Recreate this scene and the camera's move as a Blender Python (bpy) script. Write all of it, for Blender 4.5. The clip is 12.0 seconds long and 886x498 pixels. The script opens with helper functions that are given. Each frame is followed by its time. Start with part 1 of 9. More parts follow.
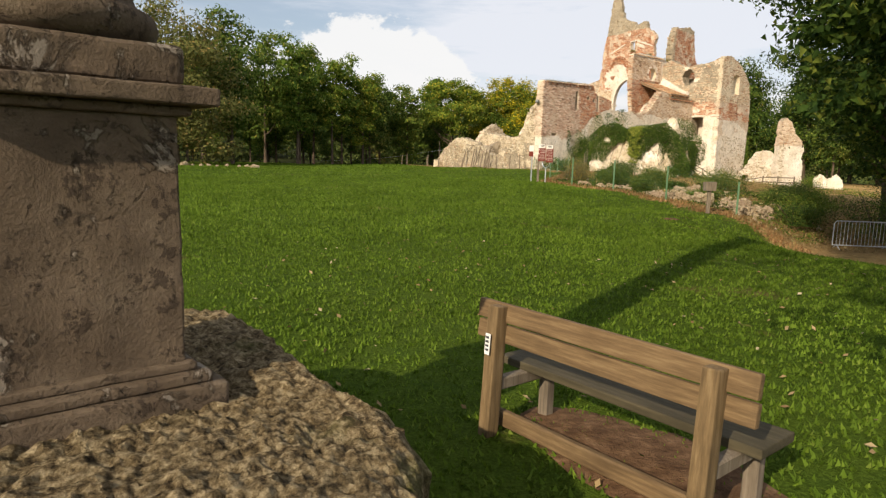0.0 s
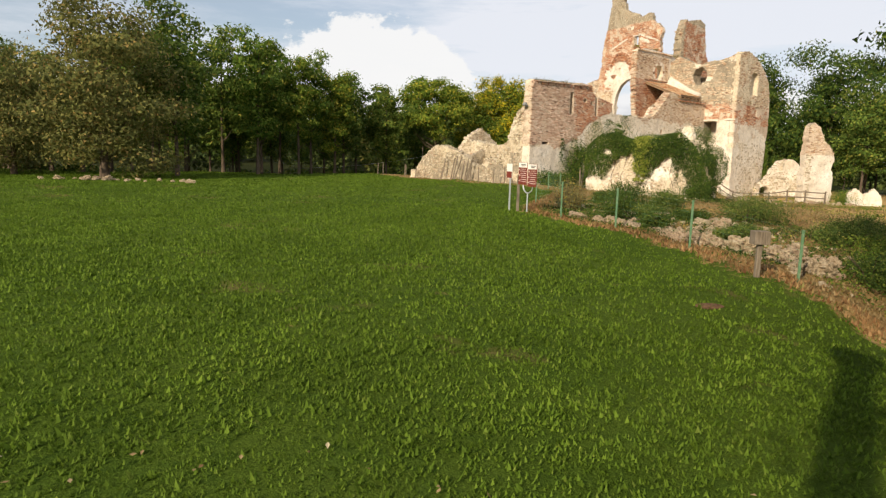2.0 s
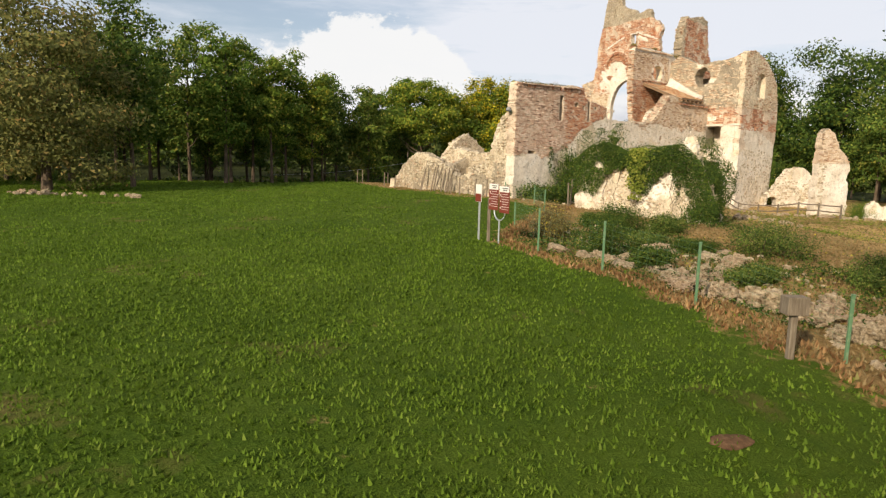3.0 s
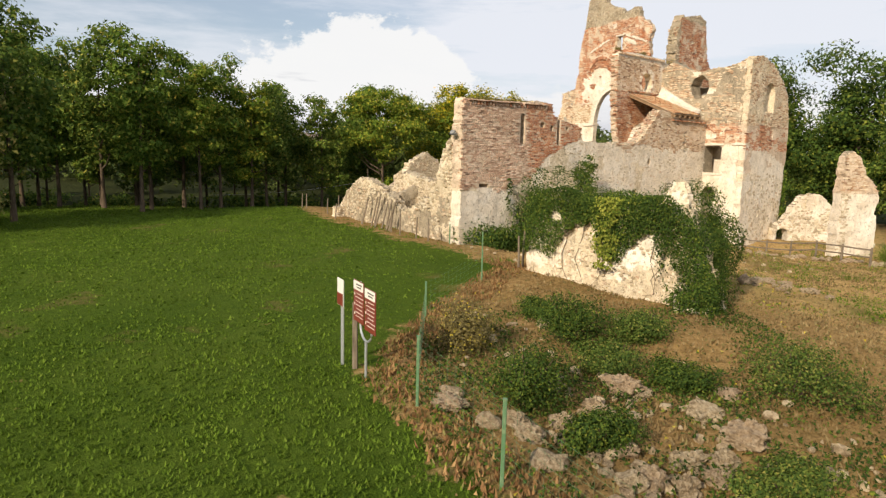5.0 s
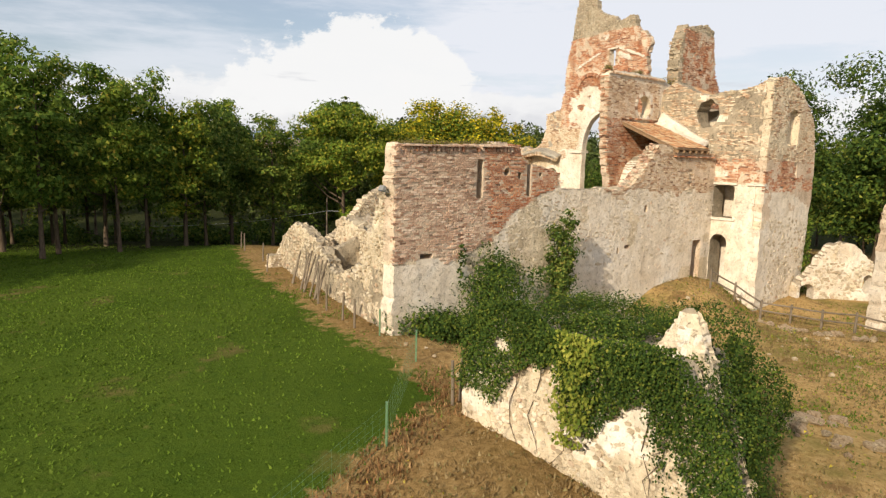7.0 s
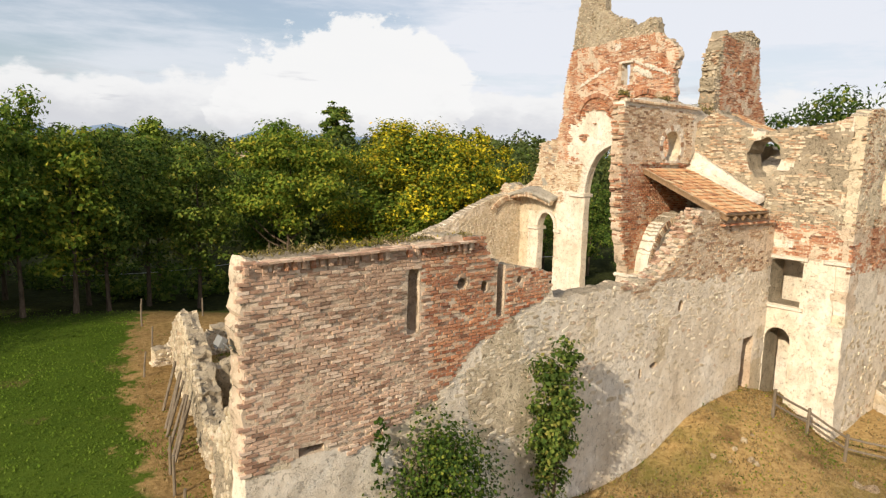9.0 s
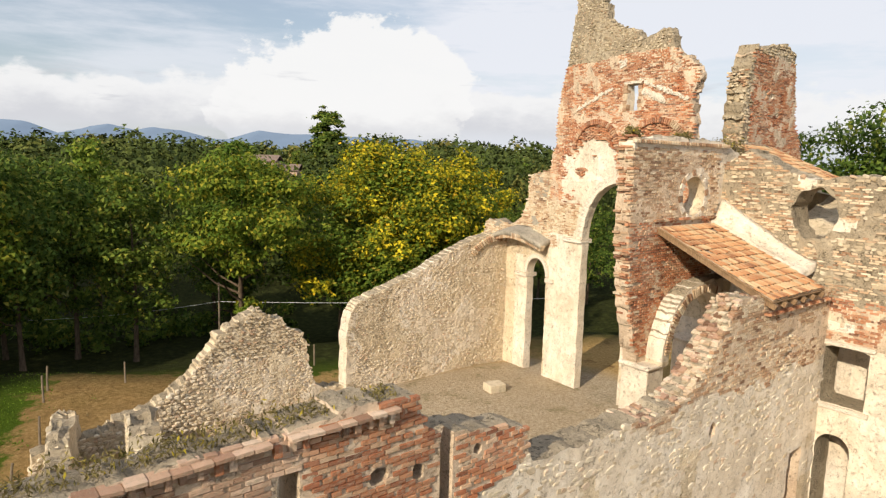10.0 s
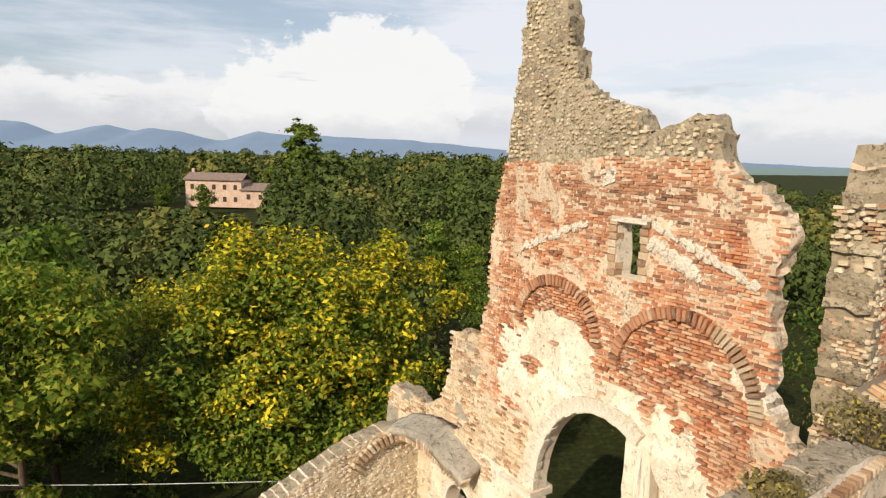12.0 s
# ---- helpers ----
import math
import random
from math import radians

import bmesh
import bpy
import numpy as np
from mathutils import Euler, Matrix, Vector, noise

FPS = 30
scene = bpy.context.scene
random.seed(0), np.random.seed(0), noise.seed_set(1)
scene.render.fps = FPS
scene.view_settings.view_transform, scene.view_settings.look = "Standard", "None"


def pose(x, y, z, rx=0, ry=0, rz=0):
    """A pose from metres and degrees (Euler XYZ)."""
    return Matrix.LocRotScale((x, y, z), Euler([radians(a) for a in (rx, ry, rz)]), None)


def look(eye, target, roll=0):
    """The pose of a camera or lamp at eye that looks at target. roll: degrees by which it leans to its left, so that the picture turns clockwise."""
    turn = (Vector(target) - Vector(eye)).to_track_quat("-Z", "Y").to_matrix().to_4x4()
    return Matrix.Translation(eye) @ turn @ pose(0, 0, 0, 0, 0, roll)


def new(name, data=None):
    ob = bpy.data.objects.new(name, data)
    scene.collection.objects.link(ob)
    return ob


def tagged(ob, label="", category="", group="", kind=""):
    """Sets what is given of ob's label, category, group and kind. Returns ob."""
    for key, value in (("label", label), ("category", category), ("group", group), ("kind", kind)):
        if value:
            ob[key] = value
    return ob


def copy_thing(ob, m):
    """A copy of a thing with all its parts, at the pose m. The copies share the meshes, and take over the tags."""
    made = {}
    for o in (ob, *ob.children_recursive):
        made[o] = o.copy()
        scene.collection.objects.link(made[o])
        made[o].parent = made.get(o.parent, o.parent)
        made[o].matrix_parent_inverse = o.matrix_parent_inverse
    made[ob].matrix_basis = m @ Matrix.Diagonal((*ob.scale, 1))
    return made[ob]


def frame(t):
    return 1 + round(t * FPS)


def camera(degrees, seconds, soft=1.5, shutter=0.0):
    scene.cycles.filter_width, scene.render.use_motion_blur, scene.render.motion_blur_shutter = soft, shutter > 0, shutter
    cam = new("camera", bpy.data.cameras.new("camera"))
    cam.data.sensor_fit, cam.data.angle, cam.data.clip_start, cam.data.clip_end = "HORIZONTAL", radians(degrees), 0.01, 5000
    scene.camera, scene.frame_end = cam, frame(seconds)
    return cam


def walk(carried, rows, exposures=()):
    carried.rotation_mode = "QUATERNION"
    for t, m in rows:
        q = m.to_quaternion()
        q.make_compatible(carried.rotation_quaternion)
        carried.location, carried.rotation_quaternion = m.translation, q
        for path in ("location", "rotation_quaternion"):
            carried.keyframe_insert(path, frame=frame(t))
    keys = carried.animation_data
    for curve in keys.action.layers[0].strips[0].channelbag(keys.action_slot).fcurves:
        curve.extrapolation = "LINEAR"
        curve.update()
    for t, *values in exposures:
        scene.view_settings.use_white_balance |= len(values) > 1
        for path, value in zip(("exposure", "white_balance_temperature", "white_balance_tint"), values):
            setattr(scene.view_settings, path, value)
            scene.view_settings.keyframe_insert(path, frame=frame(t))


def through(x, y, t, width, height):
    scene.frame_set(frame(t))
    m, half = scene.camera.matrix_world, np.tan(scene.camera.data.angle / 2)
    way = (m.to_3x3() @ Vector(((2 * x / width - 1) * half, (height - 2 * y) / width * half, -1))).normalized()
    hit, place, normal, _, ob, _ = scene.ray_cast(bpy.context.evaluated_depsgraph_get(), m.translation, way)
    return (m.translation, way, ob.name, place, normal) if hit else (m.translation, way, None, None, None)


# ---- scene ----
# ---------------------------------------------------------------- camera
cam = camera(70.0, 12.0, 1.3)
PATH = [
    (0, (0.000, 0.000, 1.950), (0.015, 19.799, -0.878), 1.62),
    (0.5, (0.256, 1.683, 2.174), (0.258, 21.482, -0.660), 1.56),
    (1, (0.725, 3.752, 2.441), (0.722, 23.549, -0.401), 1.57),
    (1.5, (1.296, 5.885, 2.650), (1.301, 25.684, -0.182), 1.53),
    (2, (1.993, 8.124, 2.983), (2.004, 27.919, 0.128), 1.59),
    (2.5, (2.726, 10.336, 3.332), (2.739, 30.131, 0.480), 1.55),
    (2.7, (3.043, 11.258, 3.483), (3.052, 31.054, 0.630), 1.55),
    (4.3, (5.810, 18.684, 4.900), (5.850, 38.473, 2.005), 1.42),
    (4.5, (6.185, 19.450, 5.086), (6.223, 39.241, 2.206), 1.44),
    (5, (7.080, 21.394, 5.572), (7.079, 41.190, 2.724), 1.43),
    (5.5, (7.836, 23.140, 6.084), (7.818, 42.940, 3.264), 1.54),
    (6, (8.592, 25.208, 6.715), (8.556, 45.008, 3.894), 1.54),
    (6.5, (9.118, 27.257, 7.347), (9.114, 47.054, 4.506), 1.54),
    (7, (9.727, 29.684, 8.014), (9.721, 49.479, 5.165), 1.50),
    (7.2, (9.962, 30.755, 8.230), (9.953, 50.550, 5.374), 1.51),
    (8.8, (11.607, 39.785, 10.306), (11.610, 59.578, 7.441), 1.56),
    (9, (11.822, 40.908, 10.603), (11.818, 60.703, 7.745), 1.58),
    (9.5, (12.386, 43.971, 11.357), (12.388, 63.766, 8.503), 1.60),
    (10, (13.210, 47.320, 12.386), (13.216, 67.115, 9.533), 1.59),
    (10.5, (14.205, 50.556, 13.321), (14.210, 70.355, 10.491), 1.54),
    (11, (15.330, 54.232, 14.510), (15.326, 74.029, 11.670), 1.58),
    (11.5, (16.321, 57.904, 15.649), (16.305, 77.699, 12.797), 1.52),
    (12, (17.303, 62.000, 16.808), (17.301, 81.796, 13.958), 1.55),
]
walk(cam, [(t, look(eye, target, roll)) for t, eye, target, roll in PATH])

# ---------------------------------------------------------------- sun and sky
SUN_AZ = Vector((-0.56, -0.828, 0.0)).normalized()
SUN_EL = radians(27.0)
sun_way = SUN_AZ * math.cos(SUN_EL) + Vector((0, 0, math.sin(SUN_EL)))
sun = new("sun", bpy.data.lights.new("sun", "SUN"))
sun.data.energy, sun.data.angle, sun.data.color = 5.0, radians(0.6), (1.0, 0.86, 0.66)
sun.matrix_world = look(sun_way * 200, (0, 0, 0))
scene.view_settings.exposure = 0.10


def make_sky():
    world = bpy.data.worlds.new("sky")
    scene.world = world
    world.use_nodes = True
    nt = world.node_tree
    nt.nodes.clear()
    n = nt.nodes.new
    link = nt.links.new
    out, back = n("ShaderNodeOutputWorld"), n("ShaderNodeBackground")
    sky = n("ShaderNodeTexSky")
    sky.sky_type, sky.sun_disc = "NISHITA", False
    sky.sun_elevation, sky.sun_rotation = SUN_EL, math.atan2(SUN_AZ.x, SUN_AZ.y)
    sky.air_density, sky.dust_density, sky.ozone_density = 1.0, 1.2, 1.0
    where = n("ShaderNodeTexCoord")
    way = where.outputs["Generated"]

    def calc(op, p, q=None, clamp=False):
        m = n("ShaderNodeMath")
        m.operation, m.use_clamp = op, clamp
        for src, to in ((p, m.inputs[0]), (q, m.inputs[1])):
            if src is None:
                continue
            if hasattr(src, "is_output"):
                link(src, to)
            else:
                to.default_value = src
        return m.outputs[0]

    def cloud_noise(scale, detail, rough, stretch, offset=(0.0, 0.0, 0.0)):
        mp = n("ShaderNodeMapping")
        mp.inputs["Scale"].default_value, mp.inputs["Location"].default_value = stretch, offset
        link(way, mp.inputs["Vector"])
        t = n("ShaderNodeTexNoise")
        t.inputs["Scale"].default_value, t.inputs["Detail"].default_value, t.inputs["Roughness"].default_value = scale, detail, rough
        link(mp.outputs["Vector"], t.inputs["Vector"])
        return t.outputs["Fac"]

    def step(x, lo, hi):
        m = n("ShaderNodeMapRange")
        m.interpolation_type = "SMOOTHSTEP"
        m.inputs["From Min"].default_value, m.inputs["From Max"].default_value = lo, hi
        link(x, m.inputs["Value"])
        return m.outputs["Result"]

    def blend(fac, p, q):
        m = n("ShaderNodeMix")
        m.data_type = "RGBA"
        for src, to in ((fac, m.inputs[0]), (p, m.inputs[6]), (q, m.inputs[7])):
            if hasattr(src, "is_output"):
                link(src, to)
            else:
                to.default_value = (*src, 1) if isinstance(src, tuple) else src
        return m.outputs[2]

    axes = n("ShaderNodeSeparateXYZ")
    link(way, axes.inputs[0])
    ahead = calc("MAXIMUM", axes.outputs["Y"], 0.05)
    across, rise = calc("DIVIDE", axes.outputs["X"], ahead), calc("DIVIDE", axes.outputs["Z"], ahead)
    # a thin high veil, thicker towards the east, streaked level
    streak = cloud_noise(2.2, 9.0, 0.6, (1.0, 1.0, 6.0), (0.3, 0.1, 0.2))
    veil = calc("ADD", calc("MULTIPLY", step(streak, 0.40, 0.62), 0.75), calc("MULTIPLY", step(axes.outputs["X"], -0.12, 0.10), 0.62), True)
    colour = blend(calc("MULTIPLY", veil, 0.9), blend(0.30, sky.outputs["Color"], (7.6, 8.0, 8.6)), (7.9, 8.05, 8.6))
    # a bank of low cloud with bright tops and grey feet
    puff = cloud_noise(7.0, 9.0, 0.58, (1.0, 1.0, 2.2), (0.2, 0.4, 0.1))
    fine = cloud_noise(16.0, 8.0, 0.6, (1.0, 1.0, 1.6), (0.7, 0.2, 0.4))
    lump = calc("ADD", calc("MULTIPLY", calc("SUBTRACT", puff, 0.5), 0.17), calc("MULTIPLY", calc("SUBTRACT", fine, 0.5), 0.05))
    level = calc("ADD", rise, lump)
    bank = calc("MULTIPLY", calc("SUBTRACT", 1.0, step(level, 0.098, 0.118)), step(rise, 0.016, 0.05))
    tone = blend(step(level, 0.035, 0.095), (6.3, 6.35, 6.7), (8.5, 8.45, 8.45))
    colour = blend(calc("MULTIPLY", bank, 0.93), colour, tone)
    # the great heaped cloud to the north
    heap = None
    for mid_u, mid_v, wide, tall in ((-0.143, 0.085, 0.185, 0.128), (-0.275, 0.062, 0.10, 0.078), (-0.045, 0.105, 0.085, 0.088)):
        du = calc("DIVIDE", calc("SUBTRACT", across, mid_u), wide)
        dv = calc("DIVIDE", calc("SUBTRACT", rise, mid_v), tall)
        d = calc("SUBTRACT", 1.0, calc("SQRT", calc("ADD", calc("MULTIPLY", du, du), calc("MULTIPLY", dv, dv))))
        heap = d if heap is None else calc("MAXIMUM", heap, d)
    heap = step(calc("ADD", heap, calc("ADD", calc("MULTIPLY", lump, 5.5), calc("MULTIPLY", calc("SUBTRACT", cloud_noise(34.0, 6.0, 0.6, (1.0, 1.0, 1.3), (0.1, 0.6, 0.3)), 0.5), 0.5))), 0.0, 0.10)
    tone = blend(step(calc("ADD", rise, calc("MULTIPLY", lump, 1.2)), 0.015, 0.085), (7.2, 7.15, 7.3), (8.75, 8.7, 8.65))
    colour = blend(calc("MULTIPLY", heap, 0.96), colour, tone)
    # small dark shreds under the heap
    shred = calc("MULTIPLY", step(cloud_noise(5.0, 6.0, 0.55, (1.0, 1.0, 7.0), (0.55, 0.3, 0.9)), 0.60, 0.68), calc("MULTIPLY", step(rise, 0.05, 0.075), calc("SUBTRACT", 1.0, step(rise, 0.10, 0.14))))
    colour = blend(calc("MULTIPLY", shred, 0.7), colour, (5.6, 5.7, 6.1))
    # haze over the horizon
    haze = calc("SUBTRACT", 1.0, step(rise, 0.0, 0.055))
    mix = n("ShaderNodeMix")
    mix.data_type = "RGBA"
    link(calc("MULTIPLY", haze, 0.75), mix.inputs[0])
    link(colour, mix.inputs[6])
    mix.inputs[7].default_value = (6.0, 6.4, 7.0, 1)
    link(mix.outputs[2], back.inputs["Color"])
    back.inputs["Strength"].default_value = 0.10
    link(back.outputs["Background"], out.inputs["Surface"])


make_sky()

# ---------------------------------------------------------------- numeric helpers


def hash3(i, j, k):
    h = (i.astype(np.int64) * 73856093) ^ (j.astype(np.int64) * 19349663) ^ (k.astype(np.int64) * 83492791)
    h = (h ^ (h >> 13)) * 1274126177
    h = h ^ (h >> 16)
    return (h & 0xFFFF) / 65535.0


def vnoise(x, y, z=0.0, octaves=3):
    """Smooth value noise, -1 to 1, on arrays."""
    x, y, z = np.broadcast_arrays(np.asarray(x, float), np.asarray(y, float), np.asarray(z, float))
    total, amp, norm = np.zeros(x.shape), 1.0, 0.0
    for o in range(octaves):
        xi, yi, zi = np.floor(x), np.floor(y), np.floor(z)
        fx, fy, fz = x - xi, y - yi, z - zi
        fx, fy, fz = fx * fx * (3 - 2 * fx), fy * fy * (3 - 2 * fy), fz * fz * (3 - 2 * fz)
        acc = 0.0
        for a in (0, 1):
            for b in (0, 1):
                for c in (0, 1):
                    w = (fx if a else 1 - fx) * (fy if b else 1 - fy) * (fz if c else 1 - fz)
                    acc = acc + w * hash3(xi + a + 17 * o, yi + b, zi + c)
        total, norm = total + amp * (2 * acc - 1), norm + amp
        x, y, z, amp = x * 2.03 + 5.1, y * 2.03 + 1.7, z * 2.03 + 3.3, amp * 0.5
    return total / norm


def inside(px, py, poly):
    """Which points lie in a polygon."""
    px, py = np.asarray(px, float), np.asarray(py, float)
    hit = np.zeros(px.shape, bool)
    n = len(poly)
    for a in range(n):
        (x0, y0), (x1, y1) = poly[a], poly[(a + 1) % n]
        if y0 == y1:
            continue
        c = ((y0 > py) != (y1 > py)) & (px < (x1 - x0) * (py - y0) / (y1 - y0) + x0)
        hit ^= c
    return hit


def nearest_on(px, py, poly):
    """The nearest points on a polygon's edge, and how far they are."""
    best, bx, by = np.full(len(px), 1e9), px.copy(), py.copy()
    n = len(poly)
    for a in range(n):
        (x0, y0), (x1, y1) = poly[a], poly[(a + 1) % n]
        dx, dy = x1 - x0, y1 - y0
        f = np.clip(((px - x0) * dx + (py - y0) * dy) / max(dx * dx + dy * dy, 1e-9), 0, 1)
        qx, qy = x0 + f * dx, y0 + f * dy
        d = np.hypot(px - qx, py - qy)
        m = d < best
        best[m], bx[m], by[m] = d[m], qx[m], qy[m]
    return bx, by, best


def arch(s0, s1, base, spring, rise=None, n=14):
    """The outline of an arched opening."""
    r = (s1 - s0) / 2
    rise = r if rise is None else rise
    mid = (s0 + s1) / 2
    return [(s0, base)] + [(mid - r * math.cos(math.pi * k / n), spring + rise * math.sin(math.pi * k / n)) for k in range(n + 1)] + [(s1, base)]


def oval(s, z, rs, rz, n=20):
    return [(s + rs * math.cos(2 * math.pi * k / n), z + rz * math.sin(2 * math.pi * k / n)) for k in range(n)]


def rect(s0, s1, z0, z1):
    return [(s0, z0), (s0, z1), (s1, z1), (s1, z0)]


def mesh_of(name, verts, faces, mats=(), index=None, smooth=False):
    """A mesh from an array of vertices and an array (n, 3 or 4) of faces."""
    verts, faces = np.asarray(verts, np.float32), np.asarray(faces, np.int32)
    me = bpy.data.meshes.new(name)
    n, k = faces.shape
    me.vertices.add(len(verts))
    me.vertices.foreach_set("co", verts.ravel())
    me.loops.add(n * k)
    me.loops.foreach_set("vertex_index", faces.ravel())
    me.polygons.add(n)
    me.polygons.foreach_set("loop_start", np.arange(0, n * k, k, dtype=np.int32))
    me.polygons.foreach_set("loop_total", np.full(n, k, np.int32))
    for m in mats:
        me.materials.append(m)
    if index is not None:
        me.polygons.foreach_set("material_index", np.asarray(index, np.int32))
    me.polygons.foreach_set("use_smooth", np.full(n, smooth, bool))
    me.update(calc_edges=True)
    me.validate()
    return me


def child(name, me, parent, label="", kind=""):
    ob = new(name, me)
    ob.parent = parent
    return tagged(ob, label=label, kind=kind)


def part(name, bm, material, parent, label="", smooth=False):
    """One bmesh as one mesh object under a thing or a part."""
    me = bpy.data.meshes.new(name)
    bm.normal_update()
    bm.to_mesh(me)
    bm.free()
    me.materials.append(material)
    if smooth:
        me.polygons.foreach_set("use_smooth", np.ones(len(me.polygons), bool))
    ob = new(name, me)
    ob.parent = parent
    return tagged(ob, label=label)


def thing(name, label, category, m=None, group="", kind=""):
    ob = new(name)
    ob.empty_display_size = 0.2
    if m is not None:
        ob.matrix_world = m
    return tagged(ob, label=label, category=category, group=group, kind=kind)


def add_box(bm, size, m=None, bevel=0.0, segments=1):
    """A box with bevelled edges, joined into bm."""
    tmp = bmesh.new()
    bmesh.ops.create_cube(tmp, size=1.0)
    bmesh.ops.scale(tmp, vec=size, verts=tmp.verts)
    if bevel:
        bmesh.ops.bevel(tmp, geom=list(tmp.edges), offset=bevel, segments=segments, affect="EDGES", profile=0.6)
    if m is not None:
        tmp.transform(m)
    me = bpy.data.meshes.new("tmp")
    tmp.to_mesh(me)
    tmp.free()
    bm.from_mesh(me)
    bpy.data.meshes.remove(me)
    return bm


def add_tube(bm, points, radius, sides=8, cap=True):
    """A tube along points; radius is one number or one for each point."""
    pts = [Vector(p) for p in points]
    radii = radius if isinstance(radius, (list, tuple)) else [radius] * len(pts)
    rings = []
    for a, p in enumerate(pts):
        way = (pts[min(a + 1, len(pts) - 1)] - pts[max(a - 1, 0)]).normalized()
        side = way.orthogonal().normalized() if abs(way.z) > 0.9 else way.cross(Vector((0, 0, 1))).normalized()
        up = side.cross(way)
        rings.append([bm.verts.new(p + radii[a] * (math.cos(2 * math.pi * k / sides) * side + math.sin(2 * math.pi * k / sides) * up)) for k in range(sides)])
    for r0, r1 in zip(rings, rings[1:]):
        for k in range(sides):
            bm.faces.new((r0[k], r0[(k + 1) % sides], r1[(k + 1) % sides], r1[k]))
    if cap:
        bm.faces.new(rings[0])
        bm.faces.new(rings[-1][::-1])
    return bm


# ---------------------------------------------------------------- materials


class Mat:
    """A node material with a few shortcuts."""

    def __init__(self, name, rough=0.85, spec=0.25):
        self.mat = bpy.data.materials.new(name)
        self.mat.use_nodes = True
        self.nt = self.mat.node_tree
        self.bsdf = next(x for x in self.nt.nodes if x.type == "BSDF_PRINCIPLED")
        self.out = next(x for x in self.nt.nodes if x.type == "OUTPUT_MATERIAL")
        self.bsdf.inputs["Roughness"].default_value = rough
        self.bsdf.inputs["Specular IOR Level"].default_value = spec
        self.coord = self.node("ShaderNodeTexCoord").outputs["Object"]
        self.heights = []

    def node(self, kind):
        return self.nt.nodes.new(kind)

    def link(self, a, b):
        self.nt.links.new(a, b)

    def noise(self, scale, detail=4.0, rough=0.55, stretch=None, distortion=0.0):
        t = self.node("ShaderNodeTexNoise")
        t.inputs["Scale"].default_value, t.inputs["Detail"].default_value = scale, detail
        t.inputs["Roughness"].default_value, t.inputs["Distortion"].default_value = rough, distortion
        src = self.coord
        if stretch:
            mp = self.node("ShaderNodeMapping")
            mp.inputs["Scale"].default_value = stretch
            self.link(src, mp.inputs["Vector"])
            src = mp.outputs["Vector"]
        self.link(src, t.inputs["Vector"])
        return t.outputs["Fac"]

    def cells(self, scale, feature="F1", stretch=None):
        t = self.node("ShaderNodeTexVoronoi")
        t.feature = feature
        t.inputs["Scale"].default_value = scale
        src = self.coord
        if stretch:
            mp = self.node("ShaderNodeMapping")
            mp.inputs["Scale"].default_value = stretch
            self.link(src, mp.inputs["Vector"])
            src = mp.outputs["Vector"]
        self.link(src, t.inputs["Vector"])
        return t

    def ramp(self, fac, stops):
        r = self.node("ShaderNodeValToRGB")
        e = r.color_ramp.elements
        while len(e) < len(stops):
            e.new(0.5)
        for x, (at, col) in zip(e, stops):
            x.position = at
            x.color = (*col, 1) if len(col) == 3 else col
        self.link(fac, r.inputs["Fac"])
        return r.outputs["Color"]

    def grey(self, fac, lo, hi):
        return self.ramp(fac, [(lo, (0, 0, 0)), (hi, (1, 1, 1))])

    def mix(self, fac, a, b, blend="MIX"):
        m = self.node("ShaderNodeMix")
        m.data_type, m.blend_type = "RGBA", blend
        for src, to in ((fac, m.inputs[0]), (a, m.inputs[6]), (b, m.inputs[7])):
            if hasattr(src, "is_output"):
                self.link(src, to)
            elif isinstance(src, tuple):
                to.default_value = (*src, 1)
            else:
                to.default_value = src
        return m.outputs[2]

    def math(self, op, a, b=None):
        m = self.node("ShaderNodeMath")
        m.operation = op
        for src, to in ((a, m.inputs[0]), (b, m.inputs[1])):
            if src is None:
                continue
            if hasattr(src, "is_output"):
                self.link(src, to)
            else:
                to.default_value = src
        return m.outputs[0]

    def island(self):
        return self.node("ShaderNodeNewGeometry").outputs["Random Per Island"]

    def each(self):
        return self.node("ShaderNodeObjectInfo").outputs["Random"]

    def attribute(self, name):
        a = self.node("ShaderNodeAttribute")
        a.attribute_name = name
        return a.outputs["Fac"]

    def colour(self, c):
        if isinstance(c, tuple):
            self.bsdf.inputs["Base Color"].default_value = (*c, 1)
        else:
            self.link(c, self.bsdf.inputs["Base Color"])
        return self

    def bump(self, height, strength=0.5, distance=0.02):
        b = self.node("ShaderNodeBump")
        b.inputs["Strength"].default_value, b.inputs["Distance"].default_value = strength, distance
        self.link(height, b.inputs["Height"])
        if self.bsdf.inputs["Normal"].is_linked:
            self.link(self.bsdf.inputs["Normal"].links[0].from_socket, b.inputs["Normal"])
        self.link(b.outputs["Normal"], self.bsdf.inputs["Normal"])
        return self


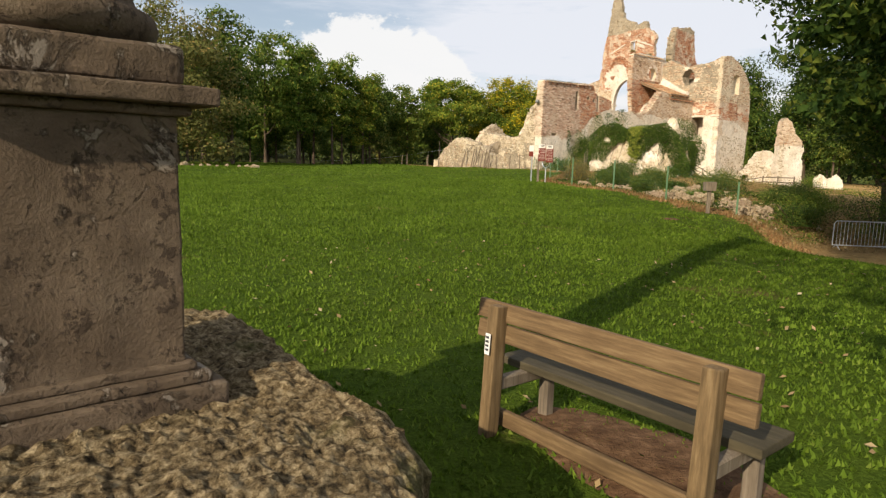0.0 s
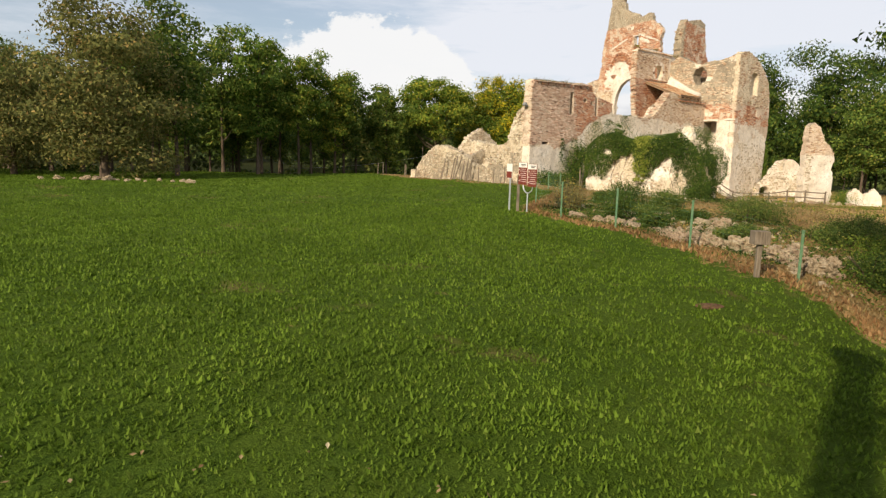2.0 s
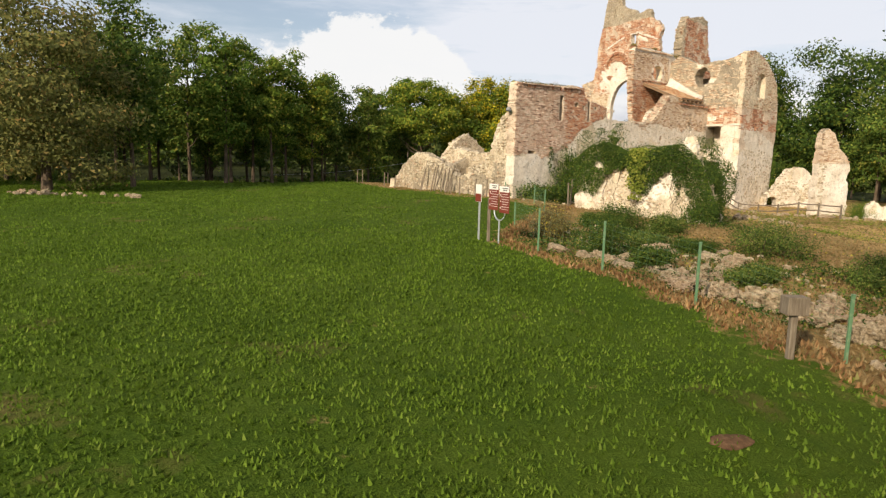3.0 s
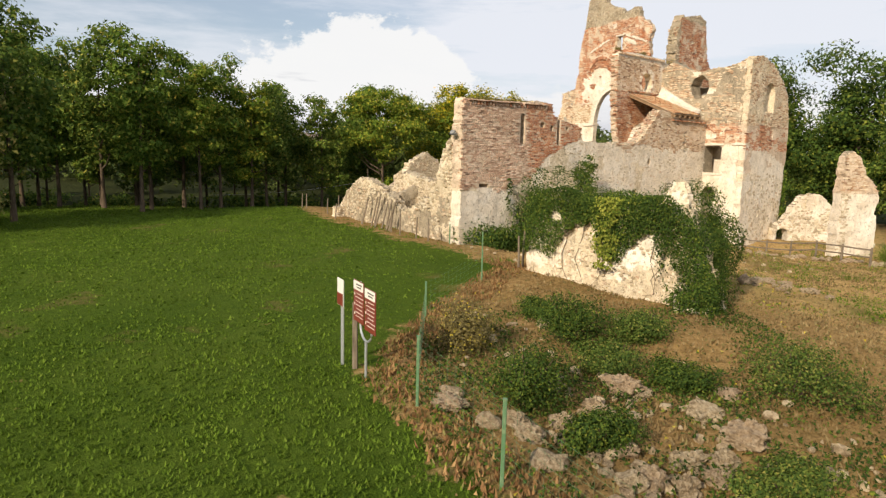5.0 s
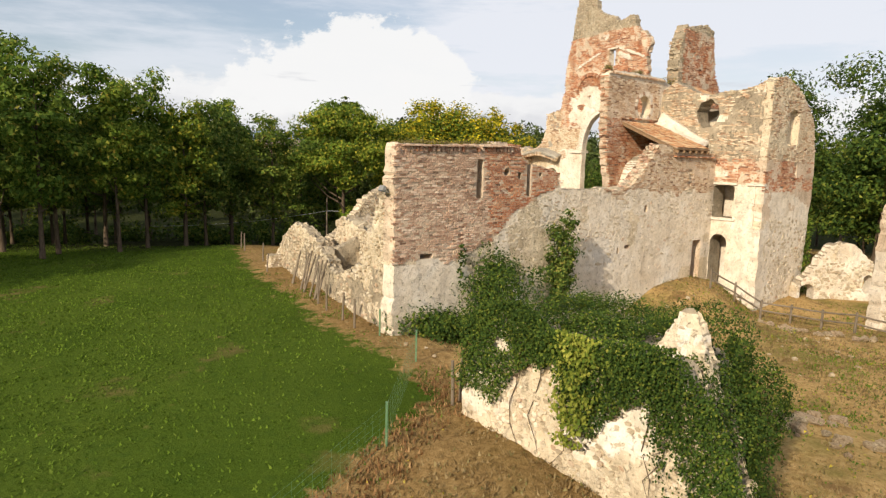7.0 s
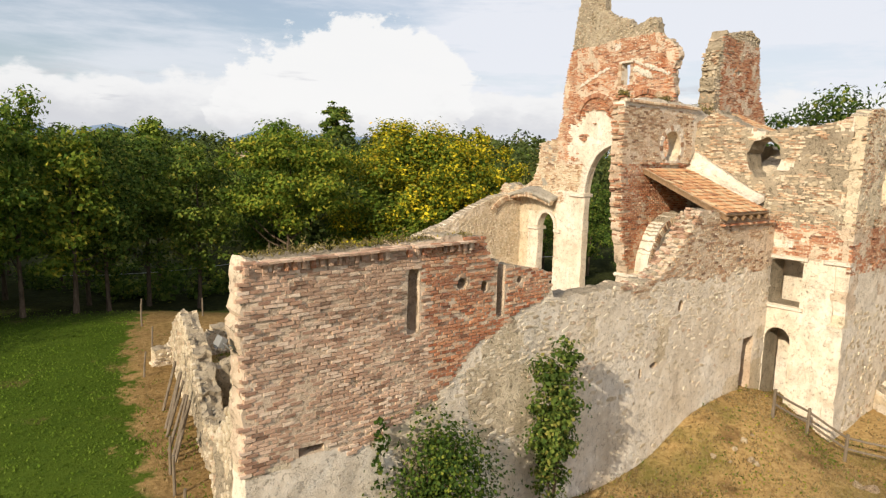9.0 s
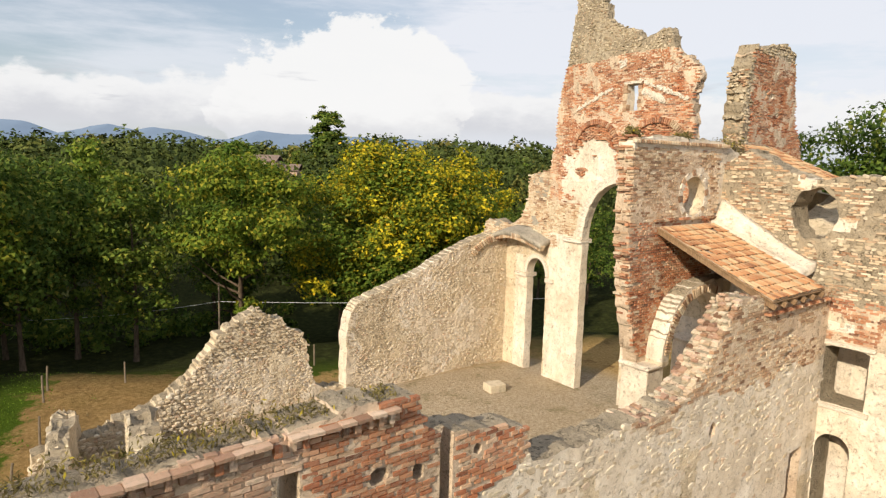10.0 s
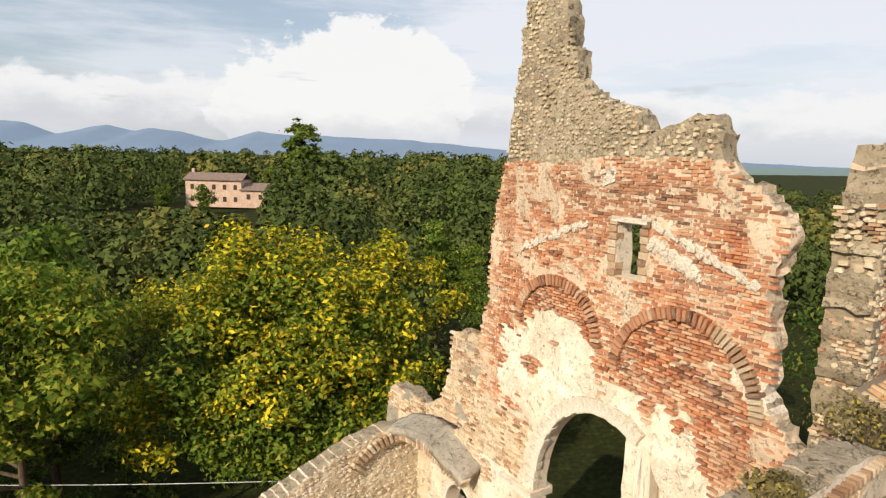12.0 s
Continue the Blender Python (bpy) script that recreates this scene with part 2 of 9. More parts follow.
def masonry(name, tones, stain=(0.10, 0.085, 0.06), pit=0.5, fine=30.0):
    """Mortar, plaster or broken core: tones from a large noise, dark stains and pits."""
    m = Mat(name, 0.92, 0.15)
    big = m.noise(0.55, 6, 0.62)
    c = m.ramp(big, tones)
    mid = m.grey(m.noise(3.2, 5, 0.65), 0.42, 0.72)
    c = m.mix(m.math("MULTIPLY", mid, 0.44), c, tuple(0.72 * v for v in tones[0][1]))
    streak = m.grey(m.noise(1.6, 5, 0.6, stretch=(1.6, 1.6, 0.28)), 0.53, 0.75)
    c = m.mix(m.math("MULTIPLY", streak, 0.35), c, stain)
    specks = m.grey(m.noise(fine, 3, 0.6), 0.56, 0.7)
    c = m.mix(m.math("MULTIPLY", specks, 0.28), c, stain)
    holes = m.grey(m.noise(7.5, 7, 0.75), 0.56, 0.61)
    c = m.mix(m.math("MULTIPLY", holes, 0.45 + 0.35 * pit), c, tuple(0.40 * v for v in tones[0][1]))
    lumps = m.grey(m.cells(9.0, "DISTANCE_TO_EDGE", (1.0, 1.0, 1.6)).outputs["Distance"], 0.01, 0.09)
    patchy = m.grey(m.noise(1.3, 4, 0.6), 0.45, 0.62)
    seams = m.math("MULTIPLY", m.math("SUBTRACT", 1.0, lumps), patchy)
    c = m.mix(m.math("MULTIPLY", seams, 0.62 * pit), c, tuple(0.55 * v for v in tones[0][1]))
    flecks = m.grey(m.noise(17.0, 5, 0.7), 0.57, 0.66)
    c = m.mix(m.math("MULTIPLY", flecks, 0.45), c, tuple(min(1.12 * v, 0.82) for v in tones[-1][1]))
    m.colour(c)
    m.bump(m.noise(9.0, 7, 0.7), min(1.0, 1.3 * pit), 0.03 + 0.04 * pit)
    m.bump(m.math("SUBTRACT", 1.0, seams), 0.7, 0.02)
    m.bump(m.math("SUBTRACT", 1.0, holes), 0.5 + 0.3 * pit, 0.02)
    m.bump(m.noise(fine * 1.6, 4, 0.65), 0.6, 0.014)
    return m.mat


def brick_material(name, tones, single):
    m = Mat(name, 0.9, 0.15)
    pick = m.each() if single else m.island()
    c = m.ramp(pick, tones)
    dirt = m.grey(m.noise(1.1, 5, 0.6), 0.45, 0.75)
    c = m.mix(m.math("MULTIPLY", dirt, 0.45), c, (0.22, 0.17, 0.12))
    lime = m.grey(m.noise(5.5, 5, 0.65), 0.56, 0.74)
    c = m.mix(m.math("MULTIPLY", lime, 0.6), c, (0.52, 0.44, 0.33))
    smear = m.grey(m.noise(0.9, 6, 0.7), 0.50, 0.62)
    c = m.mix(m.math("MULTIPLY", smear, 0.3), c, (0.50, 0.40, 0.30))
    dark = m.grey(m.noise(12.0, 5, 0.7), 0.58, 0.66)
    c = m.mix(m.math("MULTIPLY", dark, 0.55), c, (0.12, 0.075, 0.05))
    m.colour(c)
    m.bump(m.noise(14.0, 6, 0.7), 0.8, 0.03)
    m.bump(m.noise(45.0, 4, 0.6), 0.5, 0.012)
    return m.mat


def stone_material(name, tones, single=False):
    m = Mat(name, 0.9, 0.18)
    c = m.ramp(m.each() if single else m.island(), tones)
    c = m.mix(m.math("MULTIPLY", m.grey(m.noise(7.0, 5, 0.6), 0.45, 0.7), 0.4), c, (0.20, 0.17, 0.12))
    c = m.mix(m.math("MULTIPLY", m.grey(m.noise(2.0, 5, 0.6), 0.56, 0.72), 0.4), c, (0.14, 0.13, 0.09))
    m.colour(c)
    m.bump(m.noise(22.0, 5, 0.65), 0.6, 0.02)
    return m.mat


def leaf_material(name, tones, through=0.35, each=0.25, clump=0.45, scale=0.5):
    m = Mat(name, 0.7, 0.10)
    c = m.ramp(m.island(), tones)
    patch = m.grey(m.noise(scale, 3, 0.5), 0.35, 0.65)
    c = m.mix(m.math("MULTIPLY", patch, clump), c, tuple(0.62 * v for v in tones[0][1]))
    tint = m.ramp(m.each(), [(0.0, (0.78, 0.86, 0.8)), (0.5, (1.0, 1.0, 1.0)), (1.0, (1.25, 1.12, 0.85))])
    c = m.mix(each, c, m.mix(1.0, c, tint, "MULTIPLY"))
    m.colour(c)
    tr = m.node("ShaderNodeBsdfTranslucent")
    m.link(c, tr.inputs["Color"])
    sh = m.node("ShaderNodeMixShader")
    sh.inputs[0].default_value = through
    m.link(m.bsdf.outputs[0], sh.inputs[1])
    m.link(tr.outputs[0], sh.inputs[2])
    m.link(sh.outputs[0], m.out.inputs["Surface"])
    return m.mat


MAT_RUBBLE = masonry("lime_mortar_rubble", [(0.3, (0.535, 0.430, 0.292)), (0.55, (0.715, 0.600, 0.435)), (0.75, (0.810, 0.710, 0.545))], pit=0.6)
MAT_PLASTER = masonry("old_lime_plaster", [(0.28, (0.620, 0.515, 0.382)), (0.5, (0.765, 0.672, 0.545)), (0.7, (0.840, 0.780, 0.685))], stain=(0.263, 0.203, 0.140), pit=0.35)
MAT_JOINT = masonry("brick_mortar", [(0.3, (0.500, 0.372, 0.262)), (0.6, (0.690, 0.556, 0.416)), (0.8, (0.775, 0.655, 0.510))], pit=0.5)
MAT_CORE = masonry("broken_wall_core", [(0.3, (0.29, 0.24, 0.17)), (0.55, (0.43, 0.36, 0.26)), (0.75, (0.54, 0.47, 0.35))], stain=(0.11, 0.09, 0.05), pit=1.0)
MAT_GREYCAP = masonry("weathered_vault_mortar", [(0.3, (0.30, 0.27, 0.22)), (0.55, (0.42, 0.38, 0.31)), (0.75, (0.52, 0.48, 0.40))], stain=(0.12, 0.11, 0.07), pit=0.6)
WALL_MATS = [MAT_RUBBLE, MAT_PLASTER, MAT_JOINT, MAT_CORE, MAT_GREYCAP]
RUBBLE, PLASTER, JOINT, CORE, GREYCAP = range(5)

# darkest stop: overfired bricks, also the shade of missing ones put into colour
RED = [(0.0, (0.150, 0.062, 0.038)), (0.12, (0.345, 0.128, 0.066)), (0.4, (0.482, 0.196, 0.098)), (0.75, (0.560, 0.270, 0.142)), (1.0, (0.660, 0.470, 0.320))]
BROWN = [(0.0, (0.190, 0.112, 0.074)), (0.10, (0.385, 0.226, 0.152)), (0.4, (0.552, 0.358, 0.248)), (0.8, (0.680, 0.480, 0.350)), (1.0, (0.830, 0.670, 0.520))]
PALE = [(0.0, (0.170, 0.092, 0.056)), (0.14, (0.390, 0.226, 0.132)), (0.45, (0.546, 0.380, 0.240)), (0.8, (0.690, 0.550, 0.390)), (1.0, (0.760, 0.650, 0.490))]
BRICK_MATS = {key: (brick_material(key + "_brick", tones, True), brick_material(key + "_brickwork", tones, False)) for key, tones in (("red", RED), ("brown", BROWN), ("pale", PALE))}
STONE_TONES = [(0.0, (0.380, 0.305, 0.205)), (0.4, (0.510, 0.425, 0.300)), (0.8, (0.620, 0.540, 0.410)), (1.0, (0.450, 0.310, 0.205))]
MAT_STONE = stone_material("field_stone_set", STONE_TONES)
MAT_STONE_PALE = stone_material("pale_field_stone_set", [(0.0, (0.500, 0.405, 0.280)), (0.4, (0.640, 0.540, 0.400)), (0.8, (0.740, 0.655, 0.520)), (1.0, (0.570, 0.420, 0.300))])
MAT_STONE_ONE = stone_material("field_stone", STONE_TONES, True)

# ---------------------------------------------------------------- ground
GROUND_Z = np.array([
    (0, 0, 0), (0, 4, 0), (-20, 0, 0), (-45, 10, 0), (10, 3, -0.2), (22, 0, -1.0), (5, 12, 0.08), (0, 20, 0.3), (-20, 25, 0.35),
    (-45, 40, 0.4), (7, 22, 0.25), (10.2, 24, 0.15), (13, 20.5, -0.9), (14.6, 23.4, -1.0), (18, 19, -1.5), (9.7, 28, 0.4), (7.9, 30, 0.7)])
GROUND_Z2 = np.array([
    (5.5, 34.4, 0.8), (0, 40, 0.8), (-20, 50, 0.8), (6.6, 40.3, 0.85), (9, 49, 1.1), (8, 52.6, 1.3), (0, 65, 1.05), (-5, 74, 1.1),
    (-20, 69, 0.9), (-45, 66, 0.7), (13.5, 33, 0.6), (12, 29, 0.1), (15, 39.3, 1.2), (11, 45, 1.35), (18.6, 46.5, 0.9), (23, 50, 0.35),
    (27, 44, 0.1), (30, 57, 0.2), (28, 63, -0.3), (32.5, 66.5, 0.3), (17.5, 59.8, 0.1), (11.2, 54.6, 0.8), (23.6, 64.6, 1.6)])
GROUND_Z3 = np.array([
    (12, 62, 1.5), (12, 68, 1.6), (16, 75, 1.65), (20, 72, 1.65), (9.5, 73, 1.6), (23, 78, 1.6), (21, 84, 1.3), (6, 66, 1.5),
    (5, 80, 0.7), (-6, 86, -0.3), (0, 96, -2.5), (22, 100, -3), (-30, 92, -1.5), (62, 100, -1), (41, 74, 0.2), (62, 60, -0.8),
    (42, 42, -1), (36, 20, -2.2), (-60, 90, -1), (0, -25, 0), (-40, -25, 0), (30, -25, -1.5)])
CONTROL = np.concatenate([GROUND_Z, GROUND_Z2, GROUND_Z3])
LAWN = [(15, 8), (13.2, 16), (11.6, 20.5), (10.6, 23.5), (9.6, 27.3), (7.9, 30), (6.8, 32.2), (5.7, 34.6), (5.9, 36.8), (7.0, 41.3), (9.9, 47.0),
        (8.3, 50.5), (5.4, 54.0), (1.7, 61.0), (-3.2, 70), (-6.6, 79), (-60, 81), (-90, 60), (-90, -60), (15, -60)]
NAVE = [(8.5, 55), (23, 66.5), (27, 74), (18, 82), (3, 72)]


def height(x, y):
    """The ground's height, on arrays."""
    x, y = np.asarray(x, float), np.asarray(y, float)
    top, low = np.zeros(x.shape), np.zeros(x.shape)
    for cx, cy, cz in CONTROL:
        w = 1.0 / ((x - cx) ** 2 + (y - cy) ** 2 + 1.5) ** 1.7
        top, low = top + w * cz, low + w
    near = top / low
    far = np.hypot(x - 5, y - 45)
    f = np.clip((far - 85) / 70, 0, 1)
    f = f * f * (3 - 2 * f)
    hills = 3.0 + 2.5 * vnoise(x / 90, y / 90) + np.clip((far - 200) / 500, 0, 1) * (4 + 6 * vnoise(x / 260, y / 260))
    hills = np.where(x > 60, hills - np.clip((x - 60) / 80, 0, 1) * 14, hills)
    return near * (1 - f) + hills * f


def soft_in(x, y, poly, width):
    """1 inside a polygon, 0 outside, soft over a width."""
    shape = np.shape(x)
    px, py = np.ravel(x).astype(float), np.ravel(y).astype(float)
    d = nearest_on(px, py, poly)[2] * np.where(inside(px, py, poly), 1, -1)
    return np.clip(0.5 + d / width, 0, 1).reshape(shape)


def build_ground():
    def spread(a, b, step, reach):
        mid = np.arange(a, b + step / 2, step)
        out = step * np.cumsum(1.22 ** np.arange(1, 60))
        out = out[out < reach]
        return np.concatenate([(a - out)[::-1], mid, b + out])

    xs, ys = spread(-34, 40, 0.4, 4300), spread(-4, 92, 0.4, 4300)
    gx, gy = np.meshgrid(xs, ys, indexing="ij")
    gz = height(gx, gy)
    lawn = np.maximum(soft_in(gx, gy, LAWN, 2.0), soft_in(gx, gy, [(-9, 79.5), (-3.5, 78.4), (2.0, 80.0), (6, 79), (12, 84), (10, 92), (-9, 90)], 2.0))
    lawn = np.maximum(lawn, soft_in(gx, gy, [(26, -60), (160, -60), (160, 70), (60, 66), (40, 44), (28, 14)], 8.0))
    nave = soft_in(gx, gy, NAVE, 1.5)
    near = np.hypot(gx - 5, gy - 40) < 70
    gz = gz + np.where(near, (1 - lawn) * (1 - nave) * 0.10 * vnoise(gx * 1.1, gy * 1.1) + 0.03 * vnoise(gx * 0.5, gy * 0.5), 0)
    n, m = len(xs), len(ys)
    i, j = np.meshgrid(np.arange(n - 1), np.arange(m - 1), indexing="ij")
    a = (i * m + j).ravel()
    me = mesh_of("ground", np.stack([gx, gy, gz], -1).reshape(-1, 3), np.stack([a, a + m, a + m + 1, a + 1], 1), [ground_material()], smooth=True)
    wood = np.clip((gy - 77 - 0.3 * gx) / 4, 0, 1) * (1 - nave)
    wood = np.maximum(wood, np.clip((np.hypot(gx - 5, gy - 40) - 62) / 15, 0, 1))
    strip = soft_in(gx, gy, [(11.5, 21), (22, 21), (21, 34), (18, 40), (14, 45.5), (9.5, 48), (6.5, 42), (5, 36.5), (8, 29)], 3.0)
    strip = np.maximum(strip, soft_in(gx, gy, [(-9, 71), (-2, 68), (4.5, 72), (8, 79), (2, 80), (-9, 79.5)], 2.0))
    strip = np.maximum(strip, soft_in(gx, gy, [(10.5, 46), (8.4, 50), (5.4, 53.6), (1.8, 60.6), (-3.2, 70), (0, 71), (4.5, 62), (8.2, 54.5), (11.2, 48)], 1.5))
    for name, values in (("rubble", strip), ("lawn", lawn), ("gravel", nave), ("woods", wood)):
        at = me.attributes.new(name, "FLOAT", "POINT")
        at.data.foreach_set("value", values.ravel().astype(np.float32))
    ob = new("ground", me)
    return tagged(ob, "green clover lawn with a dry brown grassy ruin yard", "ground", kind="structure")


def ground_material():
    m = Mat("grass_ground", 0.95, 0.03)
    fine, mid, big = m.noise(38.0, 4, 0.65), m.noise(3.0, 5, 0.6), m.noise(0.22, 4, 0.55)
    # greens darker than the blades: shade between blades is put into the colour
    green = m.ramp(fine, [(0.3, (0.024, 0.040, 0.004)), (0.5, (0.054, 0.091, 0.009)), (0.72, (0.108, 0.160, 0.022))])
    green = m.mix(m.math("MULTIPLY", m.grey(big, 0.35, 0.7), 0.4), green, (0.115, 0.155, 0.022))
    green = m.mix(m.math("MULTIPLY", m.grey(mid, 0.5, 0.72), 0.5), green, (0.035, 0.072, 0.010))
    green = m.mix(m.math("MULTIPLY", m.grey(m.noise(0.33, 5, 0.6), 0.60, 0.70), 0.75), green, (0.16, 0.12, 0.045))
    dry = m.ramp(m.noise(7.0, 6, 0.65), [(0.28, (0.255, 0.158, 0.058)), (0.5, (0.420, 0.278, 0.114)), (0.72, (0.540, 0.385, 0.174))])
    dry = m.mix(m.math("MULTIPLY", m.grey(m.noise(0.30, 5, 0.6), 0.5, 0.66), 0.8), dry, (0.15, 0.145, 0.035))
    dry = m.mix(m.math("MULTIPLY", m.grey(m.noise(0.61, 5, 0.65), 0.55, 0.68), 0.7), dry, (0.13, 0.070, 0.032))
    dry = m.mix(m.math("MULTIPLY", m.grey(m.noise(30.0, 3, 0.6), 0.55, 0.7), 0.35), dry, (0.34, 0.24, 0.12))
    stony = m.ramp(m.noise(9.0, 6, 0.65), [(0.3, (0.24, 0.185, 0.115)), (0.5, (0.41, 0.33, 0.23)), (0.7, (0.54, 0.46, 0.34))])
    stony = m.mix(m.math("MULTIPLY", m.grey(m.noise(0.7, 6, 0.68), 0.55, 0.68), 0.55), stony, (0.14, 0.13, 0.045))
    # leaf floor with the shade under the trees put into its dark tones
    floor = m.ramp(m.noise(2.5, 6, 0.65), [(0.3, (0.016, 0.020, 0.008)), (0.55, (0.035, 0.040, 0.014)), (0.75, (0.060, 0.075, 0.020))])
    edge = m.math("ADD", m.attribute("lawn"), m.math("MULTIPLY", m.math("SUBTRACT", m.noise(1.1, 6, 0.7), 0.5), 2.2))
    earth = m.ramp(m.noise(5.0, 6, 0.68), [(0.3, (0.125, 0.076, 0.030)), (0.52, (0.265, 0.168, 0.068)), (0.72, (0.390, 0.268, 0.120))])
    dry = m.mix(m.math("MULTIPLY", m.attribute("rubble"), 0.85), dry, earth)
    c = m.mix(m.grey(edge, 0.35, 0.65), dry, green)
    c = m.mix(m.attribute("gravel"), c, stony)
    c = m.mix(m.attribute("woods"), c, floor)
    m.colour(c)
    m.bump(fine, 0.9, 0.05)
    m.bump(m.noise(6.0, 5, 0.6), 0.6, 0.08)
    return m.mat


ground = build_ground()

# ---------------------------------------------------------------- masonry walls
ANGLE = radians(38.2)
ORIGIN = Vector((7.9, 53.0, 0.0))
ALONG = Vector((math.cos(ANGLE), math.sin(ANGLE), 0.0))
ACROSS = Vector((-math.sin(ANGLE), math.cos(ANGLE), 0.0))


def church(u, v, z=0.0):
    """A place in the church: u along the nave, v across it from the outer face of the south wall."""
    return ORIGIN + ALONG * u + ACROSS * v + Vector((0, 0, z))


class Face:
    """A wall's front: a start, the way along it, and the way out of it."""

    def __init__(self, start, along, out):
        self.start, self.along, self.out = Vector(start), Vector(along).normalized(), Vector(out).normalized()

    def place(self, s, z, d):
        """Places on arrays; d goes into the wall."""
        s, z, d = np.broadcast_arrays(s, z, d)
        p = np.array(self.start)[None] + s.reshape(-1, 1) * np.array(self.along) - d.reshape(-1, 1) * np.array(self.out)
        p[:, 2] += z.ravel()
        return p

    def matrix(self, s, z, d=0.0):
        """A pose with x along, y into the wall, z up."""
        m = Matrix((self.along, -self.out, Vector((0, 0, 1)))).transposed().to_4x4()
        m.translation = self.start + self.along * s - self.out * d + Vector((0, 0, z))
        return m


def wall(name, face, outline, holes, thick, zone, label, cell=0.16, rough=0.05, ragged=0.16, layers=4, seed=0, recess=(), batter=0.0, lining=None):
    """A standing wall with broken edges. holes go through it; recess: (outline, depth) pairs sunk into its front."""
    s_all, z_all = [p[0] for p in outline], [p[1] for p in outline]
    s0, s1, z0, z1 = min(s_all) - 0.4, max(s_all) + 0.4, min(z_all), max(z_all) + 0.4
    ns, nz = int((s1 - s0) / cell) + 1, int((z1 - z0) / cell) + 1
    cs, cz = np.meshgrid(s0 + cell * (np.arange(ns) + 0.5), z0 + cell * (np.arange(nz) + 0.5), indexing="ij")
    wob_s = ragged * vnoise(cs * 1.7 + seed, cz * 1.7, 1.5) + 0.5 * ragged * vnoise(cs * 6 + seed, cz * 6, 4.5, 1)
    wob_z = ragged * vnoise(cs * 1.7 + seed, cz * 1.7, 8.5) + 0.5 * ragged * vnoise(cs * 6 + seed, cz * 6, 9.5, 1)
    keep = inside(cs + wob_s, np.maximum(cz + wob_z, z0 + 0.01), outline)
    for hole in holes:
        keep &= ~inside(cs, cz, hole)
    gi, gj = np.meshgrid(np.arange(ns + 1), np.arange(nz + 1), indexing="ij")
    node_s, node_z = (s0 + cell * gi).astype(float), (z0 + cell * gj).astype(float)
    jig = cell * 0.22
    node_s = node_s + jig * vnoise(gi * 0.83 + seed, gj * 0.83, 2.2, 1)
    node_z = node_z + jig * vnoise(gi * 0.83 + seed, gj * 0.83, 6.2, 1)
    padded = np.pad(keep, 1)
    corner = [padded[:-1, :-1], padded[1:, :-1], padded[:-1, 1:], padded[1:, 1:]]
    edge = np.logical_or.reduce(corner) & ~np.logical_and.reduce(corner)
    by_opening = np.zeros(edge.shape, bool)
    for hole in holes:
        m = edge
        qs, qz, far = nearest_on(node_s[m], node_z[m], hole)
        ok = far < cell * 0.95
        sn, zn = node_s[m], node_z[m]
        sn[ok], zn[ok] = qs[ok], qz[ok]
        node_s[m], node_z[m] = sn, zn
        by_opening[np.nonzero(m)[0][ok], np.nonzero(m)[1][ok]] = True
    m = edge & ~by_opening & (node_z > z0 + cell)
    ws = ragged * vnoise(node_s[m] * 1.7 + seed, node_z[m] * 1.7, 1.5) + 0.6 * ragged * vnoise(node_s[m] * 6 + seed, node_z[m] * 6, 4.5, 1)
    wz = ragged * vnoise(node_s[m] * 1.7 + seed, node_z[m] * 1.7, 8.5) + 0.6 * ragged * vnoise(node_s[m] * 6 + seed, node_z[m] * 6, 9.5, 1)
    qs, qz, far = nearest_on(node_s[m] + ws, node_z[m] + wz, outline)
    ok = far < cell * 0.95
    sn, zn = node_s[m], node_z[m]
    sn[ok], zn[ok] = sn[ok] * 0.15 + 0.85 * (qs - ws)[ok], zn[ok] * 0.15 + 0.85 * (qz - wz)[ok]
    node_s[m], node_z[m] = sn, zn
    front = rough * vnoise(node_s * 2.3 + seed, node_z * 2.3, 3.1) + 0.4 * rough * vnoise(node_s * 7 + seed, node_z * 7, 5.1, 1)
    front = front + batter * (node_z - z0)
    for shape, depth in recess:
        front = front + depth * inside(node_s, node_z, shape)
    zones = zone(cs, cz)
    K = layers
    depth_of = [front if k == 0 else front * (1 - k / K) + thick * k / K + (0 if 0 < k < K else 1) * rough * vnoise(node_s * 2 + 31, node_z * 2, 7.0 + k) for k in range(K + 1)]
    width = (ns + 1) * (nz + 1)
    node = lambda i, j, k: k * width + i * (nz + 1) + j  # noqa: E731
    ii, jj = np.nonzero(keep)
    faces, index = [], []
    faces.append(np.stack([node(ii, jj, 0), node(ii + 1, jj, 0), node(ii + 1, jj + 1, 0), node(ii, jj + 1, 0)], 1))
    index.append(zones[ii, jj])
    faces.append(np.stack([node(ii, jj, K), node(ii, jj + 1, K), node(ii + 1, jj + 1, K), node(ii + 1, jj, K)], 1))
    index.append(np.full(len(ii), RUBBLE))
    by_hole = np.zeros_like(keep)
    for hole in holes:
        by_hole |= inside(cs, cz, hole)
    by_hole = np.pad(by_hole, 1)
    for di, dj, e in ((-1, 0, ((0, 0), (0, 1))), (1, 0, ((1, 1), (1, 0))), (0, -1, ((1, 0), (0, 0))), (0, 1, ((0, 1), (1, 1)))):
        bare = ~padded[ii + 1 + di, jj + 1 + dj]
        bi, bj = ii[bare], jj[bare]
        lined = by_hole[bi + 1 + di, bj + 1 + dj]
        (ai, aj), (ci, cj) = e
        for k in range(K):
            faces.append(np.stack([node(bi + ai, bj + aj, k), node(bi + ai, bj + aj, k + 1), node(bi + ci, bj + cj, k + 1), node(bi + ci, bj + cj, k)], 1))
            index.append(np.where(lined, PLASTER if lining is None else lining, zones[bi, bj] if di else CORE))
    faces, index = np.concatenate(faces), np.concatenate(index)
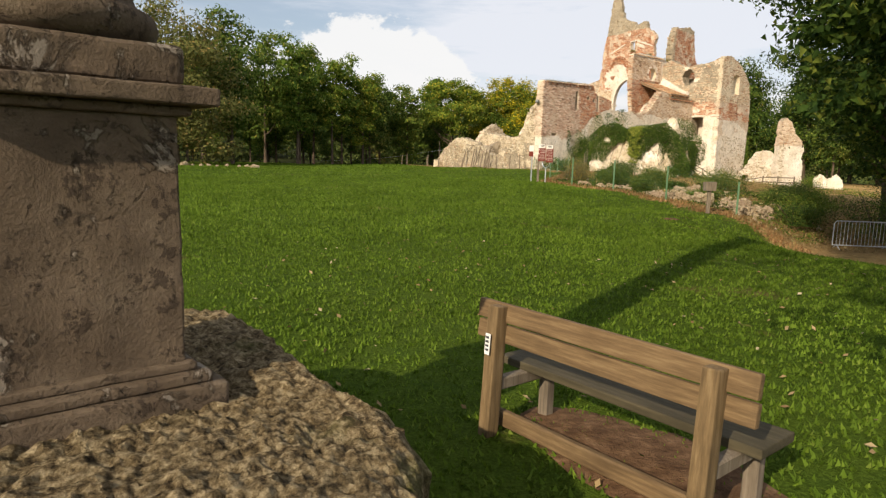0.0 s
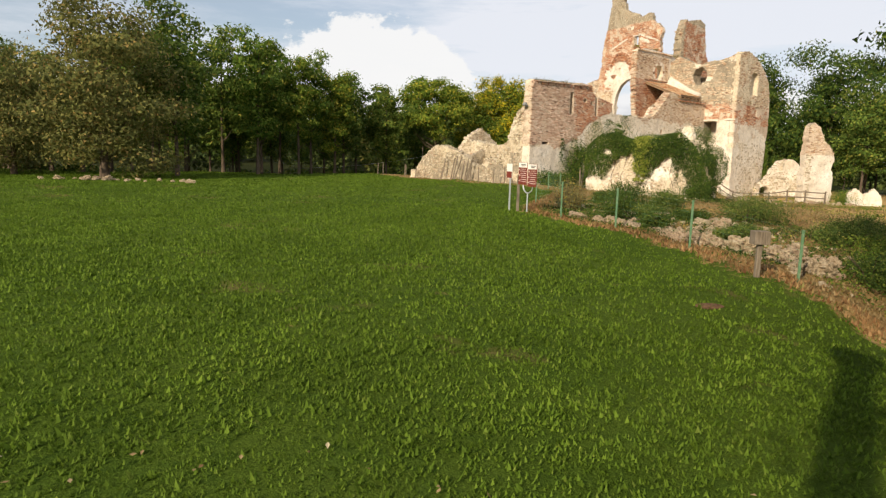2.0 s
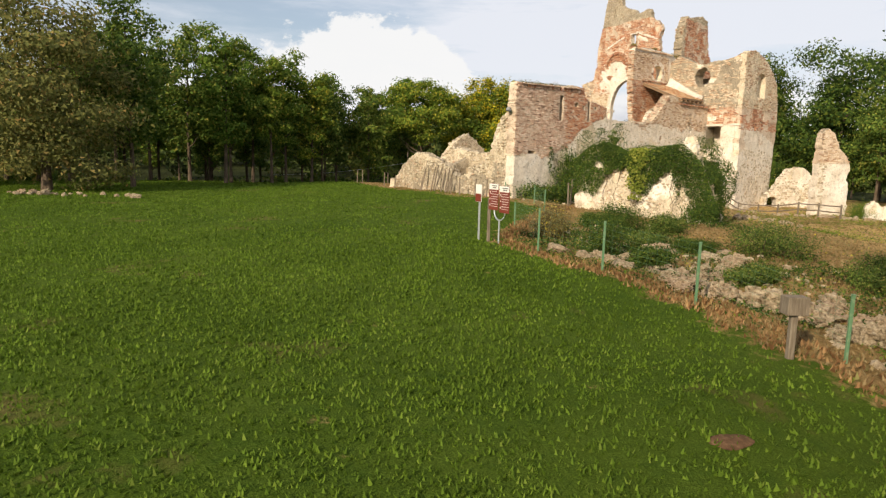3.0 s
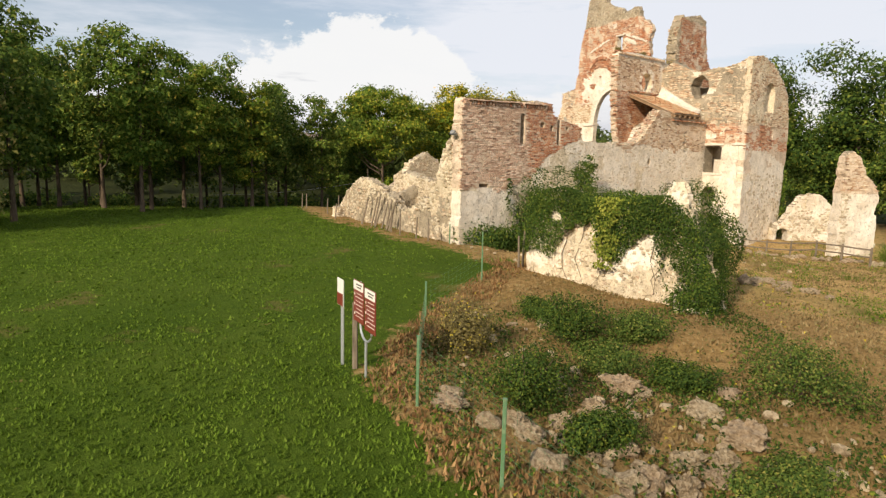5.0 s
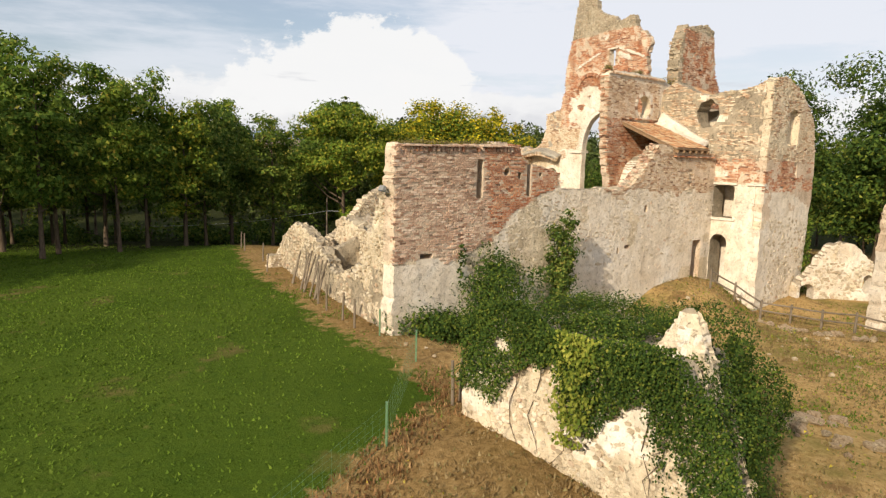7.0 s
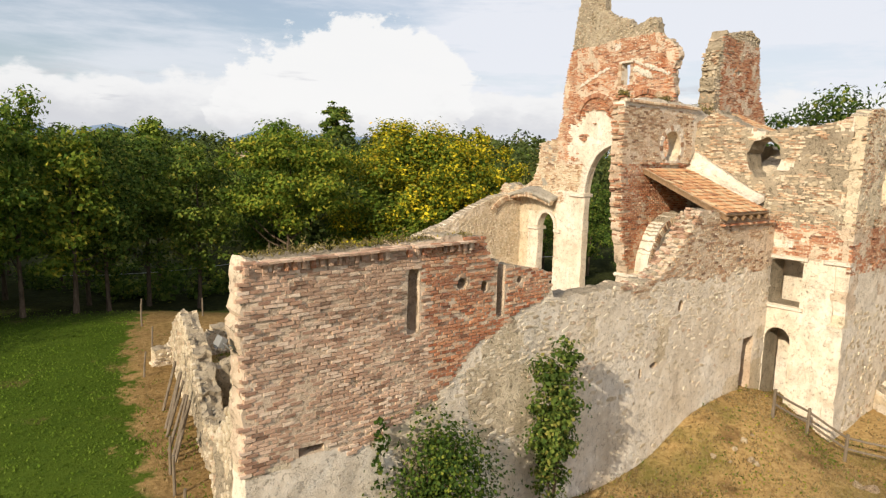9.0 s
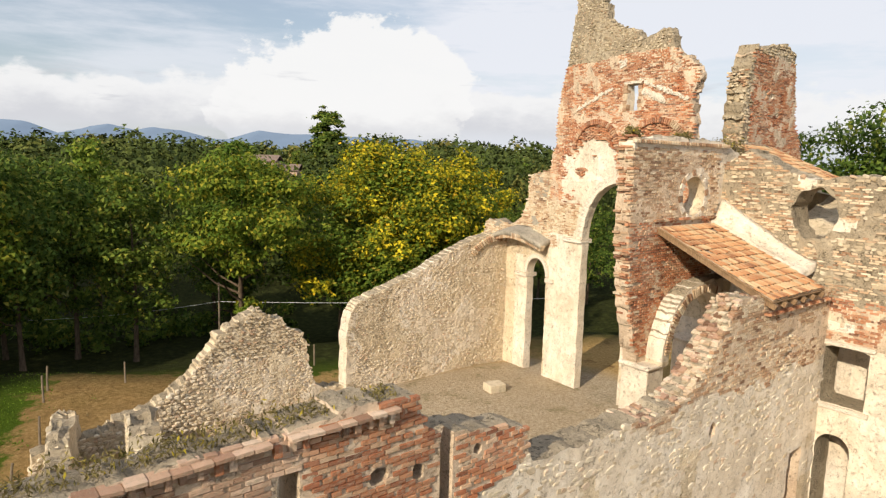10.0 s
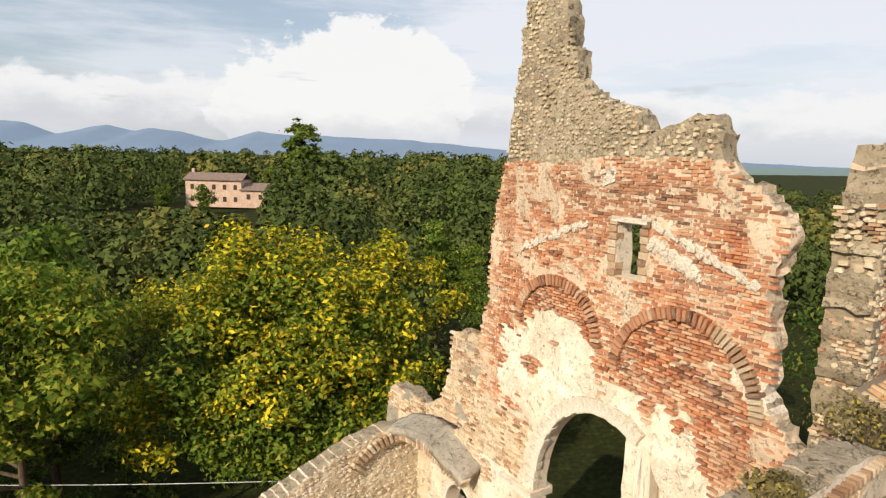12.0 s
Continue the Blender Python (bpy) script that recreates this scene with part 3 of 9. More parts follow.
    calm = np.where(by_opening, 0.12, 1.0)
    lump = [0.35 * rough * calm if 0 < k < K else 0 for k in range(K + 1)]
    verts = np.concatenate([face.place(node_s + lump[k] * 3 * vnoise(node_s * 4, node_z * 4, k * 3.3, 1), node_z + lump[k] * 4 * vnoise(node_s * 4, node_z * 4, k * 5.7 + 1, 1), depth_of[k]) for k in range(K + 1)])
    used, faces = np.unique(faces, return_inverse=True)
    me = mesh_of(name, verts[used], faces.reshape(-1, 4), WALL_MATS, index, smooth=True)
    me.set_sharp_from_angle(angle=0.7)
    ob = tagged(new(name, me), label, "wall", kind="structure")
    return ob


def box_mesh(name, mat):
    """A brick of unit size with a worn edge."""
    bm = bmesh.new()
    bmesh.ops.create_cube(bm, size=1.0)
    bmesh.ops.bevel(bm, geom=list(bm.edges), offset=0.04, segments=1, affect="EDGES")
    me = bpy.data.meshes.new(name)
    bm.to_mesh(me)
    bm.free()
    me.materials.append(mat)
    return me


BRICK_MESH = {key: box_mesh("brick", mats[0]) for key, mats in BRICK_MATS.items()}


def inside_wall(s, z, outline, holes, edge=0.0):
    ok = inside(s, z, outline)
    for hole in holes:
        ok &= ~inside(s, z, hole)
    if edge:
        ok &= nearest_on(s, z, outline)[2] > edge
    return ok


def bricks(ob, face, outline, holes, where, key, pick, seed=0, row=0.083, length=0.265, proud=0.03, gone=0.05, batter=0.0, z_base=0.0, limit=260, depth=0.11):
    """Courses of single bricks on a wall's front; those of the stretch `pick` are parts of their own, the rest one mesh."""
    rng = np.random.default_rng(seed)
    s_all, z_all = [p[0] for p in outline], [p[1] for p in outline]
    rows = np.arange(min(z_all), max(z_all), row)
    ss, zz = [], []
    for k, z in enumerate(rows):
        off = (0.5 * (k % 2) + rng.uniform(-0.12, 0.12)) * length
        s = np.arange(min(s_all) + off - length, max(s_all), length + 0.014)
        s = s + rng.uniform(-0.012, 0.012, len(s))
        ss.append(s)
        zz.append(np.full(len(s), z) + rng.uniform(-0.006, 0.006, len(s)) + 0.012 * vnoise(s * 0.4, np.full(len(s), k * 0.1 + seed), 0.5, 2))
    s, z = np.concatenate(ss), np.concatenate(zz)
    ok = inside_wall(s, z, outline, holes) & where(s, z) & (rng.uniform(size=len(s)) > gone)
    for ds, dz in ((-0.11, 0), (0.11, 0), (0, 0.03), (0, -0.03)):
        for hole in holes:
            ok &= ~inside(s + ds, z + dz, hole)
    s, z = s[ok], z[ok]
    n = len(s)
    L = length * rng.choice([1.03, 1.0, 1.02, 0.6, 0.95], n) * rng.uniform(0.96, 1.0, n)
    H = row * rng.uniform(0.78, 0.92, n)
    out = proud * (0.35 + 0.65 * rng.uniform(size=n)) + 0.02 * np.clip(vnoise(s * 1.5, z * 1.5, seed + 0.3), -1, 1)
    d = batter * (z - z_base) - out + depth / 2
    chosen = pick(s, z)
    if chosen.sum() > limit:
        chosen &= np.cumsum(chosen) <= limit
    for a in np.nonzero(chosen)[0]:
        one = new("brick", BRICK_MESH[key])
        one.parent = ob
        one.matrix_basis = face.matrix(s[a], z[a], d[a]) @ Matrix.Rotation(rng.uniform(-0.02, 0.02), 4, "Y") @ Matrix.Diagonal((L[a], depth, H[a], 1))
    rest = np.nonzero(~chosen)[0]
    if not len(rest):
        return
    cube = np.array([(x, y, w) for x in (-0.5, 0.5) for y in (-0.5, 0.5) for w in (-0.5, 0.5)])
    quads = np.array([(0, 4, 5, 1), (0, 1, 3, 2), (4, 6, 7, 5), (1, 5, 7, 3), (0, 2, 6, 4)])
    tilt = rng.uniform(-0.04, 0.04, len(rest))[:, None]
    squash = 1 - 0.16 * (cube[:, 1] < 0) * rng.uniform(0.2, 1, (len(rest), 8))
    bs = s[rest][:, None] + L[rest][:, None] * cube[:, 0] * squash + tilt * cube[:, 2] * 0.05
    bz = z[rest][:, None] + H[rest][:, None] * cube[:, 2] * squash + tilt * L[rest][:, None] * cube[:, 0]
    bd = d[rest][:, None] + depth * cube[:, 1]
    faces = (np.arange(len(rest))[:, None, None] * 8 + quads).reshape(-1, 4)
    child("brickwork", mesh_of("brickwork", face.place(bs, bz, bd), faces, [BRICK_MATS[key][1]]), ob, kind="stuff")


def stone_shape(name, mat):
    bm = bmesh.new()
    bmesh.ops.create_icosphere(bm, subdivisions=1, radius=0.5)
    for v in bm.verts:
        v.co *= 1 + 0.25 * noise.noise(v.co * 3)
        v.co = Vector([max(-0.37, min(0.37, q)) for q in v.co]) * 1.2
    me = bpy.data.meshes.new(name)
    bm.to_mesh(me)
    bm.free()
    me.materials.append(mat)
    return me


STONE_MESH = stone_shape("stone", MAT_STONE_ONE)


def stones(ob, face, outline, holes, where, pick, seed=0, step=(0.24, 0.17), size=1.0, proud=0.05, gone=0.12, limit=220, batter=0.0, z_base=0.0, material=None):
    """Field stones set in a wall's front; those of the stretch `pick` are parts of their own."""
    rng = np.random.default_rng(seed)
    s_all, z_all = [p[0] for p in outline], [p[1] for p in outline]
    s, z = np.meshgrid(np.arange(min(s_all), max(s_all), step[0]), np.arange(min(z_all), max(z_all), step[1]), indexing="ij")
    s = (s + step[0] * 0.5 * (np.arange(s.shape[1]) % 2)).ravel()
    z = z.ravel()
    s, z = s + rng.uniform(-0.3, 0.3, len(s)) * step[0], z + rng.uniform(-0.28, 0.28, len(z)) * step[1]
    ok = inside_wall(s, z, outline, holes) & where(s, z) & (rng.uniform(size=len(s)) > gone)
    for hole in holes:
        ok &= nearest_on(s, z, hole)[2] > 0.09
    s, z = s[ok], z[ok]
    n = len(s)
    a = 0.5 * step[0] * size * rng.uniform(0.65, 1.12, n)
    b = 0.5 * step[1] * size * rng.uniform(0.65, 1.12, n)
    up = proud * rng.uniform(0.3, 1.25, n)
    base = batter * (z - z_base)
    turn = rng.uniform(-0.35, 0.35, n)
    chosen = pick(s, z)
    if chosen.sum() > limit:
        chosen &= np.cumsum(chosen) <= limit
    for k in np.nonzero(chosen)[0]:
        one = new("stone", STONE_MESH)
        one.parent = ob
        one.matrix_basis = face.matrix(s[k], z[k], base[k] + 0.02) @ Matrix.Rotation(turn[k], 4, "Y") @ Matrix.Diagonal((2.1 * a[k], 2.6 * up[k] + 0.06, 2.1 * b[k], 1))
    rest = np.nonzero(~chosen)[0]
    if not len(rest):
        return
    m = len(rest)
    ring = np.arange(8) * math.pi / 4
    wob = rng.uniform(0.78, 1.15, (m, 8))
    ca, sa = np.cos(turn[rest])[:, None], np.sin(turn[rest])[:, None]
    verts_s, verts_z, verts_d = [], [], []
    for grow, d_of in ((1.0, 0.06), (0.95, -0.6), (0.72, -1.0)):
        x = a[rest][:, None] * np.sign(np.cos(ring)) * np.abs(np.cos(ring)) ** 0.5 * wob * grow
        y = b[rest][:, None] * np.sign(np.sin(ring)) * np.abs(np.sin(ring)) ** 0.5 * wob * grow
        verts_s.append(s[rest][:, None] + ca * x - sa * y)
        verts_z.append(z[rest][:, None] + sa * x + ca * y)
        verts_d.append(base[rest][:, None] + (np.full((m, 8), d_of) if d_of > 0 else d_of * up[rest][:, None] * rng.uniform(0.8, 1.2, (m, 8))))
    vs, vz, vd = (np.stack(q, 1).reshape(m, 24) for q in (verts_s, verts_z, verts_d))
    k = np.arange(8)
    sides = [np.stack([r * 8 + k, r * 8 + (k + 1) % 8, (r + 1) * 8 + (k + 1) % 8, (r + 1) * 8 + k], 1) for r in (0, 1)]
    top = np.array([(16, 17, 18, 19), (16, 19, 20, 23), (20, 21, 22, 23)])
    quads = np.concatenate(sides + [top])
    faces = (np.arange(m)[:, None, None] * 24 + quads).reshape(-1, 4)
    child("rubble_stones", mesh_of("rubble_stones", face.place(vs, vz, vd), faces, [material or MAT_STONE]), ob, kind="stuff")


def never(s, z):
    return np.zeros(np.shape(s), bool)


def above(points, s, z, wobble=0.25, seed=0.0):
    """Whether places lie over a line of (s, z) points, with a wavering edge."""
    line = np.interp(s, [p[0] for p in points], [p[1] for p in points])
    return z + wobble * vnoise(np.asarray(s) * 1.3 + seed, np.asarray(z) * 1.3, 0.7) > line

# ---------------------------------------------------------------- the church ruin


def south_wall():
    face = Face(church(0, 0), ALONG, -ACROSS)
    outline = [(0, -0.6), (0, 8.5), (2.5, 8.52), (5.8, 8.65), (6.3, 8.62), (6.5, 7.98), (7.0, 7.82), (8.0, 7.7), (8.85, 7.45), (9.05, 6.75), (10.9, 6.7), (12.2, 6.72), (13.3, 6.65), (14.3, 6.85), (14.9, 7.22),
               (15.4, 7.75), (16.1, 8.5), (16.6, 9.0), (17.5, 8.95), (18.2, 8.65), (22.3, 8.65), (22.3, -0.6)]
    holes = [rect(3.97, 4.32, 6.38, 8.0), rect(6.82, 7.1, 6.45, 8.0), rect(20.45, 21.35, 0.5, 3.72), rect(1.2, 1.8, 4.12, 4.32),
             oval(15.72, 5.65, 0.16, 0.24, 8), oval(5.62, 7.5, 0.2, 0.16, 8), oval(6.38, 7.35, 0.13, 0.17, 8), oval(7.65, 7.4, 0.12, 0.12, 8),
             oval(13.55, 3.6, 0.1, 0.2, 6), oval(14.3, 3.75, 0.24, 0.12, 6)]
    line = [(0, 4.0), (1.6, 4.2), (2.9, 3.9), (3.5, 4.1), (4.5, 4.6), (5.4, 4.9), (6.2, 6.0), (8.4, 6.6), (9.4, 7.2), (11.5, 6.9), (13.6, 6.2), (14.2, 6.6), (22.3, 6.5)]
    bottom = [(0, 4.0), (3.6, 4.0), (3.9, 2.9), (6.0, 2.9), (7.0, 2.9), (22.3, 2.9)]

    def is_brick(s, z):
        return above(line, s, z, 0.45, 2.0)

    def zone(s, z):
        low = ~above([(0, 4.0), (3.4, 4.0), (3.9, 3.2), (4.6, 1.2), (22, 1.2)], s, z, 0.3, 5.0)
        white = low | ((vnoise(s * 0.55, z * 0.55, 3.0) > -0.3) & (s > 5))
        return np.where(is_brick(s, z), JOINT, np.where(white, PLASTER, RUBBLE))

    ob = wall("wall_south", face, outline, holes, 0.75, zone, "tall ruined nave wall of weathered brick above crumbling plaster", lining=JOINT, cell=0.13, rough=0.03, seed=3, recess=[(arch(19.6, 19.95, 6.4, 7.5), 0.12)])
    bricks(ob, face, outline, holes, lambda s, z: is_brick(s, z) & (s < 4.6 + 0.4 * vnoise(z, s, 1)), "brown", lambda s, z: (s > 1.2) & (s < 3.9) & (z > 7.0), seed=11, proud=0.034, gone=0.14)
    bricks(ob, face, outline, holes, lambda s, z: is_brick(s, z) & (s >= 4.6 + 0.4 * vnoise(z, s, 1)) & (s < 9.6), "red", lambda s, z: (s > 4.6) & (s < 6.8) & (z > 7.0), seed=12, proud=0.036, gone=0.10)
    bricks(ob, face, outline, holes, lambda s, z: is_brick(s, z) & (s >= 9.6) & (vnoise(s * 0.8, z * 0.8, 4.0) > -0.35), "pale", lambda s, z: (s > 16.4) & (z > 7.6), seed=13, proud=0.03, gone=0.18)
    stones(ob, face, outline, holes, lambda s, z: ~is_brick(s, z) & above(bottom, s, z, 0.5, 1.0) & (s > 3.4), lambda s, z: (s > 6) & (s < 9) & (z > 4.6), seed=14, gone=0.8, proud=0.02, step=(0.34, 0.14), material=MAT_STONE_PALE)
    stones(ob, face, outline, holes, lambda s, z: ~is_brick(s, z) & (s > 5.5) & (z > 4.4 + 0.5 * vnoise(s, z, 3)) & (vnoise(s * 0.8, z * 0.8, 12.0) > -0.25), never, seed=16, gone=0.62, proud=0.018, step=(0.20, 0.095), size=0.95, material=MAT_STONE_PALE)
    stones(ob, face, outline, holes, lambda s, z: ~is_brick(s, z) & (z < 3.2) & (s > 4) & (vnoise(s * 0.7, z * 0.7, 6.0) > 0.0), never, seed=15, gone=0.86, proud=0.012, step=(0.30, 0.17), material=MAT_STONE_PALE)
    slope = [(12.2, 6.7), (13.3, 6.62), (14.3, 6.82), (14.9, 7.2), (15.4, 7.72), (16.1, 8.48), (16.6, 8.98), (17.5, 8.93), (18.2, 8.62)]
    rng = np.random.default_rng(6)
    for k in range(56):
        s = 12.3 + 0.096 * k
        z = float(np.interp(s, [q[0] for q in slope], [q[1] for q in slope]))
        tilt = math.atan2(float(np.interp(s + 0.2, [q[0] for q in slope], [q[1] for q in slope])) - z, 0.2)
        for d in (0.08, 0.24, 0.4, 0.56, 0.68):
            if rng.uniform() < 0.18:
                continue
            rough = rng.uniform() < 0.3
            one = new("stone" if rough else "brick", STONE_MESH if rough else BRICK_MESH["brown" if rng.uniform() < 0.6 else "pale"])
            one.parent = ob
            size = (rng.uniform(0.12, 0.2), rng.uniform(0.12, 0.2), rng.uniform(0.08, 0.14), 1) if rough else (rng.uniform(0.12, 0.24), rng.uniform(0.11, 0.2), rng.uniform(0.06, 0.09), 1)
            one.matrix_basis = face.matrix(s + rng.uniform(-0.05, 0.05), z + rng.uniform(-0.07, 0.04), d + rng.uniform(-0.05, 0.05)) @ Matrix.Rotation(-0.4 * tilt + rng.uniform(-0.25, 0.25), 4, "Y") @ Matrix.Diagonal(size)
    # worn cornice: bricks on edge under a thin flat course
    cap = Face(church(0, -0.07), ALONG, -ACROSS)
    rng = np.random.default_rng(5)
    for k in range(30):
        s = 0.08 + 0.205 * k
        if rng.uniform() < 0.12:
            continue
        one = new("brick", BRICK_MESH["red" if rng.uniform() < 0.4 else "brown"])
        one.parent = ob
        one.matrix_basis = cap.matrix(s + rng.uniform(-0.02, 0.02), 8.30 + 0.022 * s + rng.uniform(-0.01, 0.01), 0.06 + rng.uniform(0, 0.05)) @ Matrix.Rotation(rng.uniform(-0.1, 0.1), 4, "Y") @ Matrix.Diagonal((rng.uniform(0.07, 0.12), 0.2, rng.uniform(0.14, 0.2), 1))
    for k in range(24):
        s = 0.12 + 0.258 * k
        if rng.uniform() < 0.1:
            continue
        one = new("brick", BRICK_MESH["brown"])
        one.parent = ob
        one.matrix_basis = cap.matrix(s, 8.43 + 0.022 * s + rng.uniform(-0.012, 0.012), 0.03) @ Matrix.Rotation(rng.uniform(-0.05, 0.05), 4, "Y") @ Matrix.Diagonal((0.25, 0.26, 0.055, 1))
    return ob


WEST_WAY = (ALONG * 3.0 + ACROSS * 17.0).normalized()
WEST_OUT = Vector((-WEST_WAY.y, WEST_WAY.x, 0.0))


def west_wall():
    """The broken west front, set askew: a low outer skin, a hollow, and the rubble behind."""
    face = Face(church(0, 0.0), WEST_WAY, WEST_OUT)
    outline = [(0.36, -0.6), (0.36, 8.46), (0.7, 8.46), (0.75, 6.95), (1.5, 6.65), (2.2, 6.4), (2.7, 5.6), (3.1, 4.5), (4.0, 3.5), (5.4, 2.9), (6.4, 2.5), (7.3, 2.3), (8.0, 2.5), (8.8, 3.0), (10, 3.3), (11.8, 3.7),
               (13.5, 4.1), (15.4, 3.85), (16.8, 3.2), (18.3, 2.2), (18.75, 1.0), (18.8, -0.6)]

    def zone(s, z):
        return np.where((s < 1.7 + 0.4 * vnoise(s, z)) & (z > 4.5), JOINT, np.where((vnoise(s * 0.6, z * 0.6, 3.0) > -0.1) & (z < 3.4), CORE, RUBBLE))

    ob = wall("wall_west", face, outline, [], 0.8, zone, "sloping broken rubble wall of pale fieldstone", cell=0.17, rough=0.14, ragged=0.32, seed=9, batter=0.05)
    stones(ob, face, outline, [], lambda s, z: (s > 0.4) & (z < 6.9) & ((z > 2.6) | (vnoise(s, z, 4.0) > 0)), lambda s, z: (s > 1.2) & (s < 3.2) & (z > 4.4), seed=21, proud=0.07, gone=0.15, step=(0.26, 0.18), batter=0.05, z_base=-0.6)
    bricks(ob, face, outline, [], lambda s, z: (s < 1.0) & (z > 4.0) & (vnoise(s * 2, z * 2, 1) > -0.3), "pale", never, seed=22, gone=0.2)
    back = Face(church(0, 0.0) - WEST_OUT * 2.3, WEST_WAY, WEST_OUT)
    out2 = [(1.9, -0.6), (1.9, 6.3), (2.2, 6.0), (2.6, 5.6), (3.6, 4.8), (5.0, 4.3), (7.0, 4.1), (9.0, 4.2), (11.0, 4.35), (12.4, 4.6), (13.4, 4.3), (13.9, 3.2), (14.0, -0.6)]
    ob2 = wall("wall_west_core", back, out2, [], 0.8, lambda s, z: np.where(z > 3.2, RUBBLE, CORE), "rubble core standing behind the broken west wall", cell=0.18, rough=0.16, ragged=0.32, seed=13)
    stones(ob2, back, out2, [], lambda s, z: z > 2.4, never, seed=23, proud=0.07, gone=0.12, step=(0.27, 0.19))
    for k, (s, top) in enumerate(((3.3, 3.6), (9.6, 3.3))):
        cross = Face(church(0, 0.0) + WEST_WAY * s - WEST_OUT * 0.5, -WEST_OUT, -WEST_WAY if k == 0 else WEST_WAY * -1)
        wall("wall_west_cross", cross, [(0, -0.6), (0.1, top - 0.4), (0.8, top), (1.8, top + 0.5), (2.1, top), (2.2, -0.6)], [], 0.7, lambda s, z: np.where(vnoise(s, z, 2) > 0, CORE, RUBBLE), "rubble cross wall closing the hollow", cell=0.18, rough=0.14, ragged=0.25, seed=41 + k)
    return ob


GABLE_WAY = (ACROSS + ALONG * 0.105).normalized()
GABLE_OUT = Vector((-GABLE_WAY.y, GABLE_WAY.x, 0.0))


def gable_wall():
    face = Face(church(22.5575, 0), GABLE_WAY, GABLE_OUT)
    outline = [(3.9, -0.6), (3.9, 12.2), (5.2, 12.4), (5.75, 13.0), (5.65, 14.0), (5.85, 14.7), (5.8, 15.3), (5.65, 15.7), (5.75, 16.1), (6.15, 16.35), (6.5, 16.55), (6.8, 16.95), (7.05, 17.55), (7.43, 17.75), (7.8, 17.5), (8.44, 17.38),
               (8.8, 17.82), (9.5, 18.1), (10.1, 18.25), (10.4, 18.5), (10.6, 19.3), (10.9, 20.2), (11.1, 21.0), (12.0, 21.1), (12.25, 20.4), (12.45, 18.8), (12.64, 17.46), (12.85, 16.6), (13.1, 15.5), (13.25, 14.6), (13.3, 13.1), (13.5, 12.65),
               (13.6, 11.4), (13.8, 10.2), (14.2, 9.3), (15.2, 8.75), (16.2, 8.45), (17.6, 8.1), (17.6, -0.6)]
    inner = arch(7.1, 11.2, -0.6, 8.9, 2.6, 22)
    door = arch(13.55, 15.0, -0.6, 6.65, 0.82, 14)
    slot = rect(8.46, 9.05, 14.55, 15.62)
    holes = [inner, door, slot, arch(5.4, 6.85, -0.6, 5.0, 0.75, 10)]

    def is_brick(s, z):
        return (z > 10.4 + 0.3 * vnoise(s, z, 1)) & ~above([(5, 16.4), (6.8, 16.93), (9, 16.95), (12.9, 16.68)], s, z, 0.15, 3.0) & (s < 13.6)

    def is_white(s, z):
        ring = np.hypot(s - 9.15, np.maximum(z - 8.9, 0) * 0.8)
        left = (np.hypot((s - 10.75) / 1.3, (z - 12.25) / 1.25) < 1) & (z < 13.45 + 0.25 * vnoise(s * 2, z * 2, 5))
        low = (z < 12.5 + 0.8 * vnoise(s * 1.2, z * 1.2, 6)) & (s > 6.2 + 0.5 * (z - 10.4)) & (s < 12.7) & (z > 10.4)
        spots = (vnoise(s * 1.1, z * 1.1, 9.0) > 0.30) & (z < 13.4) & (s < 9) & (z > 11)
        torn = vnoise(s * 2.6, z * 2.6, 12.0) > -0.35
        return ((ring < 2.55) | left | low | spots) & torn | ((z < 8.9) & (s > 11.0) & (s < 13.5 + 0.2 * vnoise(s, z, 2))) | ((z < 7.5) & (s > 14.9) & (s < 16.0)) | ((z < 6.6) & (s < 7.2))

    def zone(s, z):
        return np.where(is_white(s, z), PLASTER, np.where(is_brick(s, z), JOINT, np.where(z > 16, CORE, RUBBLE)))

    ob = wall("wall_gable", face, outline, holes, 0.42, zone, "tall ruined brick gable with a large pointed-topped broken spire and an open arch", cell=0.14, rough=0.06, ragged=0.2, seed=17,
              recess=[(arch(9.5, 11.9, 11.6, 12.95, 1.12), 0.10), (arch(5.9, 8.8, 11.4, 12.65, 1.38), 0.10)])
    tagged(ob, "tall ruined brick gable with a jagged stone spire and open arch")
    clean = lambda s, z: is_brick(s, z) & ~is_white(s, z)  # noqa: E731
    bricks(ob, face, outline, holes, lambda s, z: clean(s, z) & (z > 13.2), "red", lambda s, z: (z > 15.75) & (s > 6) & (s < 12.8), seed=31, proud=0.024, gone=0.07, limit=280, row=0.066, length=0.245)
    bricks(ob, face, outline, holes, lambda s, z: clean(s, z) & (z <= 13.2), "red", never, seed=32, proud=0.024, gone=0.07, row=0.066, length=0.245)
    bricks(ob, face, outline, holes, lambda s, z: (((z <= 10.4) & (z > 8.9) & (s > 11.6)) | ((z > 8.2) & (s > 13.0) & (s < 14.0))), "pale", never, seed=33, proud=0.03, gone=0.15, row=0.068, length=0.25)
    stones(ob, face, outline, holes, lambda s, z: (z > 16.5) & ~is_brick(s, z), lambda s, z: (z > 17.0) & (s > 9), seed=34, proud=0.035, gone=0.3, step=(0.14, 0.10), size=0.9, limit=280)
    stones(ob, face, outline, holes, lambda s, z: (s > 13.6) & (z > 7.4), never, seed=35, proud=0.03, gone=0.35)
    # arch rings of bricks on edge over the two blind arches and plastered voussoirs of the big arch
    rng = np.random.default_rng(7)
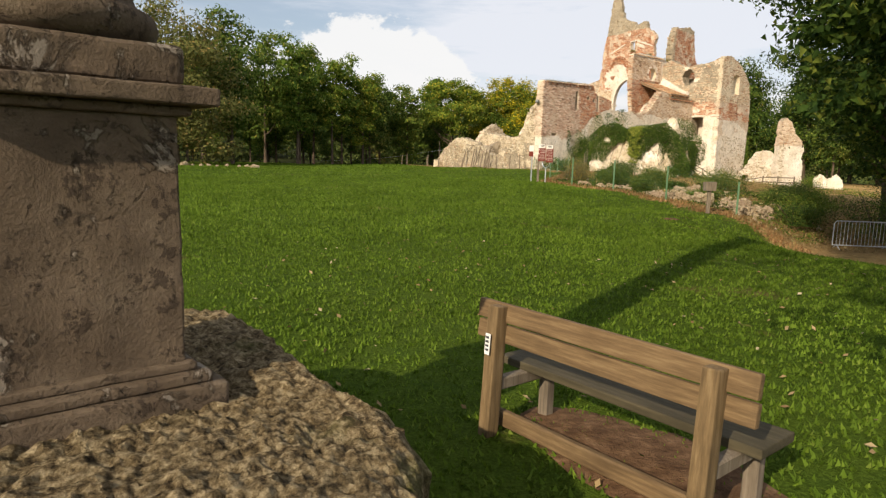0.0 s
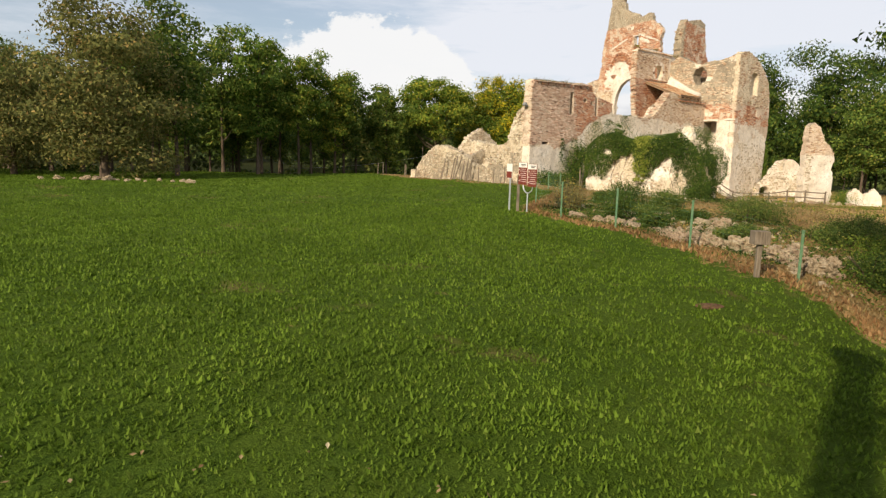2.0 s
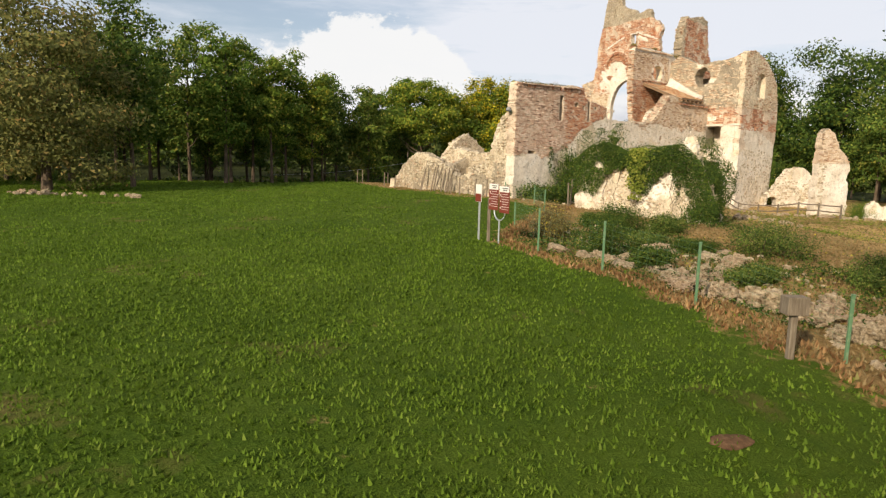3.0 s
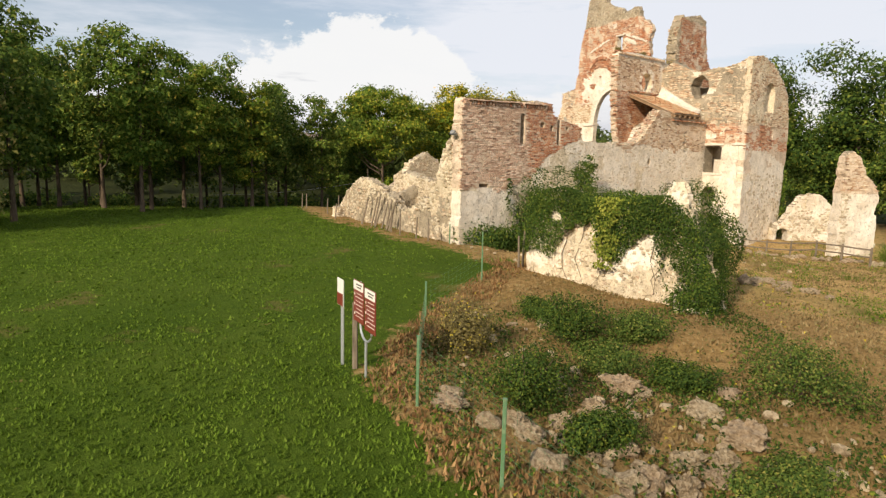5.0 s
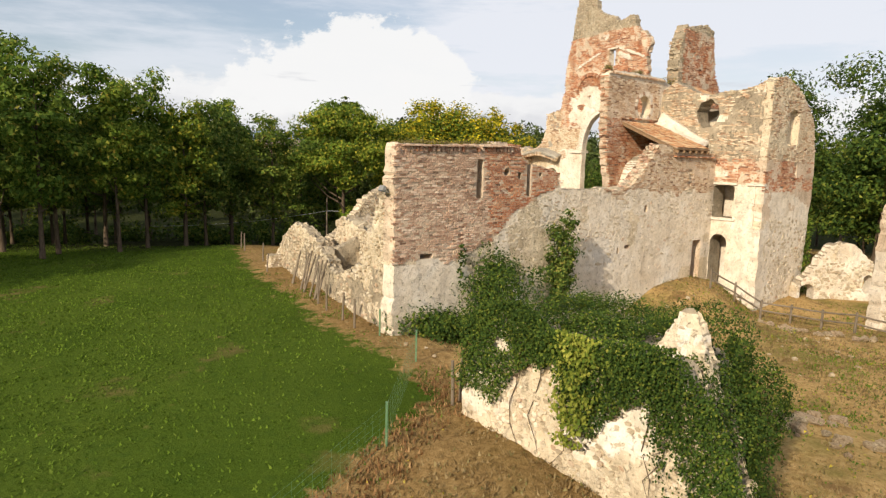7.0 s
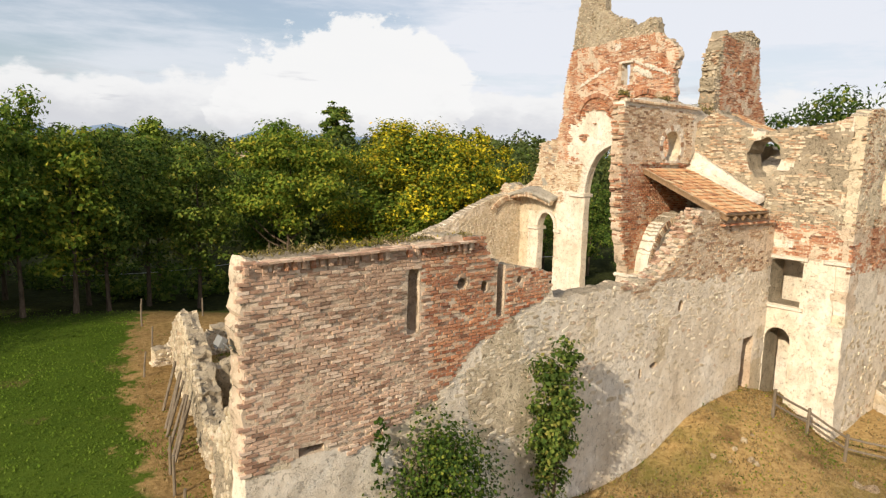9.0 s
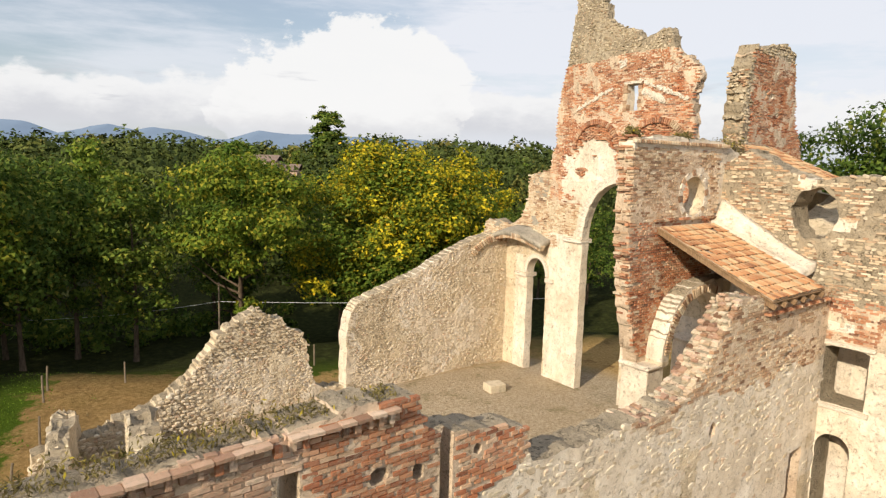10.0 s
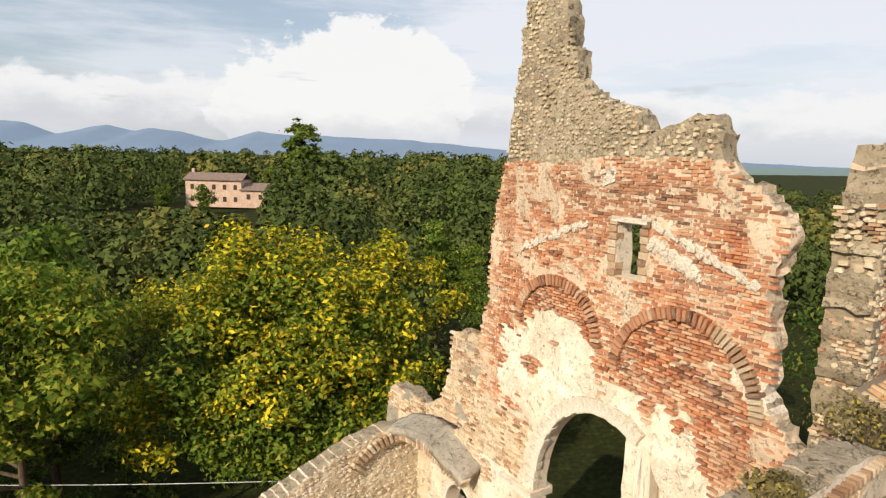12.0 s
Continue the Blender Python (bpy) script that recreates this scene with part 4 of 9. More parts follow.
    for mid, spring, r, rise, n in ((10.7, 12.95, 1.3, 1.2, 36), (7.35, 12.65, 1.55, 1.47, 44)):
        for k in range(n):
            a = math.pi * (k + 0.5) / n
            at = mid - r * math.cos(a)
            one = new("brick", BRICK_MESH["pale" if mid < 9 and k < 0.36 * n else "red"])
            one.parent = ob
            one.matrix_basis = face.matrix(at, spring + rise * math.sin(a), -0.02 + rng.uniform(-0.015, 0.015)) @ Matrix.Rotation(a - math.pi / 2, 4, "Y") @ Matrix.Diagonal((0.068 + rng.uniform(0, 0.012), 0.2, 0.23 + rng.uniform(-0.03, 0.03), 1))
    for k in range(34):
        a = math.pi * (k + 0.5) / 34
        at = 9.15 - 2.2 * math.cos(a)
        if at < 8.2:
            continue
        one = new("voussoir", VOUSSOIR)
        one.parent = ob
        one.matrix_basis = face.matrix(at, 8.9 + 2.76 * math.sin(a), 0.06 + rng.uniform(-0.01, 0.01)) @ Matrix.Rotation(math.atan2(2.2 * math.sin(a), 2.76 * math.cos(a)) - math.pi / 2, 4, "Y") @ Matrix.Diagonal((0.225, 0.2, 0.34 + rng.uniform(-0.05, 0.05), 1))
    for k in range(20):
        a = math.pi * (k + 0.5) / 20
        one = new("voussoir", VOUSSOIR)
        one.parent = ob
        one.matrix_basis = face.matrix(14.28 - 0.84 * math.cos(a), 6.65 + 0.95 * math.sin(a), 0.02) @ Matrix.Rotation(a - math.pi / 2, 4, "Y") @ Matrix.Diagonal((0.15, 0.2, 0.24, 1))
    # sloping plaster scars of the old roof, torn and uneven
    for (s0, z0), (s1, z1), n, wide in (((12.0, 14.74), (9.9, 15.53), 34, 1.0), ((8.4, 15.78), (5.97, 14.84), 40, 0.9), ((8.2, 15.36), (7.05, 14.80), 30, 1.6)):
        for k in range(n):
            f = (k + 0.5) / n
            if rng.uniform() < 0.2:
                continue
            one = new("plaster_scar", SCAR)
            one.parent = ob
            one.matrix_basis = face.matrix(s0 + (s1 - s0) * f + rng.uniform(-0.05, 0.05), z0 + (z1 - z0) * f + rng.uniform(-0.06, 0.06), rng.uniform(-0.03, 0.02)) @ Matrix.Rotation(math.atan2(z0 - z1, s1 - s0) + rng.uniform(-0.5, 0.5), 4, "Y") @ Matrix.Diagonal((rng.uniform(0.08, 0.2), 0.1, rng.uniform(0.05, 0.17) * wide, 1))
    for k in range(9):
        one = new("plaster_scar", SCAR)
        one.parent = ob
        one.matrix_basis = face.matrix(9.45 + rng.uniform(-0.22, 0.22), 16.5 + rng.uniform(-0.18, 0.18), 0.0) @ Matrix.Rotation(rng.uniform(-0.6, 0.6), 4, "Y") @ Matrix.Diagonal((rng.uniform(0.1, 0.25), 0.1, rng.uniform(0.08, 0.16), 1))
    # buff jambs and timber lintel of the slot
    for s in (8.36, 9.16):
        for k in range(8):
            one = new("window_jamb", BRICK_MESH["pale"])
            one.parent = ob
            one.matrix_basis = face.matrix(s + rng.uniform(-0.03, 0.03), 14.6 + 0.15 * k, 0.06) @ Matrix.Diagonal((0.2, 0.24, 0.135, 1))
    one = new("lintel", VOUSSOIR)
    one.parent = ob
    one.matrix_basis = face.matrix(8.76, 15.7, 0.06) @ Matrix.Diagonal((0.95, 0.26, 0.11, 1))
    # imposts
    for s, z, ls in ((11.8, 8.72, 1.25), (13.25, 6.5, 0.55), (15.45, 6.5, 0.95)):
        one = new("impost", VOUSSOIR)
        one.parent = ob
        one.matrix_basis = face.matrix(s, z, 0.25) @ Matrix.Diagonal((ls, 0.8, 0.2, 1))
    return ob


def white_block(name, mat):
    bm = bmesh.new()
    bmesh.ops.create_cube(bm, size=1.0)
    bmesh.ops.bevel(bm, geom=list(bm.edges), offset=0.06, segments=1, affect="EDGES")
    me = bpy.data.meshes.new(name)
    bm.to_mesh(me)
    bm.free()
    me.materials.append(mat)
    return me


VOUSSOIR = white_block("voussoir", MAT_PLASTER)
SCAR = white_block("plaster_scar", MAT_PLASTER)


def arch_infill():
    face = Face(church(22.9075, 0), GABLE_WAY, GABLE_OUT)
    outline = [(7.0, -0.6), (7.0, 9.4), (7.3, 10.5), (8.0, 11.4), (8.75, 11.75), (8.8, -0.6)]
    ob = wall("wall_infill", face, outline, [], 0.4, lambda s, z: np.where(vnoise(s, z, 2) > -0.4, PLASTER, RUBBLE), "plastered infill closing half of the big arch", cell=0.2, rough=0.03, ragged=0.02, seed=4)
    one = new("pilaster", VOUSSOIR)
    one.parent = ob
    one.matrix_basis = face.matrix(8.0, 6.2, -0.1) @ Matrix.Diagonal((0.4, 0.5, 10.2, 1))
    return ob


def north_wall():
    face = Face(church(0, 16.7), ALONG, -ACROSS)
    outline = [(14.5, -0.6), (14.5, 4.4), (14.7, 5.2), (15.1, 5.8), (16.8, 6.3), (18.75, 6.95), (20.3, 7.65), (21.2, 8.0), (22.2, 8.35), (23.2, 8.45), (24.9, 8.4), (24.9, -0.6)]

    def zone(s, z):
        return np.where(vnoise(s * 0.5, z * 0.6, 3) > 0.05, PLASTER, RUBBLE)

    ob = wall("wall_north", face, outline, [], 0.7, zone, "curving-topped plastered rubble wall of the north aisle", cell=0.12, rough=0.045, ragged=0.08, seed=23)
    stones(ob, face, outline, [], lambda s, z: vnoise(s * 0.5, z * 0.6, 3) < 0.45, lambda s, z: (s < 17.2) & (z > 3.4), seed=41, proud=0.034, gone=0.25, step=(0.17, 0.1), size=0.95, material=MAT_STONE_PALE)
    for k in range(26):
        a = math.pi * (0.28 + 0.62 * (k + 0.5) / 26)
        one = new("brick", BRICK_MESH["pale"])
        one.parent = ob
        one.matrix_basis = face.matrix(24.0 + 2.5 * math.cos(math.pi - a + 0.35), 5.75 + 2.5 * math.sin(a - 0.12), -0.02) @ Matrix.Rotation(a - 0.3 - math.pi / 2, 4, "Y") @ Matrix.Diagonal((0.1, 0.25, 0.32, 1))
    return ob


def lump_wall():
    face = Face(church(0, 17.0), ALONG, -ACROSS)
    outline = [(2.2, -0.6), (2.4, 1.7), (4.5, 2.1), (6.3, 2.6), (7.4, 3.3), (8.2, 4.2), (9.2, 5.35), (10.0, 5.7), (10.5, 6.1), (10.9, 5.7), (11.6, 5.3), (12.3, 4.7), (12.75, 4.1), (13.05, 2.2), (13.7, 1.9), (14.6, 1.9), (14.6, -0.6)]
    ob = wall("wall_fragment", face, outline, [], 0.75, lambda s, z: np.where((z > 4.2 + 0.4 * vnoise(s, z)) | (s < 8), RUBBLE, np.where(vnoise(s, z, 3) > 0, PLASTER, RUBBLE)), "lone peaked fragment of pale fieldstone wall", cell=0.16, rough=0.07, ragged=0.25, seed=37)
    stones(ob, face, outline, [], lambda s, z: (z > 3.9 + 0.3 * vnoise(s, z)) | (s < 8.4), lambda s, z: (z > 4.0) & (s > 8.4), seed=51, proud=0.07, gone=0.03, step=(0.22, 0.13), size=1.0, material=MAT_STONE_PALE)
    stones(ob, face, outline, [], lambda s, z: (z <= 3.9 + 0.3 * vnoise(s, z)) & (s >= 8.4), never, seed=52, proud=0.035, gone=0.18, step=(0.16, 0.10), material=MAT_STONE_PALE)
    return ob


def rose_wall():
    face = Face(church(0, 3.85), ALONG, -ACROSS)
    outline = [(17.15, 9.0), (17.0, 10.4), (17.05, 12.0), (17.0, 13.1), (19, 13.25), (21.0, 13.2), (22.2, 13.15), (23.3, 12.8), (23.4, -0.6), (17.95, -0.6), (17.95, 6.0), (17.4, 7.4)]
    under = arch(19.2, 22.7, -0.6, 6.35, 1.75, 18)
    rose = oval(20.45, 11.35, 0.66, 0.66)
    ob = wall("wall_arcade", face, outline, [under, rose], 0.55, lambda s, z: np.where((z < 6.0) | (z > 12.75) | (np.hypot(s - 20.6, z - 11.3) < 0.95) | (s > 21.9), PLASTER, JOINT),
              "brick arcade wall with a round window above an arch", lining=RUBBLE, cell=0.14, rough=0.05, ragged=0.12, seed=29)
    wide = outline
    ring = lambda s, z: (np.hypot(s - 20.45, z - 11.35) > 1.05) & (z > 6.2) & (s < 22) & (z < 12.85)  # noqa: E731
    bricks(ob, face, wide, [under, rose], lambda s, z: ring(s, z) & (z > 10.6), "pale", lambda s, z: (z > 11.6) & (s < 19.6), seed=61, proud=0.03, gone=0.08)
    bricks(ob, face, wide, [under, rose], lambda s, z: ring(s, z) & (z <= 10.6) & (np.hypot(s - 20.95, z - 6.35) > 2.1), "red", never, seed=62, proud=0.03, gone=0.08)
    # toothed end with projecting brick courses
    end = Face(church(16.95, 3.85), ACROSS, -ALONG)
    rng = np.random.default_rng(2)
    for k in range(84):
        z = 6.4 + 0.082 * k
        shift = float(np.interp(z, [6.0, 7.4, 9.0, 13.1], [0.95, 0.5, 0.0, -0.1]))
        for s in (0.14, 0.42):
            if rng.uniform() < 0.25:
                continue
            one = new("brick", BRICK_MESH["red" if rng.uniform() < 0.4 else "pale"])
            one.parent = ob
            one.matrix_basis = end.matrix(s + rng.uniform(-0.05, 0.05), z, shift + 0.34 - 0.05 * (k % 4) + rng.uniform(-0.06, 0.06)) @ Matrix.Diagonal((0.25, 0.3, 0.066, 1))
    # string course and plastered arch ring
    for k in range(15):
        if rng.uniform() < 0.12:
            continue
        one = new("brick", BRICK_MESH["pale" if rng.uniform() < 0.7 else "red"])
        one.parent = ob
        one.matrix_basis = face.matrix(18.3 + 0.25 * k + rng.uniform(-0.02, 0.02), 10.60 + rng.uniform(-0.012, 0.012), -0.03 + rng.uniform(-0.02, 0.02)) @ Matrix.Diagonal((0.24, 0.2, 0.075, 1))
    for k in range(38):
        one = new("brick", BRICK_MESH["pale"])
        one.parent = ob
        one.matrix_basis = face.matrix(16.95 + 0.145 * k, 13.05, -0.05) @ Matrix.Diagonal((0.07, 0.16, 0.11, 1))
    for k in range(64):
        a = math.pi * (k + 0.5) / 64
        if rng.uniform() < 0.12:
            continue
        one = new("brick", BRICK_MESH["pale"])
        one.parent = ob
        one.matrix_basis = face.matrix(20.55 - 1.99 * math.cos(a), 6.3 + 1.99 * math.sin(a), -0.60 + rng.uniform(-0.03, 0.03)) @ Matrix.Rotation(a - math.pi / 2, 4, "Y") @ Matrix.Diagonal((0.068, 0.2, rng.uniform(0.22, 0.32), 1))
    for k in range(24):
        a = 2 * math.pi * (k + 0.5) / 24
        one = new("window_surround", VOUSSOIR if k % 3 else BRICK_MESH["pale"])
        one.parent = ob
        one.matrix_basis = face.matrix(20.45 + 0.78 * math.cos(a), 11.35 + 0.78 * math.sin(a), 0.05 + 0.03 * (k % 2)) @ Matrix.Rotation(-a + math.pi / 2, 4, "Y") @ Matrix.Diagonal((0.2, 0.18, 0.2, 1))
    return ob


def vault_rib():
    """The broken springing of the aisle vault, standing proud of the arcade wall with a mortar ledge on top."""
    face = Face(church(0, 3.2), ALONG, -ACROSS)
    bow = [(20.55 - 2.2 * math.cos(math.radians(q)), 6.3 + 2.24 * math.sin(math.radians(q))) for q in range(0, 66, 6)]
    outline = [(18.35, 5.95)] + bow + [(20.2, 8.5), (21.4, 8.55), (22.25, 8.5), (22.25, 5.95)]
    ob = wall("wall_vault_rib", face, outline, [arch(18.72, 22.38, 5.0, 6.3, 1.83, 18)], 0.62, lambda s, z: np.where(vnoise(s * 1.4, z * 1.4, 3) > -0.1, PLASTER, RUBBLE), "broken springing of the aisle vault with a mortar ledge", cell=0.13, rough=0.05, ragged=0.1, seed=31)
    return ob


def arcade_pier(u, v, top, width, name_label):
    ob = thing("pier", name_label, "pier", Matrix.Translation(church(u, v)) @ Matrix.Rotation(ANGLE, 4, "Z"), group="arcade piers", kind="structure")
    bm = bmesh.new()
    add_box(bm, (width, 1.0, top), Matrix.Translation((0, 0, top / 2 - 0.2)), 0.04)
    part("shaft", bm, MAT_PLASTER, ob)
    bm = bmesh.new()
    add_box(bm, (width + 0.16, 1.16, 0.16), Matrix.Translation((0, 0, top - 0.2)), 0.05)
    part("impost", bm, MAT_PLASTER, ob)
    return ob


def choir_wall():
    face = Face(church(0, 5.2), ALONG, -ACROSS)
    outline = [(25.9, -0.6), (25.9, 13.2), (25.85, 14.6), (26.0, 15.8), (26.2, 16.3), (26.45, 17.0), (26.8, 17.2), (27.2, 17.0), (28.0, 17.3), (29.1, 17.5), (29.9, 17.2), (30.2, 16.0), (30.5, 14.5), (31.1, 13.6), (31.6, 12.5), (31.8, -0.6)]
    holes = [oval(27.6, 15.35, 0.14, 0.12, 6), oval(28.2, 15.3, 0.12, 0.12, 6), oval(28.7, 14.6, 0.12, 0.13, 6), oval(28.4, 16.3, 0.14, 0.12, 6)]
    rim = lambda s, z: (s < 26.5 + 0.4 * vnoise(s, z, 4)) | (z > 16.9 + 0.25 * vnoise(s, z, 2))  # noqa: E731
    ob = wall("wall_choir", face, outline, holes, 0.8, lambda s, z: np.where(rim(s, z), CORE, JOINT), "tall lone stump of red brick choir wall", cell=0.15, rough=0.07, ragged=0.28, seed=43)
    bricks(ob, face, outline, holes, lambda s, z: ~rim(s, z) & (z > 12) & (z < 17.2), "red", lambda s, z: (z > 15.6), seed=71, proud=0.028, gone=0.1, row=0.068, length=0.25)
    stones(ob, face, outline, holes, lambda s, z: rim(s, z) & (z > 11), lambda s, z: (z > 15), seed=72, proud=0.05, gone=0.15, step=(0.2, 0.12))
    end = Face(church(25.95, 5.2), ACROSS, -ALONG)
    side = rect(0.02, 0.78, 11, 17)
    bricks(ob, end, side, [], lambda s, z: (z < 16.2) & (vnoise(s * 2, z * 1.2, 3) > -0.2), "pale", never, seed=73, proud=0.05, gone=0.25, row=0.068, length=0.2)
    stones(ob, end, side, [], lambda s, z: (z < 16.2) & (vnoise(s * 2, z * 1.2, 3) <= -0.2), never, seed=74, proud=0.06, gone=0.15, step=(0.18, 0.12))
    return ob


def house_walls():
    face = Face(church(22.3, 0), ACROSS, -ALONG)
    outline = [(-2.45, -0.6), (-2.45, 12.5), (-2.3, 12.5), (-1.5, 12.25), (0.0, 12.15), (0.8, 12.0), (2.0, 12.4), (3.0, 12.9), (3.9, 12.4), (3.9, -0.6)]
    holes = [[(0.75 + (q - 0.75) * (1 + 0.07 * math.sin(2.3 * k)), 10.95 + (w - 10.95) * (1 + 0.08 * math.sin(1.7 * k + 1))) for k, (q, w) in enumerate(oval(0.75, 10.95, 0.7, 0.82, 28))], rect(-1.25, 0.02, 5.02, 6.88), arch(-1.02, -0.02, -0.6, 3.5, 0.55)]

    def stained(s, z):
        return (z < 7.0 + 0.12 * vnoise(s * 2, z, 1)) & ~((s > -0.1) & (z > 5))

    ob = wall("wall_house_west", face, outline, holes, 1.2, lambda s, z: np.where(stained(s, z) | (vnoise(s * 0.9, z * 1.6, 5) > 0.3), PLASTER, np.where(z < 8.2, JOINT, CORE)),
              "gutted house wall with window, arched doorway and round hole", lining=CORE, cell=0.14, rough=0.07, ragged=0.1, seed=47)
    bricks(ob, face, outline, holes, lambda s, z: (z > 7.05) & (z < 8.4) & (vnoise(s * 0.9, z * 1.6, 5) < 0.25), "red", lambda s, z: z < 8.0, seed=81, proud=0.02, gone=0.12)
    bricks(ob, face, outline, holes, lambda s, z: (z >= 8.4) & (vnoise(s * 0.9, z * 1.9, 5) < 0.25) & ((np.floor(z / 0.34) % 3 < 2) | (vnoise(s * 1.5, z, 2) > 0.2)), "pale", never, seed=82, proud=0.034, gone=0.2, row=0.07, length=0.27)
    stones(ob, face, outline, holes, lambda s, z: (z > 8.6) & (np.floor(z / 0.34) % 3 >= 2), never, seed=86, proud=0.035, gone=0.35, step=(0.24, 0.13))
    for s, z, ls, lz in ((-0.6, 4.93, 1.6, 0.14), (-0.6, 6.98, 1.6, 0.14), (-2.45, 7.0, 0.95, 0.16)):
        one = new("sill", VOUSSOIR)
        one.parent = ob
        one.matrix_basis = face.matrix(s, z, 0.05) @ Matrix.Diagonal((ls, 0.3, lz, 1))
    n = 16
    f, g = np.meshgrid(np.linspace(0, 1, n), np.linspace(0, 1, n), indexing="ij")
    at = np.array(church(23.2, -0.9)) + (f * 3.6)[..., None] * np.array(ALONG) + (g * 2.9)[..., None] * np.array(ACROSS)
    at[..., 2] = 10.15 + 1.35 * f + 0.18 * vnoise(f * 6, g * 6, 2)
    foot = at.copy()
    foot[..., 2] -= 0.9
    i, j = np.meshgrid(np.arange(n - 1), np.arange(n - 1), indexing="ij")
    q = (i * n + j).ravel()
    rim = np.concatenate([np.arange(n), np.arange(1, n) * n + n - 1, (n - 1) * n + np.arange(n - 2, -1, -1), np.arange(n - 2, 0, -1) * n])
    quads = np.concatenate([np.stack([q, q + n, q + n + 1, q + 1], 1), np.stack([rim, rim + n * n, np.roll(rim, -1) + n * n, np.roll(rim, -1)], 1)])
    child("rubble_fill", mesh_of("rubble_fill", np.concatenate([at.reshape(-1, 3), foot.reshape(-1, 3)]), quads, [MAT_RUBBLE], smooth=True), ob, "pale rubble fill behind the round hole")
    south = Face(church(0, -2.9), ALONG, -ACROSS)
    outline = [(22.32, -0.6), (22.32, 12.55), (22.8, 12.75), (23.6, 12.85), (24.5, 12.7), (25.4, 12.4), (26.2, 11.85), (27.0, 11.3), (27.7, 10.6), (28.2, 9.0), (28.35, 7.0), (28.2, 4.6), (28.1, 2.0), (28.1, -0.6)]
    niche = arch(24.5, 25.7, 9.3, 10.6, 0.6)
    ob2 = wall("wall_house_south", south, outline, [], 0.6, lambda s, z: np.where((z < 6.9 - 0.35 * (s - 24.5) * (s > 24.5) + 0.15 * vnoise(s, z, 8)) & (vnoise(s, z * 0.7, 4) > -0.45), PLASTER, np.where((z < 8.4) & (z > 5), JOINT, RUBBLE)),
               "round-shouldered ruined house wall of stained plaster and brick", cell=0.16, rough=0.05, ragged=0.14, seed=53, recess=[(niche, 0.3), (rect(24.2, 24.8, 6.9, 8.8), 0.15), (rect(25.6, 26.0, 7.0, 8.6), 0.15)])
    bricks(ob2, south, outline, [niche], lambda s, z: (z > 6.6) & (z < 8.3) & (vnoise(s * 0.8, z, 3) > -0.05), "red", lambda s, z: (z > 7.0) & (z < 8.4) & (s > 23), seed=83, proud=0.02, gone=0.2)
    bricks(ob2, south, outline, [niche], lambda s, z: (z > 8.2) & (vnoise(s * 0.7, z * 1.4, 6) > -0.3), "pale", never, seed=88, proud=0.032, gone=0.25, row=0.075)
    stones(ob2, south, outline, [niche], lambda s, z: (z > 8.4), never, seed=84, proud=0.03, gone=0.6, step=(0.28, 0.16))
    stones(ob2, south, outline, [niche], lambda s, z: (z < 5.0) & (s > 23.2), never, seed=85, proud=0.025, gone=0.45, step=(0.28, 0.2))
    inner = Face(church(24.0, 0), ACROSS, -ALONG)
    wall("wall_house_inner", inner, [(-2.2, -0.6), (-2.2, 8.2), (0.5, 8.6), (2.8, 8.2), (2.8, -0.6)], [], 0.4, lambda s, z: np.where(vnoise(s, z, 2) > -0.3, PLASTER, RUBBLE), "stained inner wall of the gutted house", cell=0.3, rough=0.04, seed=57)
    east = Face(church(28.1, 0), ACROSS, ALONG)
    ob3 = wall("wall_house_east", east, [(-2.3, -0.6), (-2.3, 10.2), (0, 11.2), (4.0, 11.6), (5.2, 11.6), (5.2, -0.6)], [], 0.5, lambda s, z: np.where(s > -99, RUBBLE, 0), "rear rubble wall of the gutted house", cell=0.35, rough=0.06, seed=59)
    return ob, ob2, ob3


